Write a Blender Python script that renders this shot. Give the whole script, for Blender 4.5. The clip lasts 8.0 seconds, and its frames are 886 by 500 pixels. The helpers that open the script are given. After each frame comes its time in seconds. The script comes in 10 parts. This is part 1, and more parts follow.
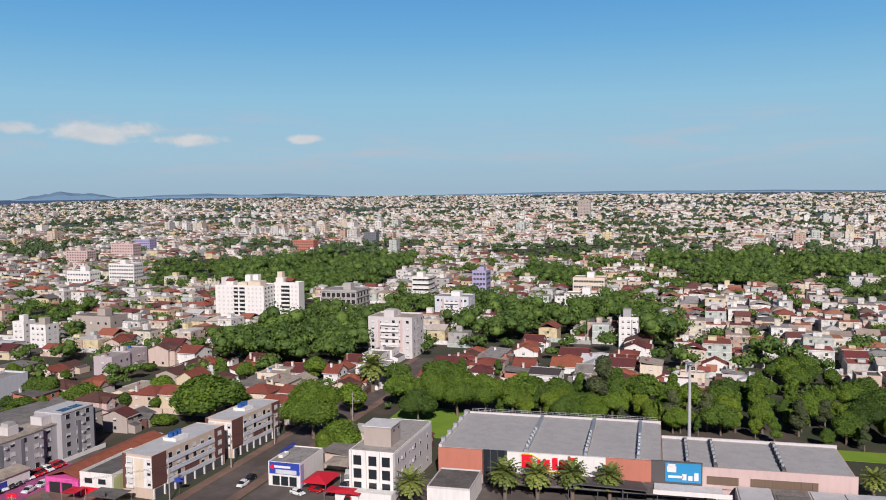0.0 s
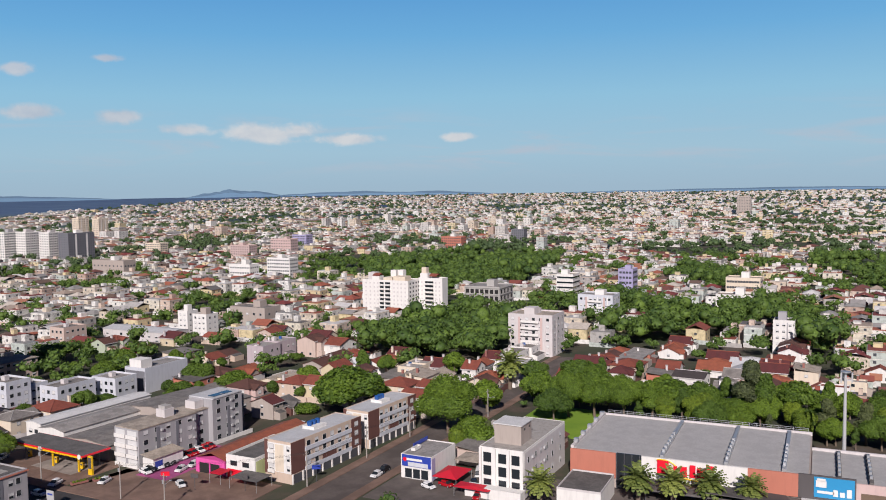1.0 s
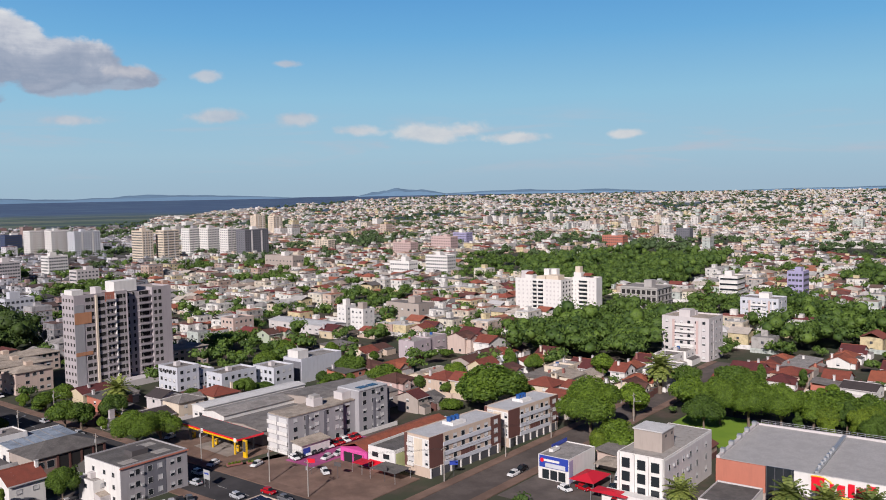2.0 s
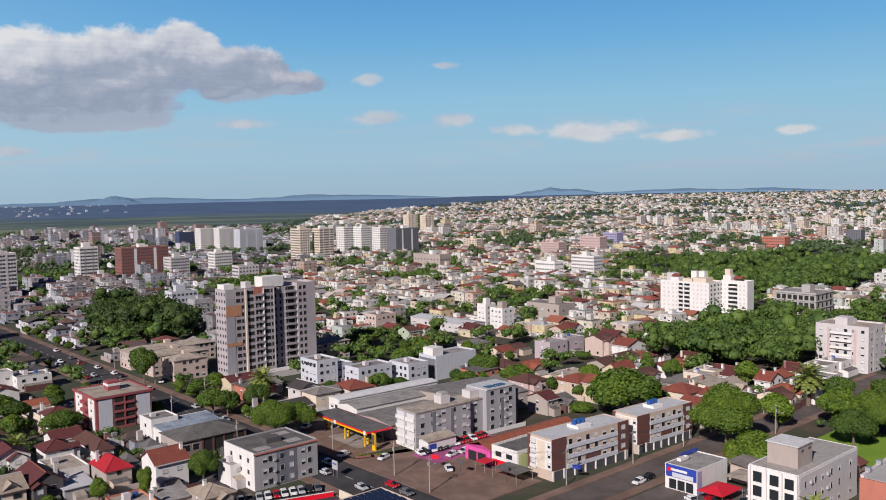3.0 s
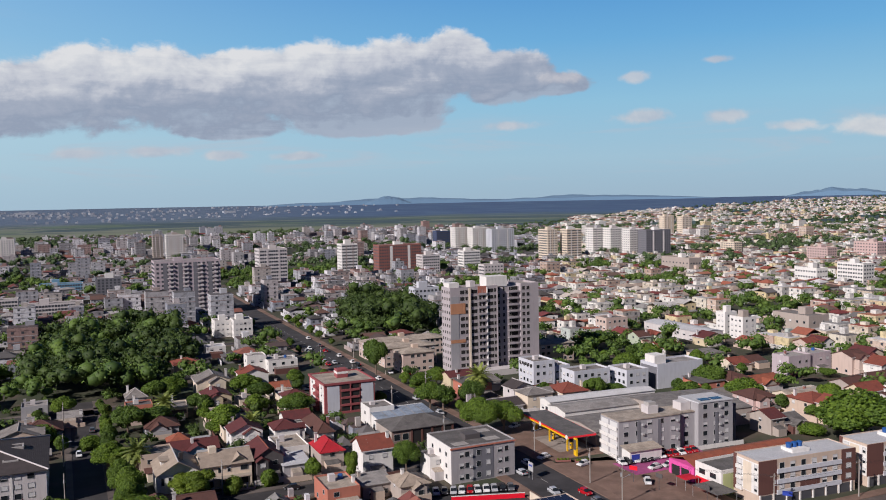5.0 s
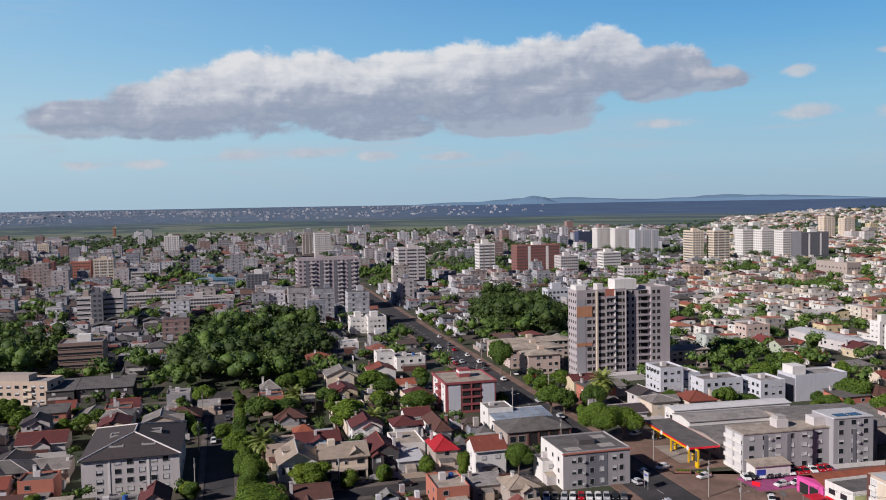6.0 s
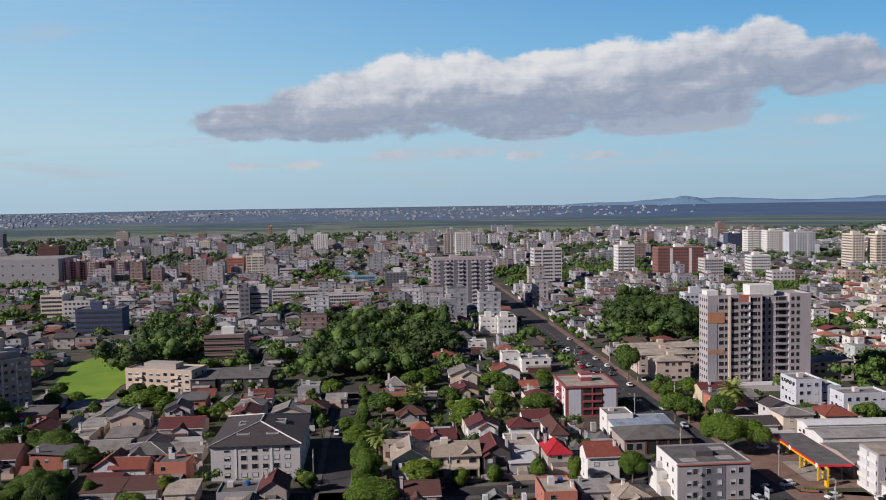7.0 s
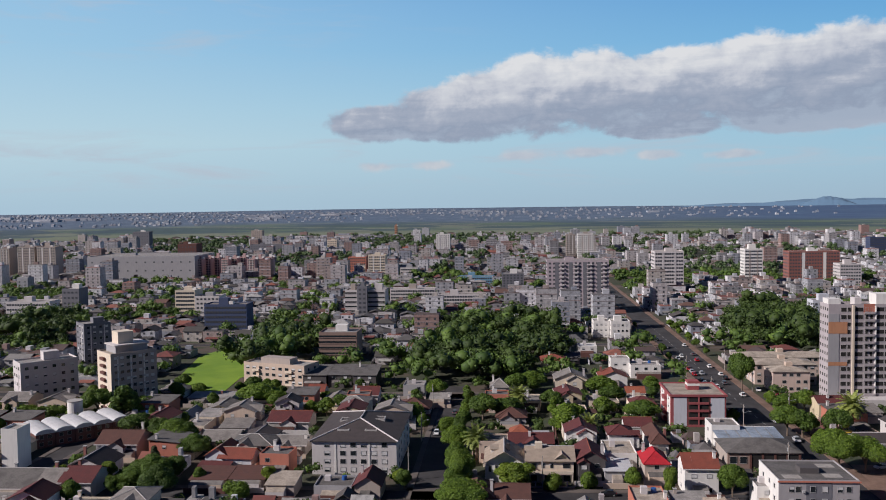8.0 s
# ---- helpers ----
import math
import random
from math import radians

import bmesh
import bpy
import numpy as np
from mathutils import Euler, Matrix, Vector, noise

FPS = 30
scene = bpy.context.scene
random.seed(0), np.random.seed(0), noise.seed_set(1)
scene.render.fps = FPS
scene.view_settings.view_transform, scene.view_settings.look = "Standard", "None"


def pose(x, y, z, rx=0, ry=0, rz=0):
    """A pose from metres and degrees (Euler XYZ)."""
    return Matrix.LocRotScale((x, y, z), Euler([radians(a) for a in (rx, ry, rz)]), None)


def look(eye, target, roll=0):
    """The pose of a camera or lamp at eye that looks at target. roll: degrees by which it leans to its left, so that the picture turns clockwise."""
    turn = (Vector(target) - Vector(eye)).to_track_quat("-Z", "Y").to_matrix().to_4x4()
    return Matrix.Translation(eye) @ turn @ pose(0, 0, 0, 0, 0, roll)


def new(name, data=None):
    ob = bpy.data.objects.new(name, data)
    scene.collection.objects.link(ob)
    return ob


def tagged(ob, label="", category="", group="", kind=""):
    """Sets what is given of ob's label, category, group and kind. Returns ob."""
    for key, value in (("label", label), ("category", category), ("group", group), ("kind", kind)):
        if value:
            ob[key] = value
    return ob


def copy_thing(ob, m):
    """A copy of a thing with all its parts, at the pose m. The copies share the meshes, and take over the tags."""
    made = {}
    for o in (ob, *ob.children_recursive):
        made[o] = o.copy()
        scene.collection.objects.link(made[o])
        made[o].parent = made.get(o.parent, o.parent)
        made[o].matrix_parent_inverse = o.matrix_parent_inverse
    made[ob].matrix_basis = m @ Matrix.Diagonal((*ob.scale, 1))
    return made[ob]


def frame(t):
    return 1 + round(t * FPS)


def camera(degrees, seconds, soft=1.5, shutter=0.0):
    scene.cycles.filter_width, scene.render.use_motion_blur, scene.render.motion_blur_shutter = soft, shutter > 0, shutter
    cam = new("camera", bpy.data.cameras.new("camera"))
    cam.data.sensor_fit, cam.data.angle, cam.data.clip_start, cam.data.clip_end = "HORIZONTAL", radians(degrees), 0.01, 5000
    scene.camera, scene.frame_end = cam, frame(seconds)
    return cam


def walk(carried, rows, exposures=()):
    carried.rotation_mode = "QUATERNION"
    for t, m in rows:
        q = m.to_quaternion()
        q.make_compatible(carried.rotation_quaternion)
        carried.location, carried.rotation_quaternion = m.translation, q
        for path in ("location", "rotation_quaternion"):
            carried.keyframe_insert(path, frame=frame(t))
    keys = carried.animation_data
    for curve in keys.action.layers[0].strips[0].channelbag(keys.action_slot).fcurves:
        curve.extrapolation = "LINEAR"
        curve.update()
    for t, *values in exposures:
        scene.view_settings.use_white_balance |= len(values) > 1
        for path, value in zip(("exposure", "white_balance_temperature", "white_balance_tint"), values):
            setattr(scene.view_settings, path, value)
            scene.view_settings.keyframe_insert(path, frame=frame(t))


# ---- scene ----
cam = camera(54.8, 8.0, soft=1.0)

PATH = [
    (0, (-24.721, 3.015, 75.654), (-23.693, 4.725, 75.513), -0.6),
    (0.5, (-22.498, 2.647, 75.634), (-21.617, 4.437, 75.491), -0.8),
    (1, (-19.848, 2.211, 75.476), (-19.137, 4.075, 75.332), -0.8),
    (1.5, (-16.81, 1.705, 75.334), (-16.279, 3.627, 75.19), -0.9),
    (3, (-5.541, 0.787, 75.325), (-5.558, 2.782, 75.188), -1.1),
    (3.5, (-1.572, 0.747, 75.395), (-1.734, 2.736, 75.26), -1.16),
    (4, (2.372, 1.224, 75.332), (2.067, 3.196, 75.201), -1.13),
    (5.5, (14.685, 4.631, 76.015), (13.91, 6.471, 75.892), -1.09),
    (6, (18.626, 6.387, 76.197), (17.695, 8.153, 76.077), -1.04),
    (6.5, (22.766, 8.292, 76.451), (21.685, 9.97, 76.335), -0.99),
    (7, (26.772, 10.364, 76.731), (25.553, 11.945, 76.616), -0.93),
    (7.5, (30.543, 12.533, 77.217), (29.207, 14.017, 77.104), -0.84),
    (8, (34.328, 15.062, 77.697), (32.887, 16.445, 77.586), -0.79),
]
walk(cam, [(t, look(eye, target, roll)) for t, eye, target, roll in PATH])

# ---- sun, sky and clouds ----
SUN_LEFT, SUN_HIGH = 153.0, 31.0        # degrees to the left of +y, and above the horizon
scene.view_settings.exposure = 0.25

world = bpy.data.worlds.new("sky")
scene.world = world
world.use_nodes = True


def sun_way():
    a, e = radians(SUN_LEFT), radians(SUN_HIGH)
    return Vector((-math.sin(a) * math.cos(e), math.cos(a) * math.cos(e), math.sin(e)))


class Nodes:
    """Short ways to add nodes and link them."""

    def __init__(self, tree):
        self.tree = tree

    def add(self, kind, operation=None, use_clamp=None, data_type=None, blend_type=None, sky_type=None, sun_disc=None, bands_direction=None, wave_profile=None, interpolation_type=None):
        n = self.tree.nodes.new(kind)
        if operation is not None:
            n.operation = operation
        if use_clamp is not None:
            n.use_clamp = use_clamp
        if data_type is not None:
            n.data_type = data_type
        if blend_type is not None:
            n.blend_type = blend_type
        if sky_type is not None:
            n.sky_type = sky_type
        if sun_disc is not None:
            n.sun_disc = sun_disc
        if bands_direction is not None:
            n.bands_direction = bands_direction
        if wave_profile is not None:
            n.wave_profile = wave_profile
        if interpolation_type is not None:
            n.interpolation_type = interpolation_type
        return n

    def put(self, socket, value):
        if isinstance(value, bpy.types.NodeSocket):
            self.tree.links.new(value, socket)
        else:
            socket.default_value = value

    def math(self, op, a, b=0.0, c=0.0, clamp=False):
        n = self.add("ShaderNodeMath", operation=op, use_clamp=clamp)
        for s, value in zip(n.inputs, (a, b, c)):
            self.put(s, value)
        return n.outputs[0]

    def mix(self, f, a, b, blend="MIX"):
        n = self.add("ShaderNodeMix", data_type="RGBA", blend_type=blend)
        self.put(n.inputs[0], f)
        self.put(n.inputs[6], a)
        self.put(n.inputs[7], b)
        return n.outputs[2]

    def noise(self, vec, scale, detail=4.0, rough=0.55, warp=0.0):
        n = self.add("ShaderNodeTexNoise")
        self.put(n.inputs["Vector"], vec)
        n.inputs["Scale"].default_value = scale
        n.inputs["Detail"].default_value = detail
        n.inputs["Roughness"].default_value = rough
        n.inputs["Distortion"].default_value = warp
        return n.outputs["Fac"]

    def ramp(self, f, stops, constant=False):
        n = self.add("ShaderNodeValToRGB")
        if constant:
            n.color_ramp.interpolation = "CONSTANT"
        els = n.color_ramp.elements
        while len(els) < len(stops):
            els.new(0.5)
        for e, (p, c) in zip(els, stops):
            e.position = p
            e.color = c if len(c) == 4 else (*c, 1)
        self.put(n.inputs[0], f)
        return n.outputs[0]

    def smooth(self, value, lo, hi):
        n = self.add("ShaderNodeMapRange", interpolation_type="SMOOTHSTEP")
        self.put(n.inputs[0], value)
        n.inputs[1].default_value, n.inputs[2].default_value = lo, hi
        return n.outputs[0]


def build_sky():
    """Clear blue sky that pales towards the horizon and the sun's side, dimmed outside the view; one long cumulus and
    small fair-weather clouds.
    """
    t = world.node_tree
    t.nodes.clear()
    k = Nodes(t)
    sky = k.add("ShaderNodeTexSky", sky_type="NISHITA", sun_disc=False)
    sky.sun_elevation, sky.sun_rotation = radians(SUN_HIGH), radians(-SUN_LEFT)
    sky.air_density, sky.dust_density, sky.ozone_density = 1.0, 0.2, 3.0
    way = k.add("ShaderNodeTexCoord").outputs["Generated"]
    sep = k.add("ShaderNodeSeparateXYZ")
    k.put(sep.inputs[0], way)
    x, y, z = sep.outputs
    left = k.math("DEGREES", k.math("ARCTAN2", k.math("MULTIPLY", x, -1.0), y))
    high = k.math("DEGREES", k.math("ARCSINE", z))
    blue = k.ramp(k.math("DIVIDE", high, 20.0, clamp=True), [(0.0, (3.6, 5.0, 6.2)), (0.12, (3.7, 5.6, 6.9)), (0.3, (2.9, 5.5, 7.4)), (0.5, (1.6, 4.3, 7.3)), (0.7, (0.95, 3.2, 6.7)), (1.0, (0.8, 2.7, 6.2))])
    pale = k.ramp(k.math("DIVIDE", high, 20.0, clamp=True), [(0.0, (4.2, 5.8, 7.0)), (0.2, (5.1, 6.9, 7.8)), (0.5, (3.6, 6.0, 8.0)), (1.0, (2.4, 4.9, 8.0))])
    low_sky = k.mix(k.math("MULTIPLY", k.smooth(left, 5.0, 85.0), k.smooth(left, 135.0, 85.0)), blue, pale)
    # beside and behind the view the sky is dimmed so shade stays dark
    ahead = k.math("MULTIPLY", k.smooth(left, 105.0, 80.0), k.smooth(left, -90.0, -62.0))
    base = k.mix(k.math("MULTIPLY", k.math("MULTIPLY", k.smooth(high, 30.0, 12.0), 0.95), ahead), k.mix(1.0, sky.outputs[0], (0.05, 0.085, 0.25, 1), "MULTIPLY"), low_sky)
    pos = k.add("ShaderNodeCombineXYZ")
    k.put(pos.inputs[0], left)
    k.put(pos.inputs[1], k.math("MULTIPLY", high, 1.35))
    puff = k.noise(pos.outputs[0], 0.32, 9, 0.57, 0.25)
    fine = k.noise(pos.outputs[0], 1.5, 6, 0.6, 0.3)
    near_sun = k.add("ShaderNodeVectorMath", operation="ADD")
    k.put(near_sun.inputs[0], pos.outputs[0])
    near_sun.inputs[1].default_value = (0.45, 0.75, 0)
    puff2 = k.noise(near_sun.outputs[0], 0.32, 9, 0.57, 0.25)

    def body(lobes):
        f = None
        for a, e, ra, re in lobes:
            dx = k.math("DIVIDE", k.math("SUBTRACT", left, a), ra)
            dy = k.math("DIVIDE", k.math("SUBTRACT", high, e), re)
            d = k.math("SUBTRACT", 1.0, k.math("SQRT", k.math("ADD", k.math("MULTIPLY", dx, dx), k.math("MULTIPLY", dy, dy))))
            f = d if f is None else k.math("SMOOTH_MAX", f, d, 0.25)
        return f

    rough = k.math("ADD", k.math("MULTIPLY", k.math("SUBTRACT", puff, 0.5), 1.5), k.math("MULTIPLY", k.math("SUBTRACT", fine, 0.5), 0.32))
    lit = k.math("MULTIPLY", k.math("SUBTRACT", puff, puff2), 0.8)
    # the long cumulus
    big = body([(49.4, 5.3, 5.2, 1.5), (46.0, 5.9, 4.2, 2.2), (43.0, 6.5, 4.2, 2.7), (39.6, 7.2, 4.4, 3.2), (35.5, 7.1, 5.5, 2.9), (31, 7.3, 5.5, 2.9), (26, 7.5, 6.0, 3.2), (20.5, 7.6, 5.0, 3.2), (16.8, 8.7, 2.8, 2.6), (13.5, 7.7, 4.0, 2.1), (10.4, 7.2, 3.2, 0.9), (23, 4.9, 6, 1.1), (32, 4.8, 4.6, 1.0)])
    dense = k.smooth(k.math("ADD", big, k.math("MULTIPLY", rough, 0.5)), 0.08, 0.26)
    foot = k.math("ADD", 4.2, k.math("MULTIPLY", k.math("SUBTRACT", 40.0, left), 0.045))
    up = k.math("ADD", k.math("DIVIDE", k.math("SUBTRACT", high, foot), 5.4), k.math("MULTIPLY", rough, 0.3))
    layer = k.add("ShaderNodeMapping")
    layer.inputs["Scale"].default_value = (0.13, 0.95, 1)
    k.put(layer.inputs[0], pos.outputs[0])
    layers = k.math("MULTIPLY", k.math("SUBTRACT", k.noise(layer.outputs[0], 1.0, 6, 0.6, 0.5), 0.5), 0.55)
    tone = k.math("ADD", k.math("ADD", k.math("ADD", up, layers), k.math("MULTIPLY", lit, 1.15)), k.math("SUBTRACT", 0.06, k.math("MULTIPLY", k.smooth(left, 32.0, 14.0), 0.16)), clamp=True)
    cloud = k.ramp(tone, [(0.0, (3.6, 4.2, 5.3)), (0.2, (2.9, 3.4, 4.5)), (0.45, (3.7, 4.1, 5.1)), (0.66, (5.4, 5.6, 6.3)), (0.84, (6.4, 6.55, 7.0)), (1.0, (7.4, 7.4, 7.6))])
    base = k.mix(k.math("MULTIPLY", dense, 0.96), base, cloud)
    # small clouds
    small = body([(-9.2, 3.7, 2.9, 0.9), (-11.5, 3.95, 2.2, 0.75), (-14.5, 3.3, 4.0, 0.5), (-22, 3.4, 1.6, 0.4), (5.4, 7.45, 1.2, 0.5), (0.2, 8.25, 1.3, 0.35), (4.8, 4.9, 2.6, 0.65), (-0.3, 4.75, 2.2, 0.7), (-4.3, 3.95, 2.4, 0.6),
                  (9.6, 7.6, 2.2, 0.7), (50.4, 2.45, 1.7, 0.5), (46.8, 2.5, 1.8, 0.5), (41.1, 3.0, 1.8, 0.5), (36.2, 3.1, 2.6, 0.55), (32, 2.9, 2.0, 0.4), (27.2, 2.8, 2.2, 0.4), (13.5, 4.6, 2.2, 0.5)])
    thin = k.smooth(k.math("ADD", small, k.math("MULTIPLY", rough, 1.25)), 0.12, 0.75)
    glow = k.math("ADD", k.math("ADD", 0.62, k.math("MULTIPLY", lit, 1.2)), k.math("MULTIPLY", k.smooth(left, 0.0, -7.0), 0.3), clamp=True)
    tint = k.ramp(glow, [(0.0, (3.2, 3.7, 4.9)), (0.5, (4.7, 4.9, 5.7)), (1.0, (7.4, 7.0, 6.9))])
    base = k.mix(k.math("MULTIPLY", thin, 0.72), base, tint)
    # faint streaks of haze and high cloud
    flat = k.add("ShaderNodeMapping")
    flat.inputs["Scale"].default_value = (0.09, 0.5, 1)
    k.put(flat.inputs[0], pos.outputs[0])
    veil = k.smooth(k.noise(flat.outputs[0], 1.0, 6, 0.6, 0.6), 0.48, 0.72)
    low_band = k.math("MULTIPLY", k.smooth(high, 6.0, 3.0), k.smooth(high, 0.4, 2.0))
    high_band = k.math("MULTIPLY", k.smooth(high, 8.0, 11.0), k.smooth(left, 40.0, 62.0))
    base = k.mix(k.math("MULTIPLY", veil, k.math("ADD", k.math("MULTIPLY", low_band, 0.7), k.math("MULTIPLY", high_band, 0.5))), base, (4.6, 5.1, 6.0, 1))
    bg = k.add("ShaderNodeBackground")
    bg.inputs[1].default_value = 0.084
    out = k.add("ShaderNodeOutputWorld")
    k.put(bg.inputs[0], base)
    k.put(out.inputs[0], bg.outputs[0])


build_sky()
sun = new("sun", bpy.data.lights.new("sun", "SUN"))
sun.data.energy, sun.data.angle, sun.data.color = 4.3, radians(0.5), (1.0, 0.925, 0.91)
sun.matrix_world = look((0, 0, 300), Vector((0, 0, 300)) - sun_way())

# ---- materials ----
def material(name):
    m = bpy.data.materials.new(name)
    m.use_nodes = True
    m.node_tree.nodes.clear()
    k = Nodes(m.node_tree)
    b = k.add("ShaderNodeBsdfPrincipled")
    out = k.add("ShaderNodeOutputMaterial")
    k.put(out.inputs[0], b.outputs[0])
    return m, k, b


def bump(k, b, height, strength, distance=0.05):
    n = k.add("ShaderNodeBump")
    n.inputs["Strength"].default_value, n.inputs["Distance"].default_value = strength, distance
    k.put(n.inputs["Height"], height)
    k.put(b.inputs["Normal"], n.outputs[0])


def paint(name, rgb, rough=0.85, grime=0.26, streak=True):
    """Painted or rendered masonry with soft stains, run marks and fine grain."""
    m, k, b = material(name)
    co = k.add("ShaderNodeTexCoord").outputs["Object"]
    st = k.add("ShaderNodeMapping")
    st.inputs["Scale"].default_value = (1.1, 1.1, 0.2) if streak else (1, 1, 1)
    k.put(st.inputs[0], co)
    stain = k.noise(st.outputs[0], 0.9, 4, 0.6)
    big = k.noise(co, 0.16, 3)
    fine = k.noise(co, 5.0, 3, 0.7)
    f = k.math("MULTIPLY", k.smooth(stain, 0.42, 0.75), grime)
    dirt = tuple(c * 0.52 + 0.012 for c in rgb)
    c = k.mix(f, (*rgb, 1), (*dirt, 1))
    c = k.mix(k.math("MULTIPLY", k.smooth(big, 0.35, 0.7), 0.16), c, (*[v * 0.72 for v in rgb], 1))
    c = k.mix(k.math("MULTIPLY", fine, 0.14), c, (*[v * 0.7 for v in rgb], 1))
    k.put(b.inputs["Base Color"], c)
    b.inputs["Roughness"].default_value = rough
    bump(k, b, fine, 0.25, 0.02)
    return m


def tiles(name, rgb, dark=0.55):
    """Clay or cement roof tiles: rows down the slope, weathered in patches."""
    m, k, b = material(name)
    co = k.add("ShaderNodeTexCoord").outputs["Object"]
    w = k.add("ShaderNodeTexWave", bands_direction="Z", wave_profile="SAW")
    w.inputs["Scale"].default_value = 2.6
    w.inputs["Distortion"].default_value = 0.6
    k.put(w.inputs["Vector"], co)
    patch = k.noise(co, 0.55, 5, 0.65)
    fine = k.noise(co, 4.5, 3, 0.7)
    c = k.mix(k.smooth(patch, 0.35, 0.7), (*rgb, 1), (*[v * dark + 0.01 for v in rgb], 1))
    c = k.mix(k.math("MULTIPLY", fine, 0.5), c, (*[v * 0.6 for v in rgb], 1))
    c = k.mix(k.math("MULTIPLY", w.outputs["Fac"], 0.35), c, (*[v * 0.45 for v in rgb], 1))
    info = k.add("ShaderNodeObjectInfo")
    c = k.mix(k.math("MULTIPLY", info.outputs["Random"], 0.45), c, (*[v * 0.62 for v in rgb], 1))
    k.put(b.inputs["Base Color"], c)
    b.inputs["Roughness"].default_value = 0.9
    bump(k, b, w.outputs["Fac"], 0.6, 0.06)
    return m


def sheet(name, rgb, rough=0.88, metal=0.0, stain=0.52):
    """Ribbed roof sheet, fibre cement or metal, with run-off stains."""
    m, k, b = material(name)
    co = k.add("ShaderNodeTexCoord").outputs["Object"]
    w = k.add("ShaderNodeTexWave", bands_direction="X")
    w.inputs["Scale"].default_value = 1.3
    k.put(w.inputs["Vector"], co)
    patch = k.noise(co, 0.3, 6, 0.7)
    fine = k.noise(co, 2.2, 4, 0.7)
    c = k.mix(k.smooth(patch, 0.4, 0.64), (*rgb, 1), (*[v * stain for v in rgb], 1))
    c = k.mix(k.smooth(fine, 0.42, 0.7), c, (*[v * (0.3 + 0.6 * stain) for v in rgb], 1))
    c = k.mix(k.math("MULTIPLY", w.outputs["Fac"], 0.2), c, (*[v * 0.6 for v in rgb], 1))
    k.put(b.inputs["Base Color"], c)
    b.inputs["Roughness"].default_value, b.inputs["Metallic"].default_value = rough, metal
    bump(k, b, w.outputs["Fac"], 0.4, 0.04)
    return m


def plain(name, rgb, rough=0.5, metal=0.0):
    m, k, b = material(name)
    co = k.add("ShaderNodeTexCoord").outputs["Object"]
    n = k.noise(co, 2.0, 3)
    k.put(b.inputs["Base Color"], k.mix(k.math("MULTIPLY", n, 0.25), (*rgb, 1), (*[v * 0.75 for v in rgb], 1)))
    b.inputs["Roughness"].default_value, b.inputs["Metallic"].default_value = rough, metal
    return m


def varied(name, colours, rough=0.85, grain=0.5, scale=0.5):
    """One material for many joined pieces: each piece takes one of the colours."""
    m, k, b = material(name)
    geo = k.add("ShaderNodeNewGeometry")
    n = len(colours)
    c = k.ramp(geo.outputs["Random Per Island"], [(i / n, colours[i]) for i in range(n)], constant=True)
    co = k.add("ShaderNodeTexCoord").outputs["Object"]
    f = k.noise(co, scale, 4, 0.65)
    c = k.mix(k.math("MULTIPLY", k.smooth(f, 0.4, 0.75), grain), c, (0.05, 0.045, 0.04, 1))
    k.put(b.inputs["Base Color"], c)
    b.inputs["Roughness"].default_value = rough
    return m


def leaves(name, dark, light):
    """Foliage that lets some light through; every clump has its own green."""
    m, k, b = material(name)
    geo = k.add("ShaderNodeNewGeometry")
    info = k.add("ShaderNodeObjectInfo")
    co = k.add("ShaderNodeTexCoord").outputs["Object"]
    f = k.math("ADD", k.math("MULTIPLY", geo.outputs["Random Per Island"], 0.6), k.math("ADD", k.math("MULTIPLY", k.noise(co, 0.4, 3), 0.25), k.math("MULTIPLY", k.math("SUBTRACT", k.noise(co, 0.11, 2), 0.36), 0.9)))
    f = k.math("ADD", f, k.math("MULTIPLY", k.math("SUBTRACT", info.outputs["Random"], 0.5), 0.5), clamp=True)
    c = k.mix(f, (*dark, 1), (*light, 1))
    # shade in the gaps between leaf tufts, put into the green as noise
    gap_shade = k.noise(co, 1.7, 5, 0.75)
    c = k.mix(k.math("MULTIPLY", k.smooth(gap_shade, 0.52, 0.36), 0.7), c, (*[v * 0.55 for v in dark], 1))
    k.put(b.inputs["Base Color"], c)
    b.inputs["Roughness"].default_value = 0.7
    tr = k.add("ShaderNodeBsdfTranslucent")
    k.put(tr.inputs[0], k.mix(0.5, c, (*[min(1, v * 1.5) for v in light], 1)))
    mixer = k.add("ShaderNodeMixShader")
    mixer.inputs[0].default_value = 0.16
    k.put(mixer.inputs[1], b.outputs[0])
    k.put(mixer.inputs[2], tr.outputs[0])
    out = [n for n in m.node_tree.nodes if n.type == "OUTPUT_MATERIAL"][0]
    k.put(out.inputs[0], mixer.outputs[0])
    return m


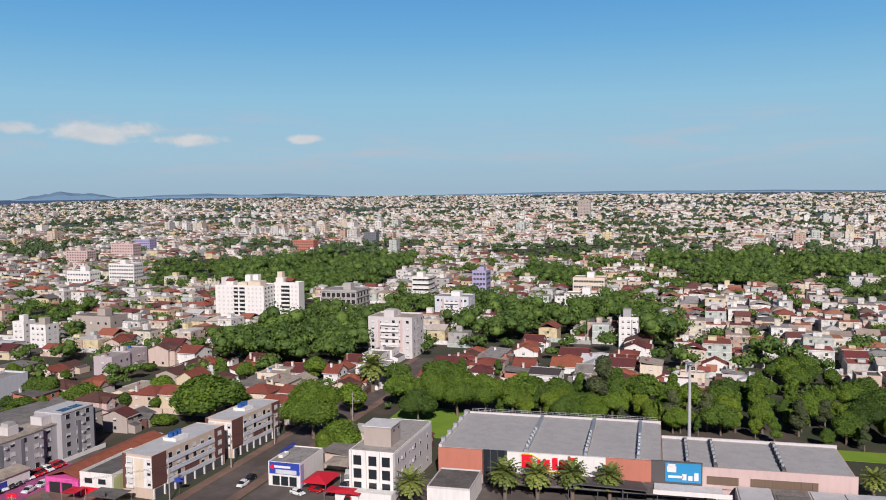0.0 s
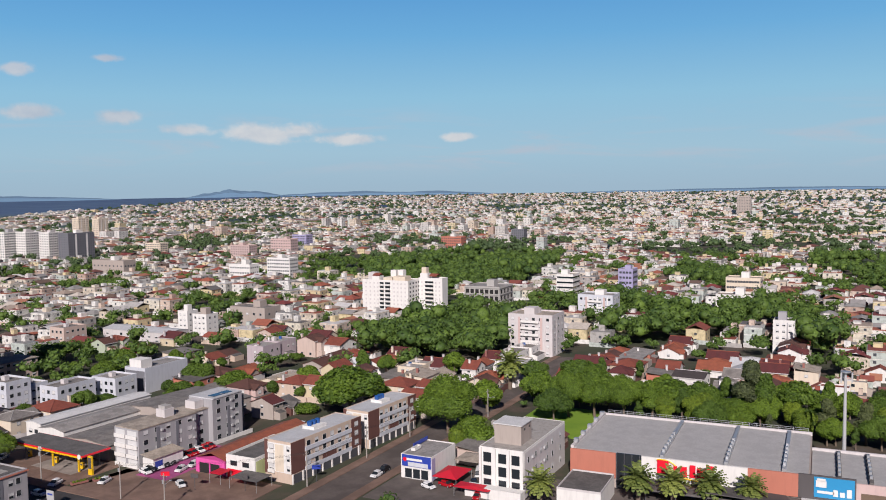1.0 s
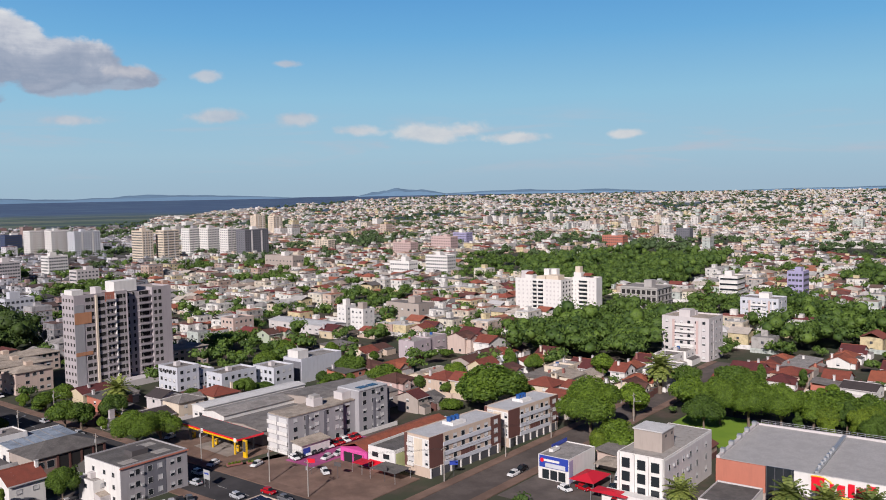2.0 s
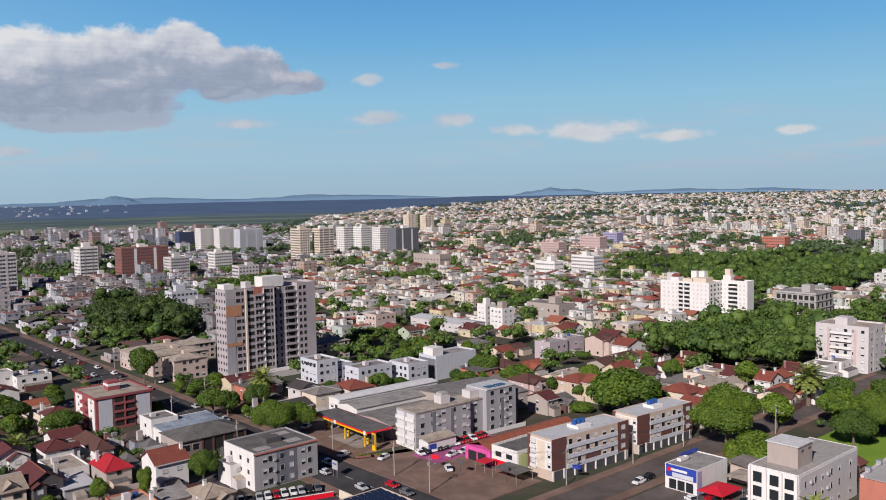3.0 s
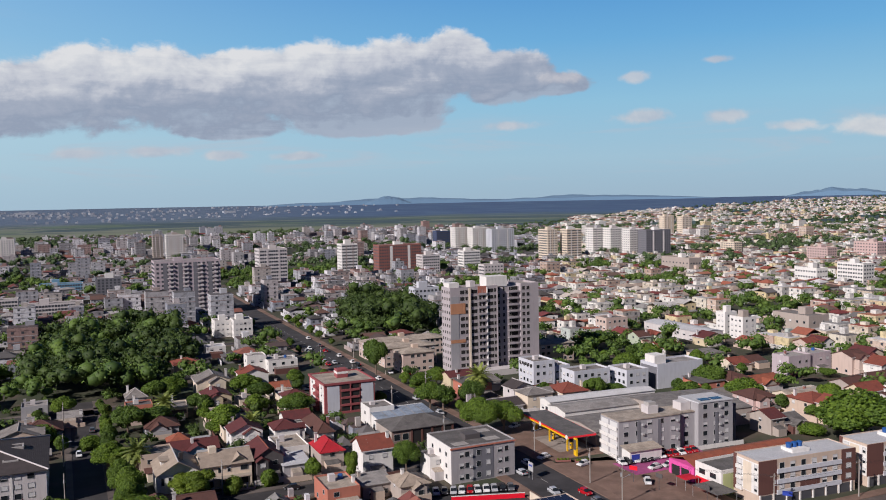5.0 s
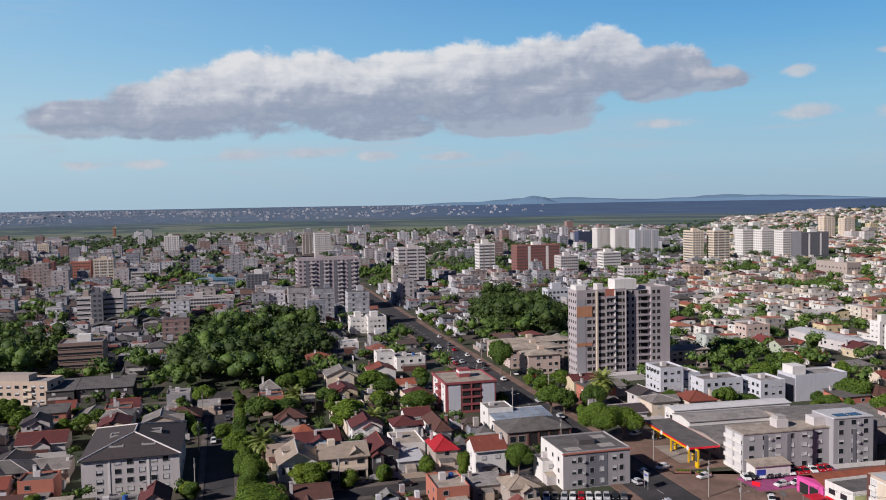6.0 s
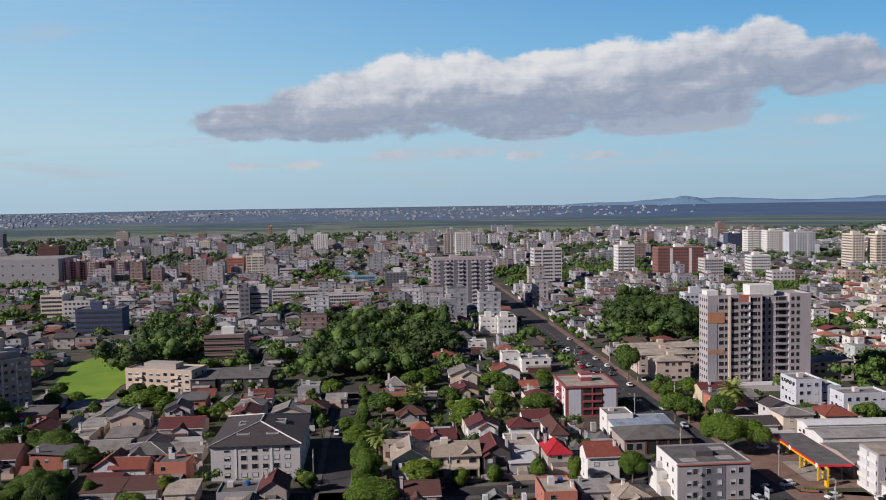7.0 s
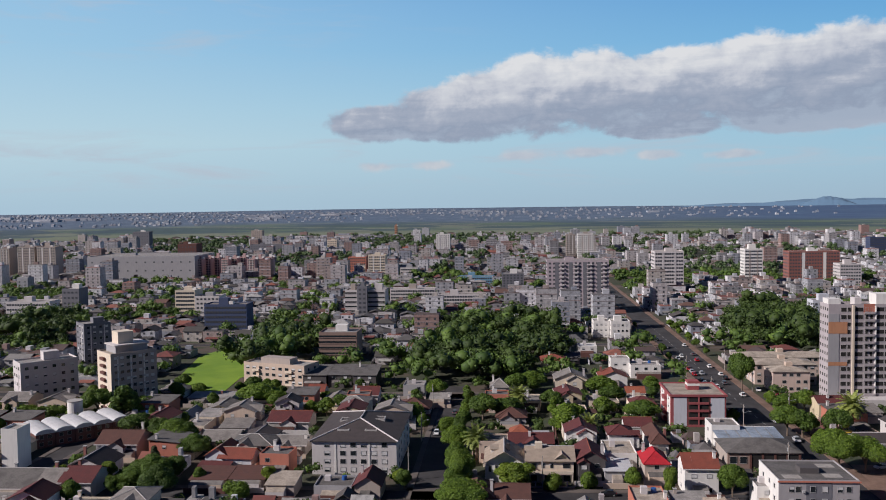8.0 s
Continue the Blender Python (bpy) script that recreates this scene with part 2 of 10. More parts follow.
def ground_material():
    m, k, b = material("city_ground")
    co = k.add("ShaderNodeTexCoord").outputs["Object"]
    far = k.noise(co, 0.0022, 6, 0.6)
    mid = k.noise(co, 0.03, 5, 0.65)
    fine = k.noise(co, 0.5, 5, 0.7)
    c = k.ramp(mid, [(0.4, (0.024, 0.046, 0.012)), (0.52, (0.045, 0.052, 0.024)), (0.6, (0.1, 0.07, 0.05)), (0.68, (0.12, 0.1, 0.086))])
    c = k.mix(k.math("MULTIPLY", fine, 0.6), c, (0.06, 0.05, 0.04, 1))
    sep = k.add("ShaderNodeSeparateXYZ")
    k.put(sep.inputs[0], co)
    r = k.math("SQRT", k.math("ADD", k.math("POWER", sep.outputs[0], 2.0), k.math("POWER", sep.outputs[1], 2.0)))
    # plain beyond the town: long fields, belts of trees, haze painted in as blue
    lie = k.add("ShaderNodeMapping")
    lie.inputs["Rotation"].default_value = (0, 0, radians(-28))
    lie.inputs["Scale"].default_value = (0.0022, 0.007, 1)
    k.put(lie.inputs[0], co)
    cell = k.add("ShaderNodeTexVoronoi")
    cell.inputs["Scale"].default_value = 1.0
    k.put(cell.inputs["Vector"], lie.outputs[0])
    hue = k.add("ShaderNodeSeparateColor")
    k.put(hue.inputs[0], cell.outputs["Color"])
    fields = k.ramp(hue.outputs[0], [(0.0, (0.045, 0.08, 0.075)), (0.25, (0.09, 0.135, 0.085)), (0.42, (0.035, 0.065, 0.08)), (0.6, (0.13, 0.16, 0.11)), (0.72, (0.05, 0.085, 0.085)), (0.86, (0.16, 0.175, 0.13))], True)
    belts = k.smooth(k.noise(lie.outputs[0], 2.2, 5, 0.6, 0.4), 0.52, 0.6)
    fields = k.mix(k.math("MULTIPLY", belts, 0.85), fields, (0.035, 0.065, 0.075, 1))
    left = k.math("DEGREES", k.math("ARCTAN2", k.math("MULTIPLY", sep.outputs[0], -1.0), sep.outputs[1]))
    meadow = k.math("MULTIPLY", k.smooth(k.math("ADD", r, k.math("MULTIPLY", far, 300.0)), 2480.0, 2330.0), k.smooth(left, 14.0, 19.0))
    fields = k.mix(k.math("MULTIPLY", meadow, 0.8), fields, (0.17, 0.19, 0.115, 1))
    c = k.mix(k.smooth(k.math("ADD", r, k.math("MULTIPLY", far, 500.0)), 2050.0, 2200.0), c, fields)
    # farthest land: aerial haze painted into the ground colour, paler on the left
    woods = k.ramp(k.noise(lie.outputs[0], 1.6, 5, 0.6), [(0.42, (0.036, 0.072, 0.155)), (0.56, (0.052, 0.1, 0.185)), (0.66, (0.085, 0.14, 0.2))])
    suburb_haze = k.ramp(k.noise(lie.outputs[0], 3.0, 6, 0.7), [(0.4, (0.05, 0.085, 0.14)), (0.52, (0.085, 0.125, 0.185)), (0.64, (0.15, 0.19, 0.25))])
    woods = k.mix(k.smooth(left, 22.0, 34.0), woods, suburb_haze)
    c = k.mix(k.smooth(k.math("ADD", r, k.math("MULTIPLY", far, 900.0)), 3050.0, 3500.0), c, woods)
    k.put(b.inputs["Base Color"], c)
    b.inputs["Roughness"].default_value = 0.95
    return m


def asphalt(name, rgb):
    m, k, b = material(name)
    co = k.add("ShaderNodeTexCoord").outputs["Object"]
    big, fine = k.noise(co, 0.12, 5, 0.65), k.noise(co, 3.0, 4, 0.75)
    c = k.mix(k.smooth(big, 0.35, 0.7), (*rgb, 1), (*[v * 1.7 + 0.01 for v in rgb], 1))
    c = k.mix(k.math("MULTIPLY", fine, 0.5), c, (*[v * 0.6 for v in rgb], 1))
    k.put(b.inputs["Base Color"], c)
    b.inputs["Roughness"].default_value = 0.92
    return m


M = {}
for n, c in dict(white=(0.735, 0.71, 0.675), cream=(0.68, 0.58, 0.46), grey=(0.36, 0.35, 0.36), beige=(0.56, 0.44, 0.35), slate=(0.17, 0.17, 0.19),
                 lightgrey=(0.58, 0.54, 0.53), pink=(0.56, 0.41, 0.38), yellow=(0.6, 0.5, 0.34), green=(0.42, 0.47, 0.36), blue=(0.16, 0.32, 0.45),
                 orange=(0.5, 0.24, 0.13), wine=(0.3, 0.075, 0.08), brickred=(0.28, 0.115, 0.095), brown=(0.13, 0.055, 0.045), taupe=(0.4, 0.34, 0.3), paleblue=(0.56, 0.57, 0.61),
                 ash=(0.37, 0.35, 0.355), umber=(0.27, 0.185, 0.155), blush=(0.55, 0.43, 0.37), raw=(0.42, 0.375, 0.385), violet=(0.36, 0.33, 0.5), navy=(0.05, 0.07, 0.14), magenta=(0.7, 0.09, 0.35), lime=(0.46, 0.5, 0.24),
                 rose=(0.5, 0.33, 0.31), salmon=(0.47, 0.17, 0.115), darkwall=(0.09, 0.08, 0.08), mauve=(0.46, 0.39, 0.41)).items():
    M[n] = paint("wall_" + n, c)
for n, c in dict(t_red=(0.29, 0.075, 0.048), t_orange=(0.38, 0.11, 0.06), t_brown=(0.14, 0.06, 0.046), t_dark=(0.075, 0.06, 0.06), t_wine=(0.145, 0.034, 0.034),
                 t_tan=(0.46, 0.37, 0.29), t_bright=(0.55, 0.015, 0.03)).items():
    M[n] = tiles("roof_" + n[2:], c)
for n, c in dict(s_light=(0.44, 0.425, 0.415), s_grey=(0.35, 0.325, 0.305), s_dark=(0.15, 0.138, 0.13), s_white=(0.66, 0.65, 0.64), s_tan=(0.45, 0.38, 0.31), s_blue=(0.3, 0.36, 0.44), s_mid=(0.25, 0.226, 0.208), s_pale=(0.55, 0.55, 0.56)).items():
    M[n] = sheet("sheet_" + n[2:], c, stain=0.84 if n in ("s_light", "s_white", "s_pale") else 0.55)
M["frame"] = plain("window_frame", (0.42, 0.42, 0.42), 0.5)
M["dark_frame"] = plain("dark_frame", (0.08, 0.08, 0.09), 0.5)
M["glass"] = plain("window_glass", (0.02, 0.025, 0.03), 0.08)
# near-black paint that stands for the shade inside openings
M["void"] = plain("opening_shade", (0.018, 0.016, 0.016), 0.9)
M["blind"] = plain("roller_blind", (0.62, 0.61, 0.6), 0.6)
M["tank_blue"] = plain("blue_plastic", (0.02, 0.09, 0.3), 0.45)
M["steel"] = plain("galvanised_steel", (0.5, 0.51, 0.52), 0.45, 0.6)
M["wood"] = paint("weathered_wood", (0.16, 0.11, 0.075))
M["concrete"] = paint("concrete", (0.4, 0.38, 0.36))
M["concrete_flat"] = paint("concrete_slab", (0.37, 0.34, 0.31), grime=0.8, streak=False)
M["pole"] = paint("concrete_pole", (0.34, 0.31, 0.28))
M["rubber"] = plain("tyre_rubber", (0.02, 0.02, 0.02), 0.8)
M["solar"] = plain("solar_panel", (0.02, 0.03, 0.06), 0.15)
M["bark"] = paint("tree_bark", (0.16, 0.12, 0.09), 0.95)
M["leaf"] = leaves("leaf_green", (0.038, 0.083, 0.007), (0.165, 0.255, 0.017))
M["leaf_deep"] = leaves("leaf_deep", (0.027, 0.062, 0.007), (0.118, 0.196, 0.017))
M["leaf_light"] = leaves("leaf_light", (0.056, 0.106, 0.007), (0.215, 0.29, 0.019))
M["leaf_olive"] = leaves("leaf_olive", (0.0382, 0.0553, 0.0213), (0.119, 0.1445, 0.0467))
M["palm"] = leaves("palm_leaf", (0.075, 0.115, 0.022), (0.28, 0.32, 0.07))
M["asphalt"] = asphalt("asphalt", (0.034, 0.031, 0.032))
M["worn_asphalt"] = asphalt("worn_asphalt", (0.085, 0.068, 0.06))
M["pale_paving"] = asphalt("pale_paving", (0.26, 0.22, 0.19))
# darker leaf for the left side only, cloud shade put into the green
M["shaded_wood_leaf"] = leaves("shaded_wood_leaf", (0.0165, 0.0375, 0.0067), (0.075, 0.1237, 0.015))
M["paving"] = asphalt("red_paving", (0.16, 0.1, 0.074))
M["pavement"] = asphalt("pavement", (0.1, 0.082, 0.072))
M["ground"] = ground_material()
M["marking"] = plain("road_paint", (0.36, 0.35, 0.33), 0.7)
M["red"] = plain("red_fabric", (0.55, 0.012, 0.03), 0.7)
M["red_sign"] = plain("red_letters", (0.75, 0.01, 0.03), 0.4)
M["yellow_sign"] = plain("yellow_panel", (0.8, 0.48, 0.01), 0.4)
M["blue_sign"] = plain("blue_panel", (0.03, 0.06, 0.35), 0.4)
M["cyan_sign"] = plain("cyan_panel", (0.03, 0.26, 0.5), 0.4)
M["pool"] = plain("pool_water", (0.05, 0.4, 0.45), 0.05)
# left town walls: greyer and cooler, cloud shade put into the colours
M["shaded_town_wall"] = varied("shaded_town_walls", [(0.62, 0.61, 0.63), (0.44, 0.4, 0.37), (0.34, 0.345, 0.37), (0.64, 0.63, 0.65), (0.36, 0.29, 0.27), (0.44, 0.445, 0.47), (0.3, 0.2, 0.18), (0.66, 0.65, 0.66), (0.24, 0.235, 0.245), (0.46, 0.42, 0.42), (0.27, 0.285, 0.33), (0.38, 0.365, 0.37)])
M["far_wall"] = varied("far_walls", [(0.68, 0.66, 0.61), (0.58, 0.5, 0.4), (0.64, 0.62, 0.58), (0.7, 0.68, 0.64), (0.44, 0.32, 0.26), (0.52, 0.5, 0.47), (0.62, 0.57, 0.47), (0.71, 0.69, 0.66), (0.38, 0.36, 0.34), (0.56, 0.44, 0.36), (0.46, 0.5, 0.46), (0.6, 0.58, 0.55), (0.6, 0.5, 0.3)])
# farthest houses: grey-blue of aerial haze put into the wall colours
M["hazed_plain_town"] = varied("hazed_plain_town", [(0.36, 0.39, 0.44), (0.3, 0.33, 0.38), (0.62, 0.64, 0.66), (0.26, 0.3, 0.36), (0.34, 0.35, 0.39), (0.42, 0.45, 0.5)])
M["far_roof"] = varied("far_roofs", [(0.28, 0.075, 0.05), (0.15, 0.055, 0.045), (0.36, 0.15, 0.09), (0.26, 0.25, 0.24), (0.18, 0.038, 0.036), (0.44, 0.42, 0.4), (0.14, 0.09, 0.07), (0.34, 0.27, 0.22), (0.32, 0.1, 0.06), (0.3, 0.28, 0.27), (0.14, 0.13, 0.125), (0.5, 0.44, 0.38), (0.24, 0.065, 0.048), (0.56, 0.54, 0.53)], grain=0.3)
# dark roofs of the left town, partly cloud shade put into the colour
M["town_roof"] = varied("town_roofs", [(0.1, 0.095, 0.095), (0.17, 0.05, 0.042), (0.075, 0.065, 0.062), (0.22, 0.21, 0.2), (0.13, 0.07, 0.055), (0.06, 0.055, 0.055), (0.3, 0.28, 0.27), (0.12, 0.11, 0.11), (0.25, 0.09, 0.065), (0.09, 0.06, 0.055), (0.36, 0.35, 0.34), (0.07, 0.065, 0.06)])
M["far_glass"] = plain("far_windows", (0.06, 0.065, 0.075), 0.4)
# trees past 900 m: duller, cooler green, haze partly put into the colour
M["distant_leaf"] = leaves("distant_leaf", (0.03, 0.06, 0.024), (0.095, 0.15, 0.05))
M["far_leaf"] = leaves("far_leaf", (0.04, 0.085, 0.014), (0.16, 0.25, 0.034))


def turf_material():
    m, k, b = material("turf")
    co = k.add("ShaderNodeTexCoord").outputs["Object"]
    big, fine = k.noise(co, 0.06, 4, 0.6), k.noise(co, 1.6, 4, 0.7)
    c = k.mix(k.smooth(big, 0.35, 0.65), (0.15, 0.27, 0.014, 1), (0.22, 0.34, 0.022, 1))
    c = k.mix(k.math("MULTIPLY", fine, 0.45), c, (0.08, 0.14, 0.014, 1))
    k.put(b.inputs["Base Color"], c)
    b.inputs["Roughness"].default_value = 0.95
    return m


M["turf"] = turf_material()
M["car_lane"] = asphalt("pink_paint", (0.3, 0.06, 0.17))

# ---- building helpers; plans are drawn on the street grid (u, v), turned by GRID degrees ----
GRID = 42.0
CA, SA = math.cos(radians(GRID)), math.sin(radians(GRID))
taken = []                              # plan rectangles already built on


def to_xy(u, v):
    return u * CA - v * SA, u * SA + v * CA


def to_uv(x, y):
    return x * CA + y * SA, -x * SA + y * CA


def at(u, v, z=0.0, turn=0.0):
    x, y = to_xy(u, v)
    return pose(x, y, z, 0, 0, GRID + turn)


def take(u0, v0, u1, v1, m=1.5):
    taken.append((min(u0, u1) - m, min(v0, v1) - m, max(u0, u1) + m, max(v0, v1) + m))


def free(u, v, r=0.0):
    return not any(a - r < u < c + r and b - r < v < d + r for a, b, c, d in taken)


class Geo:
    """Vertices and faces gathered for one mesh, with material slots."""

    def __init__(self):
        self.v, self.f, self.m = [], [], []

    def face(self, pts, mat=0):
        n = len(self.v)
        self.v += [tuple(p) for p in pts]
        self.f.append(tuple(range(n, n + len(pts))))
        self.m.append(mat)

    def solid(self, pts, faces, mat=0):
        n = len(self.v)
        self.v += [tuple(p) for p in pts]
        for f in faces:
            self.f.append(tuple(n + i for i in f))
            self.m.append(mat)
        return self

    def box(self, x0, y0, z0, x1, y1, z1, mat=0):
        p = [(x0, y0, z0), (x1, y0, z0), (x1, y1, z0), (x0, y1, z0), (x0, y0, z1), (x1, y0, z1), (x1, y1, z1), (x0, y1, z1)]
        return self.solid(p, [(0, 3, 2, 1), (4, 5, 6, 7), (0, 1, 5, 4), (1, 2, 6, 5), (2, 3, 7, 6), (3, 0, 4, 7)], mat)

    def gable(self, x0, y0, x1, y1, z, rise, along="x", over=0.5, thick=0.16, mat=0):
        """A pitched roof of two sloping slabs with thickness."""
        if along == "x":
            f = lambda a, b, c: (a, b, c)
        else:
            f = lambda a, b, c: (b, a, c)
            x0, y0, x1, y1 = y0, x0, y1, x1
        half = (y1 - y0) / 2
        drop = rise / half * over
        a0, a1, b0, b1, bm = x0 - over, x1 + over, y0 - over, y1 + over, (y0 + y1) / 2
        p = [f(a0, b0, z - drop), f(a1, b0, z - drop), f(a1, bm, z + rise), f(a0, bm, z + rise), f(a0, b1, z - drop), f(a1, b1, z - drop)]
        q = [(x, y, c + thick) for x, y, c in p]
        fs = [(0, 1, 2, 3), (3, 2, 5, 4), (6, 7, 8, 9), (9, 8, 11, 10), (0, 1, 7, 6), (5, 4, 10, 11), (0, 3, 9, 6), (3, 4, 10, 9), (1, 2, 8, 7), (2, 5, 11, 8)]
        return self.solid(p + q, fs, mat)

    def gable_walls(self, x0, y0, x1, y1, z, rise, along="x", mat=0):
        if along == "x":
            ym = (y0 + y1) / 2
            for x in (x0, x1):
                self.face([(x, y0, z), (x, y1, z), (x, ym, z + rise)], mat)
        else:
            xm = (x0 + x1) / 2
            for y in (y0, y1):
                self.face([(x0, y, z), (x1, y, z), (xm, y, z + rise)], mat)
        return self

    def hip(self, x0, y0, x1, y1, z, rise, over=0.5, thick=0.16, mat=0):
        a, b = (x1 - x0) / 2 + over, (y1 - y0) / 2 + over
        cx, cy = (x0 + x1) / 2, (y0 + y1) / 2
        r = max(0.15, abs(a - b))
        e = z - rise / min(a, b) * over
        ring = [(cx - a, cy - b), (cx + a, cy - b), (cx + a, cy + b), (cx - a, cy + b)]
        top = [(cx - r, cy, z + rise), (cx + r, cy, z + rise)] if a >= b else [(cx, cy - r, z + rise), (cx, cy + r, z + rise)]
        p = [(x, y, e) for x, y in ring] + [(x, y, e + thick) for x, y in ring] + [(x, y, c + thick) for x, y, c in top]
        fs = [(3, 2, 1, 0)] + [(i, (i + 1) % 4, 4 + (i + 1) % 4, 4 + i) for i in range(4)]
        fs += [(4, 5, 9, 8), (5, 6, 9), (6, 7, 8, 9), (7, 4, 8)] if a >= b else [(4, 5, 8), (5, 6, 9, 8), (6, 7, 9), (7, 4, 8, 9)]
        return self.solid(p, fs, mat)

    def shed(self, x0, y0, x1, y1, z0, z1, over=0.4, thick=0.14, mat=0):
        """One slope, from z0 at y0 to z1 at y1."""
        s = (z1 - z0) / (y1 - y0) * over
        p = [(x0 - over, y0 - over, z0 - s), (x1 + over, y0 - over, z0 - s), (x1 + over, y1 + over, z1 + s), (x0 - over, y1 + over, z1 + s)]
        q = [(x, y, z + thick) for x, y, z in p]
        return self.solid(p + q, [(3, 2, 1, 0), (4, 5, 6, 7), (0, 1, 5, 4), (1, 2, 6, 5), (2, 3, 7, 6), (3, 0, 4, 7)], mat)

    def tube(self, a, b, r0, r1, n=8, mat=0, caps=True):
        a, b = Vector(a), Vector(b)
        q = (b - a).to_track_quat("Z", "Y")
        p = []
        for c, r in ((a, r0), (b, r1)):
            p += [tuple(c + q @ Vector((math.cos(2 * math.pi * i / n) * r, math.sin(2 * math.pi * i / n) * r, 0))) for i in range(n)]
        fs = [(i, (i + 1) % n, n + (i + 1) % n, n + i) for i in range(n)]
        if caps:
            fs += [tuple(range(n - 1, -1, -1)), tuple(range(n, 2 * n))]
        return self.solid(p, fs, mat)

    def rim(self, x0, y0, x1, y1, z0, z1, t=0.18, mat=0):
        """A parapet round a flat roof."""
        self.box(x0, y0, z0, x1, y0 + t, z1, mat).box(x0, y1 - t, z0, x1, y1, z1, mat)
        return self.box(x0, y0 + t, z0, x0 + t, y1 - t, z1, mat).box(x1 - t, y0 + t, z0, x1, y1 - t, z1, mat)

    def mesh(self, name, mats):
        me = bpy.data.meshes.new(name)
        me.from_pydata(self.v, [], self.f)
        for m in mats:
            me.materials.append(M[m] if isinstance(m, str) else m)
        if len(mats) > 1:
            me.polygons.foreach_set("material_index", self.m)
        me.update()
        return me


def thing(name, label, category, m, group=""):
    """A thing: an empty at its base, which parents its parts."""
    ob = new(name)
    ob.matrix_world = m
    ob.empty_display_size = 0.5
    return tagged(ob, label, category, group)


def part(name, geo, mats, parent, label="", m=None):
    """One mesh under a thing or under a part; geo may be a mesh that is shared."""
    me = geo if isinstance(geo, bpy.types.Mesh) else geo.mesh(name, mats if isinstance(mats, (list, tuple)) else [mats])
    ob = new(name, me)
    ob.parent = parent
    if m is not None:
        ob.matrix_local = m
    return tagged(ob, label)


made_meshes = {}


def window_mesh(w, h, kind):
    """A window with a frame, a sill and panes set back; kinds: glass, half (blind half down), blind, bare (an open
    hole, its inner shade a black pane).
    """
    key = (round(w, 1), round(h, 1), kind)
    if key in made_meshes:
        return made_meshes[key]
    t, d, g = 0.05, 0.08, Geo()
    a, b = -w / 2, w / 2
    cut = dict(half=0.45, blind=0.1).get(kind, 1.0) * h
    outer = [(a - t, -t), (b + t, -t), (b + t, h + t), (a - t, h + t)]
    inner = [(a, 0), (b, 0), (b, h), (a, h)]
    p = [(x, 0.02, z) for x, z in outer] + [(x, -d, z) for x, z in outer] + [(x, -d, z) for x, z in inner] + [(x, -0.015, z) for x, z in inner]
    p += [(a, -0.015, cut), (b, -0.015, cut), (a, -d, cut), (b, -d, cut)]
    fs = []
    for i in range(4):
        j = (i + 1) % 4
        fs += [(i, j, 4 + j, 4 + i), (4 + i, 4 + j, 8 + j, 8 + i), (8 + i, 8 + j, 12 + j, 12 + i)]
    g.solid(p[:16] if cut == h else p, fs)
    if cut == h:
        g.f.append((12, 13, 14, 15))
        g.m.append(1)
    else:
        g.f += [(12, 13, 17, 16), (16, 17, 14, 15)]
        g.m += [1, 2]
    me = g.mesh("window", ["concrete" if kind == "bare" else ("dark_frame" if kind == "black" else "frame"), "void" if kind == "bare" else "glass", "blind"])
    made_meshes[key] = me
    return me


def windows(parent, side, lu, lv, cols, z0, step, floors, w=1.3, h=1.2, mix="ghb", skip=0.0, rng=random):
    """Rows of windows on one side of a block lu by lv: side v0 or v1 runs along u, side u0 or u1 along v."""
    names = dict(g="glass", h="half", b="blind", x="bare", k="black")
    turn = dict(v0=0, u0=-90, u1=90, v1=180)[side]
    for f in range(floors):
        for c in cols:
            if rng.random() < skip:
                continue
            z = z0 + f * step
            x, y = dict(v0=(c, 0), v1=(c, lv), u0=(0, c), u1=(lu, c))[side]
            part("window", window_mesh(w, h, names[rng.choice(mix)]), None, parent, "", pose(x, y, z, 0, 0, turn))


def spread(length, n, inset=0.0):
    s = (length - 2 * inset) / n
    return [inset + s * (i + 0.5) for i in range(n)]


def water_tank(u, v, z, r=0.9, h=1.3):
    t = thing("water_tank", "round blue plastic water tank on a flat roof", "water tank", at(u, v, z), "roof water tanks")
    part("tank", Geo().tube((0, 0, 0), (0, 0, h), r * 0.9, r, 14), "tank_blue", t)
    part("lid", Geo().tube((0, 0, h), (0, 0, h + 0.18), r * 1.04, r * 0.5, 14), "tank_blue", t)

# ---- the ground, streets and the far hills ----
def rise(r):
    """The land is flat round the town and climbs gently towards the horizon."""
    return 0.0 if r < 1700 else 45.0 * ((r - 1700) / 3150) ** 1.25


def build_ground():
    radii = [0, 60, 150, 250, 400, 600, 800, 1000, 1200, 1450, 1700] + [1700 + 3150 * i / 16 for i in range(1, 17)]
    n = 144
    v, f = [], []
    for r in radii:
        for i in range(n):
            a = 2 * math.pi * i / n
            wob = noise.noise(Vector((math.cos(a) * 3, math.sin(a) * 3, r / 900))) * min(6, max(0, (r - 1700) / 250))
            v.append((r * math.cos(a), r * math.sin(a), rise(r) + wob))
    for j in range(len(radii) - 1):
        for i in range(n):
            f.append((j * n + i, j * n + (i + 1) % n, (j + 1) * n + (i + 1) % n, (j + 1) * n + i))
    me = bpy.data.meshes.new("ground")
    me.from_pydata(v, [], f)
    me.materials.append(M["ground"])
    tagged(new("ground", me), "town ground of soil, yards and grass", "ground", kind="structure")


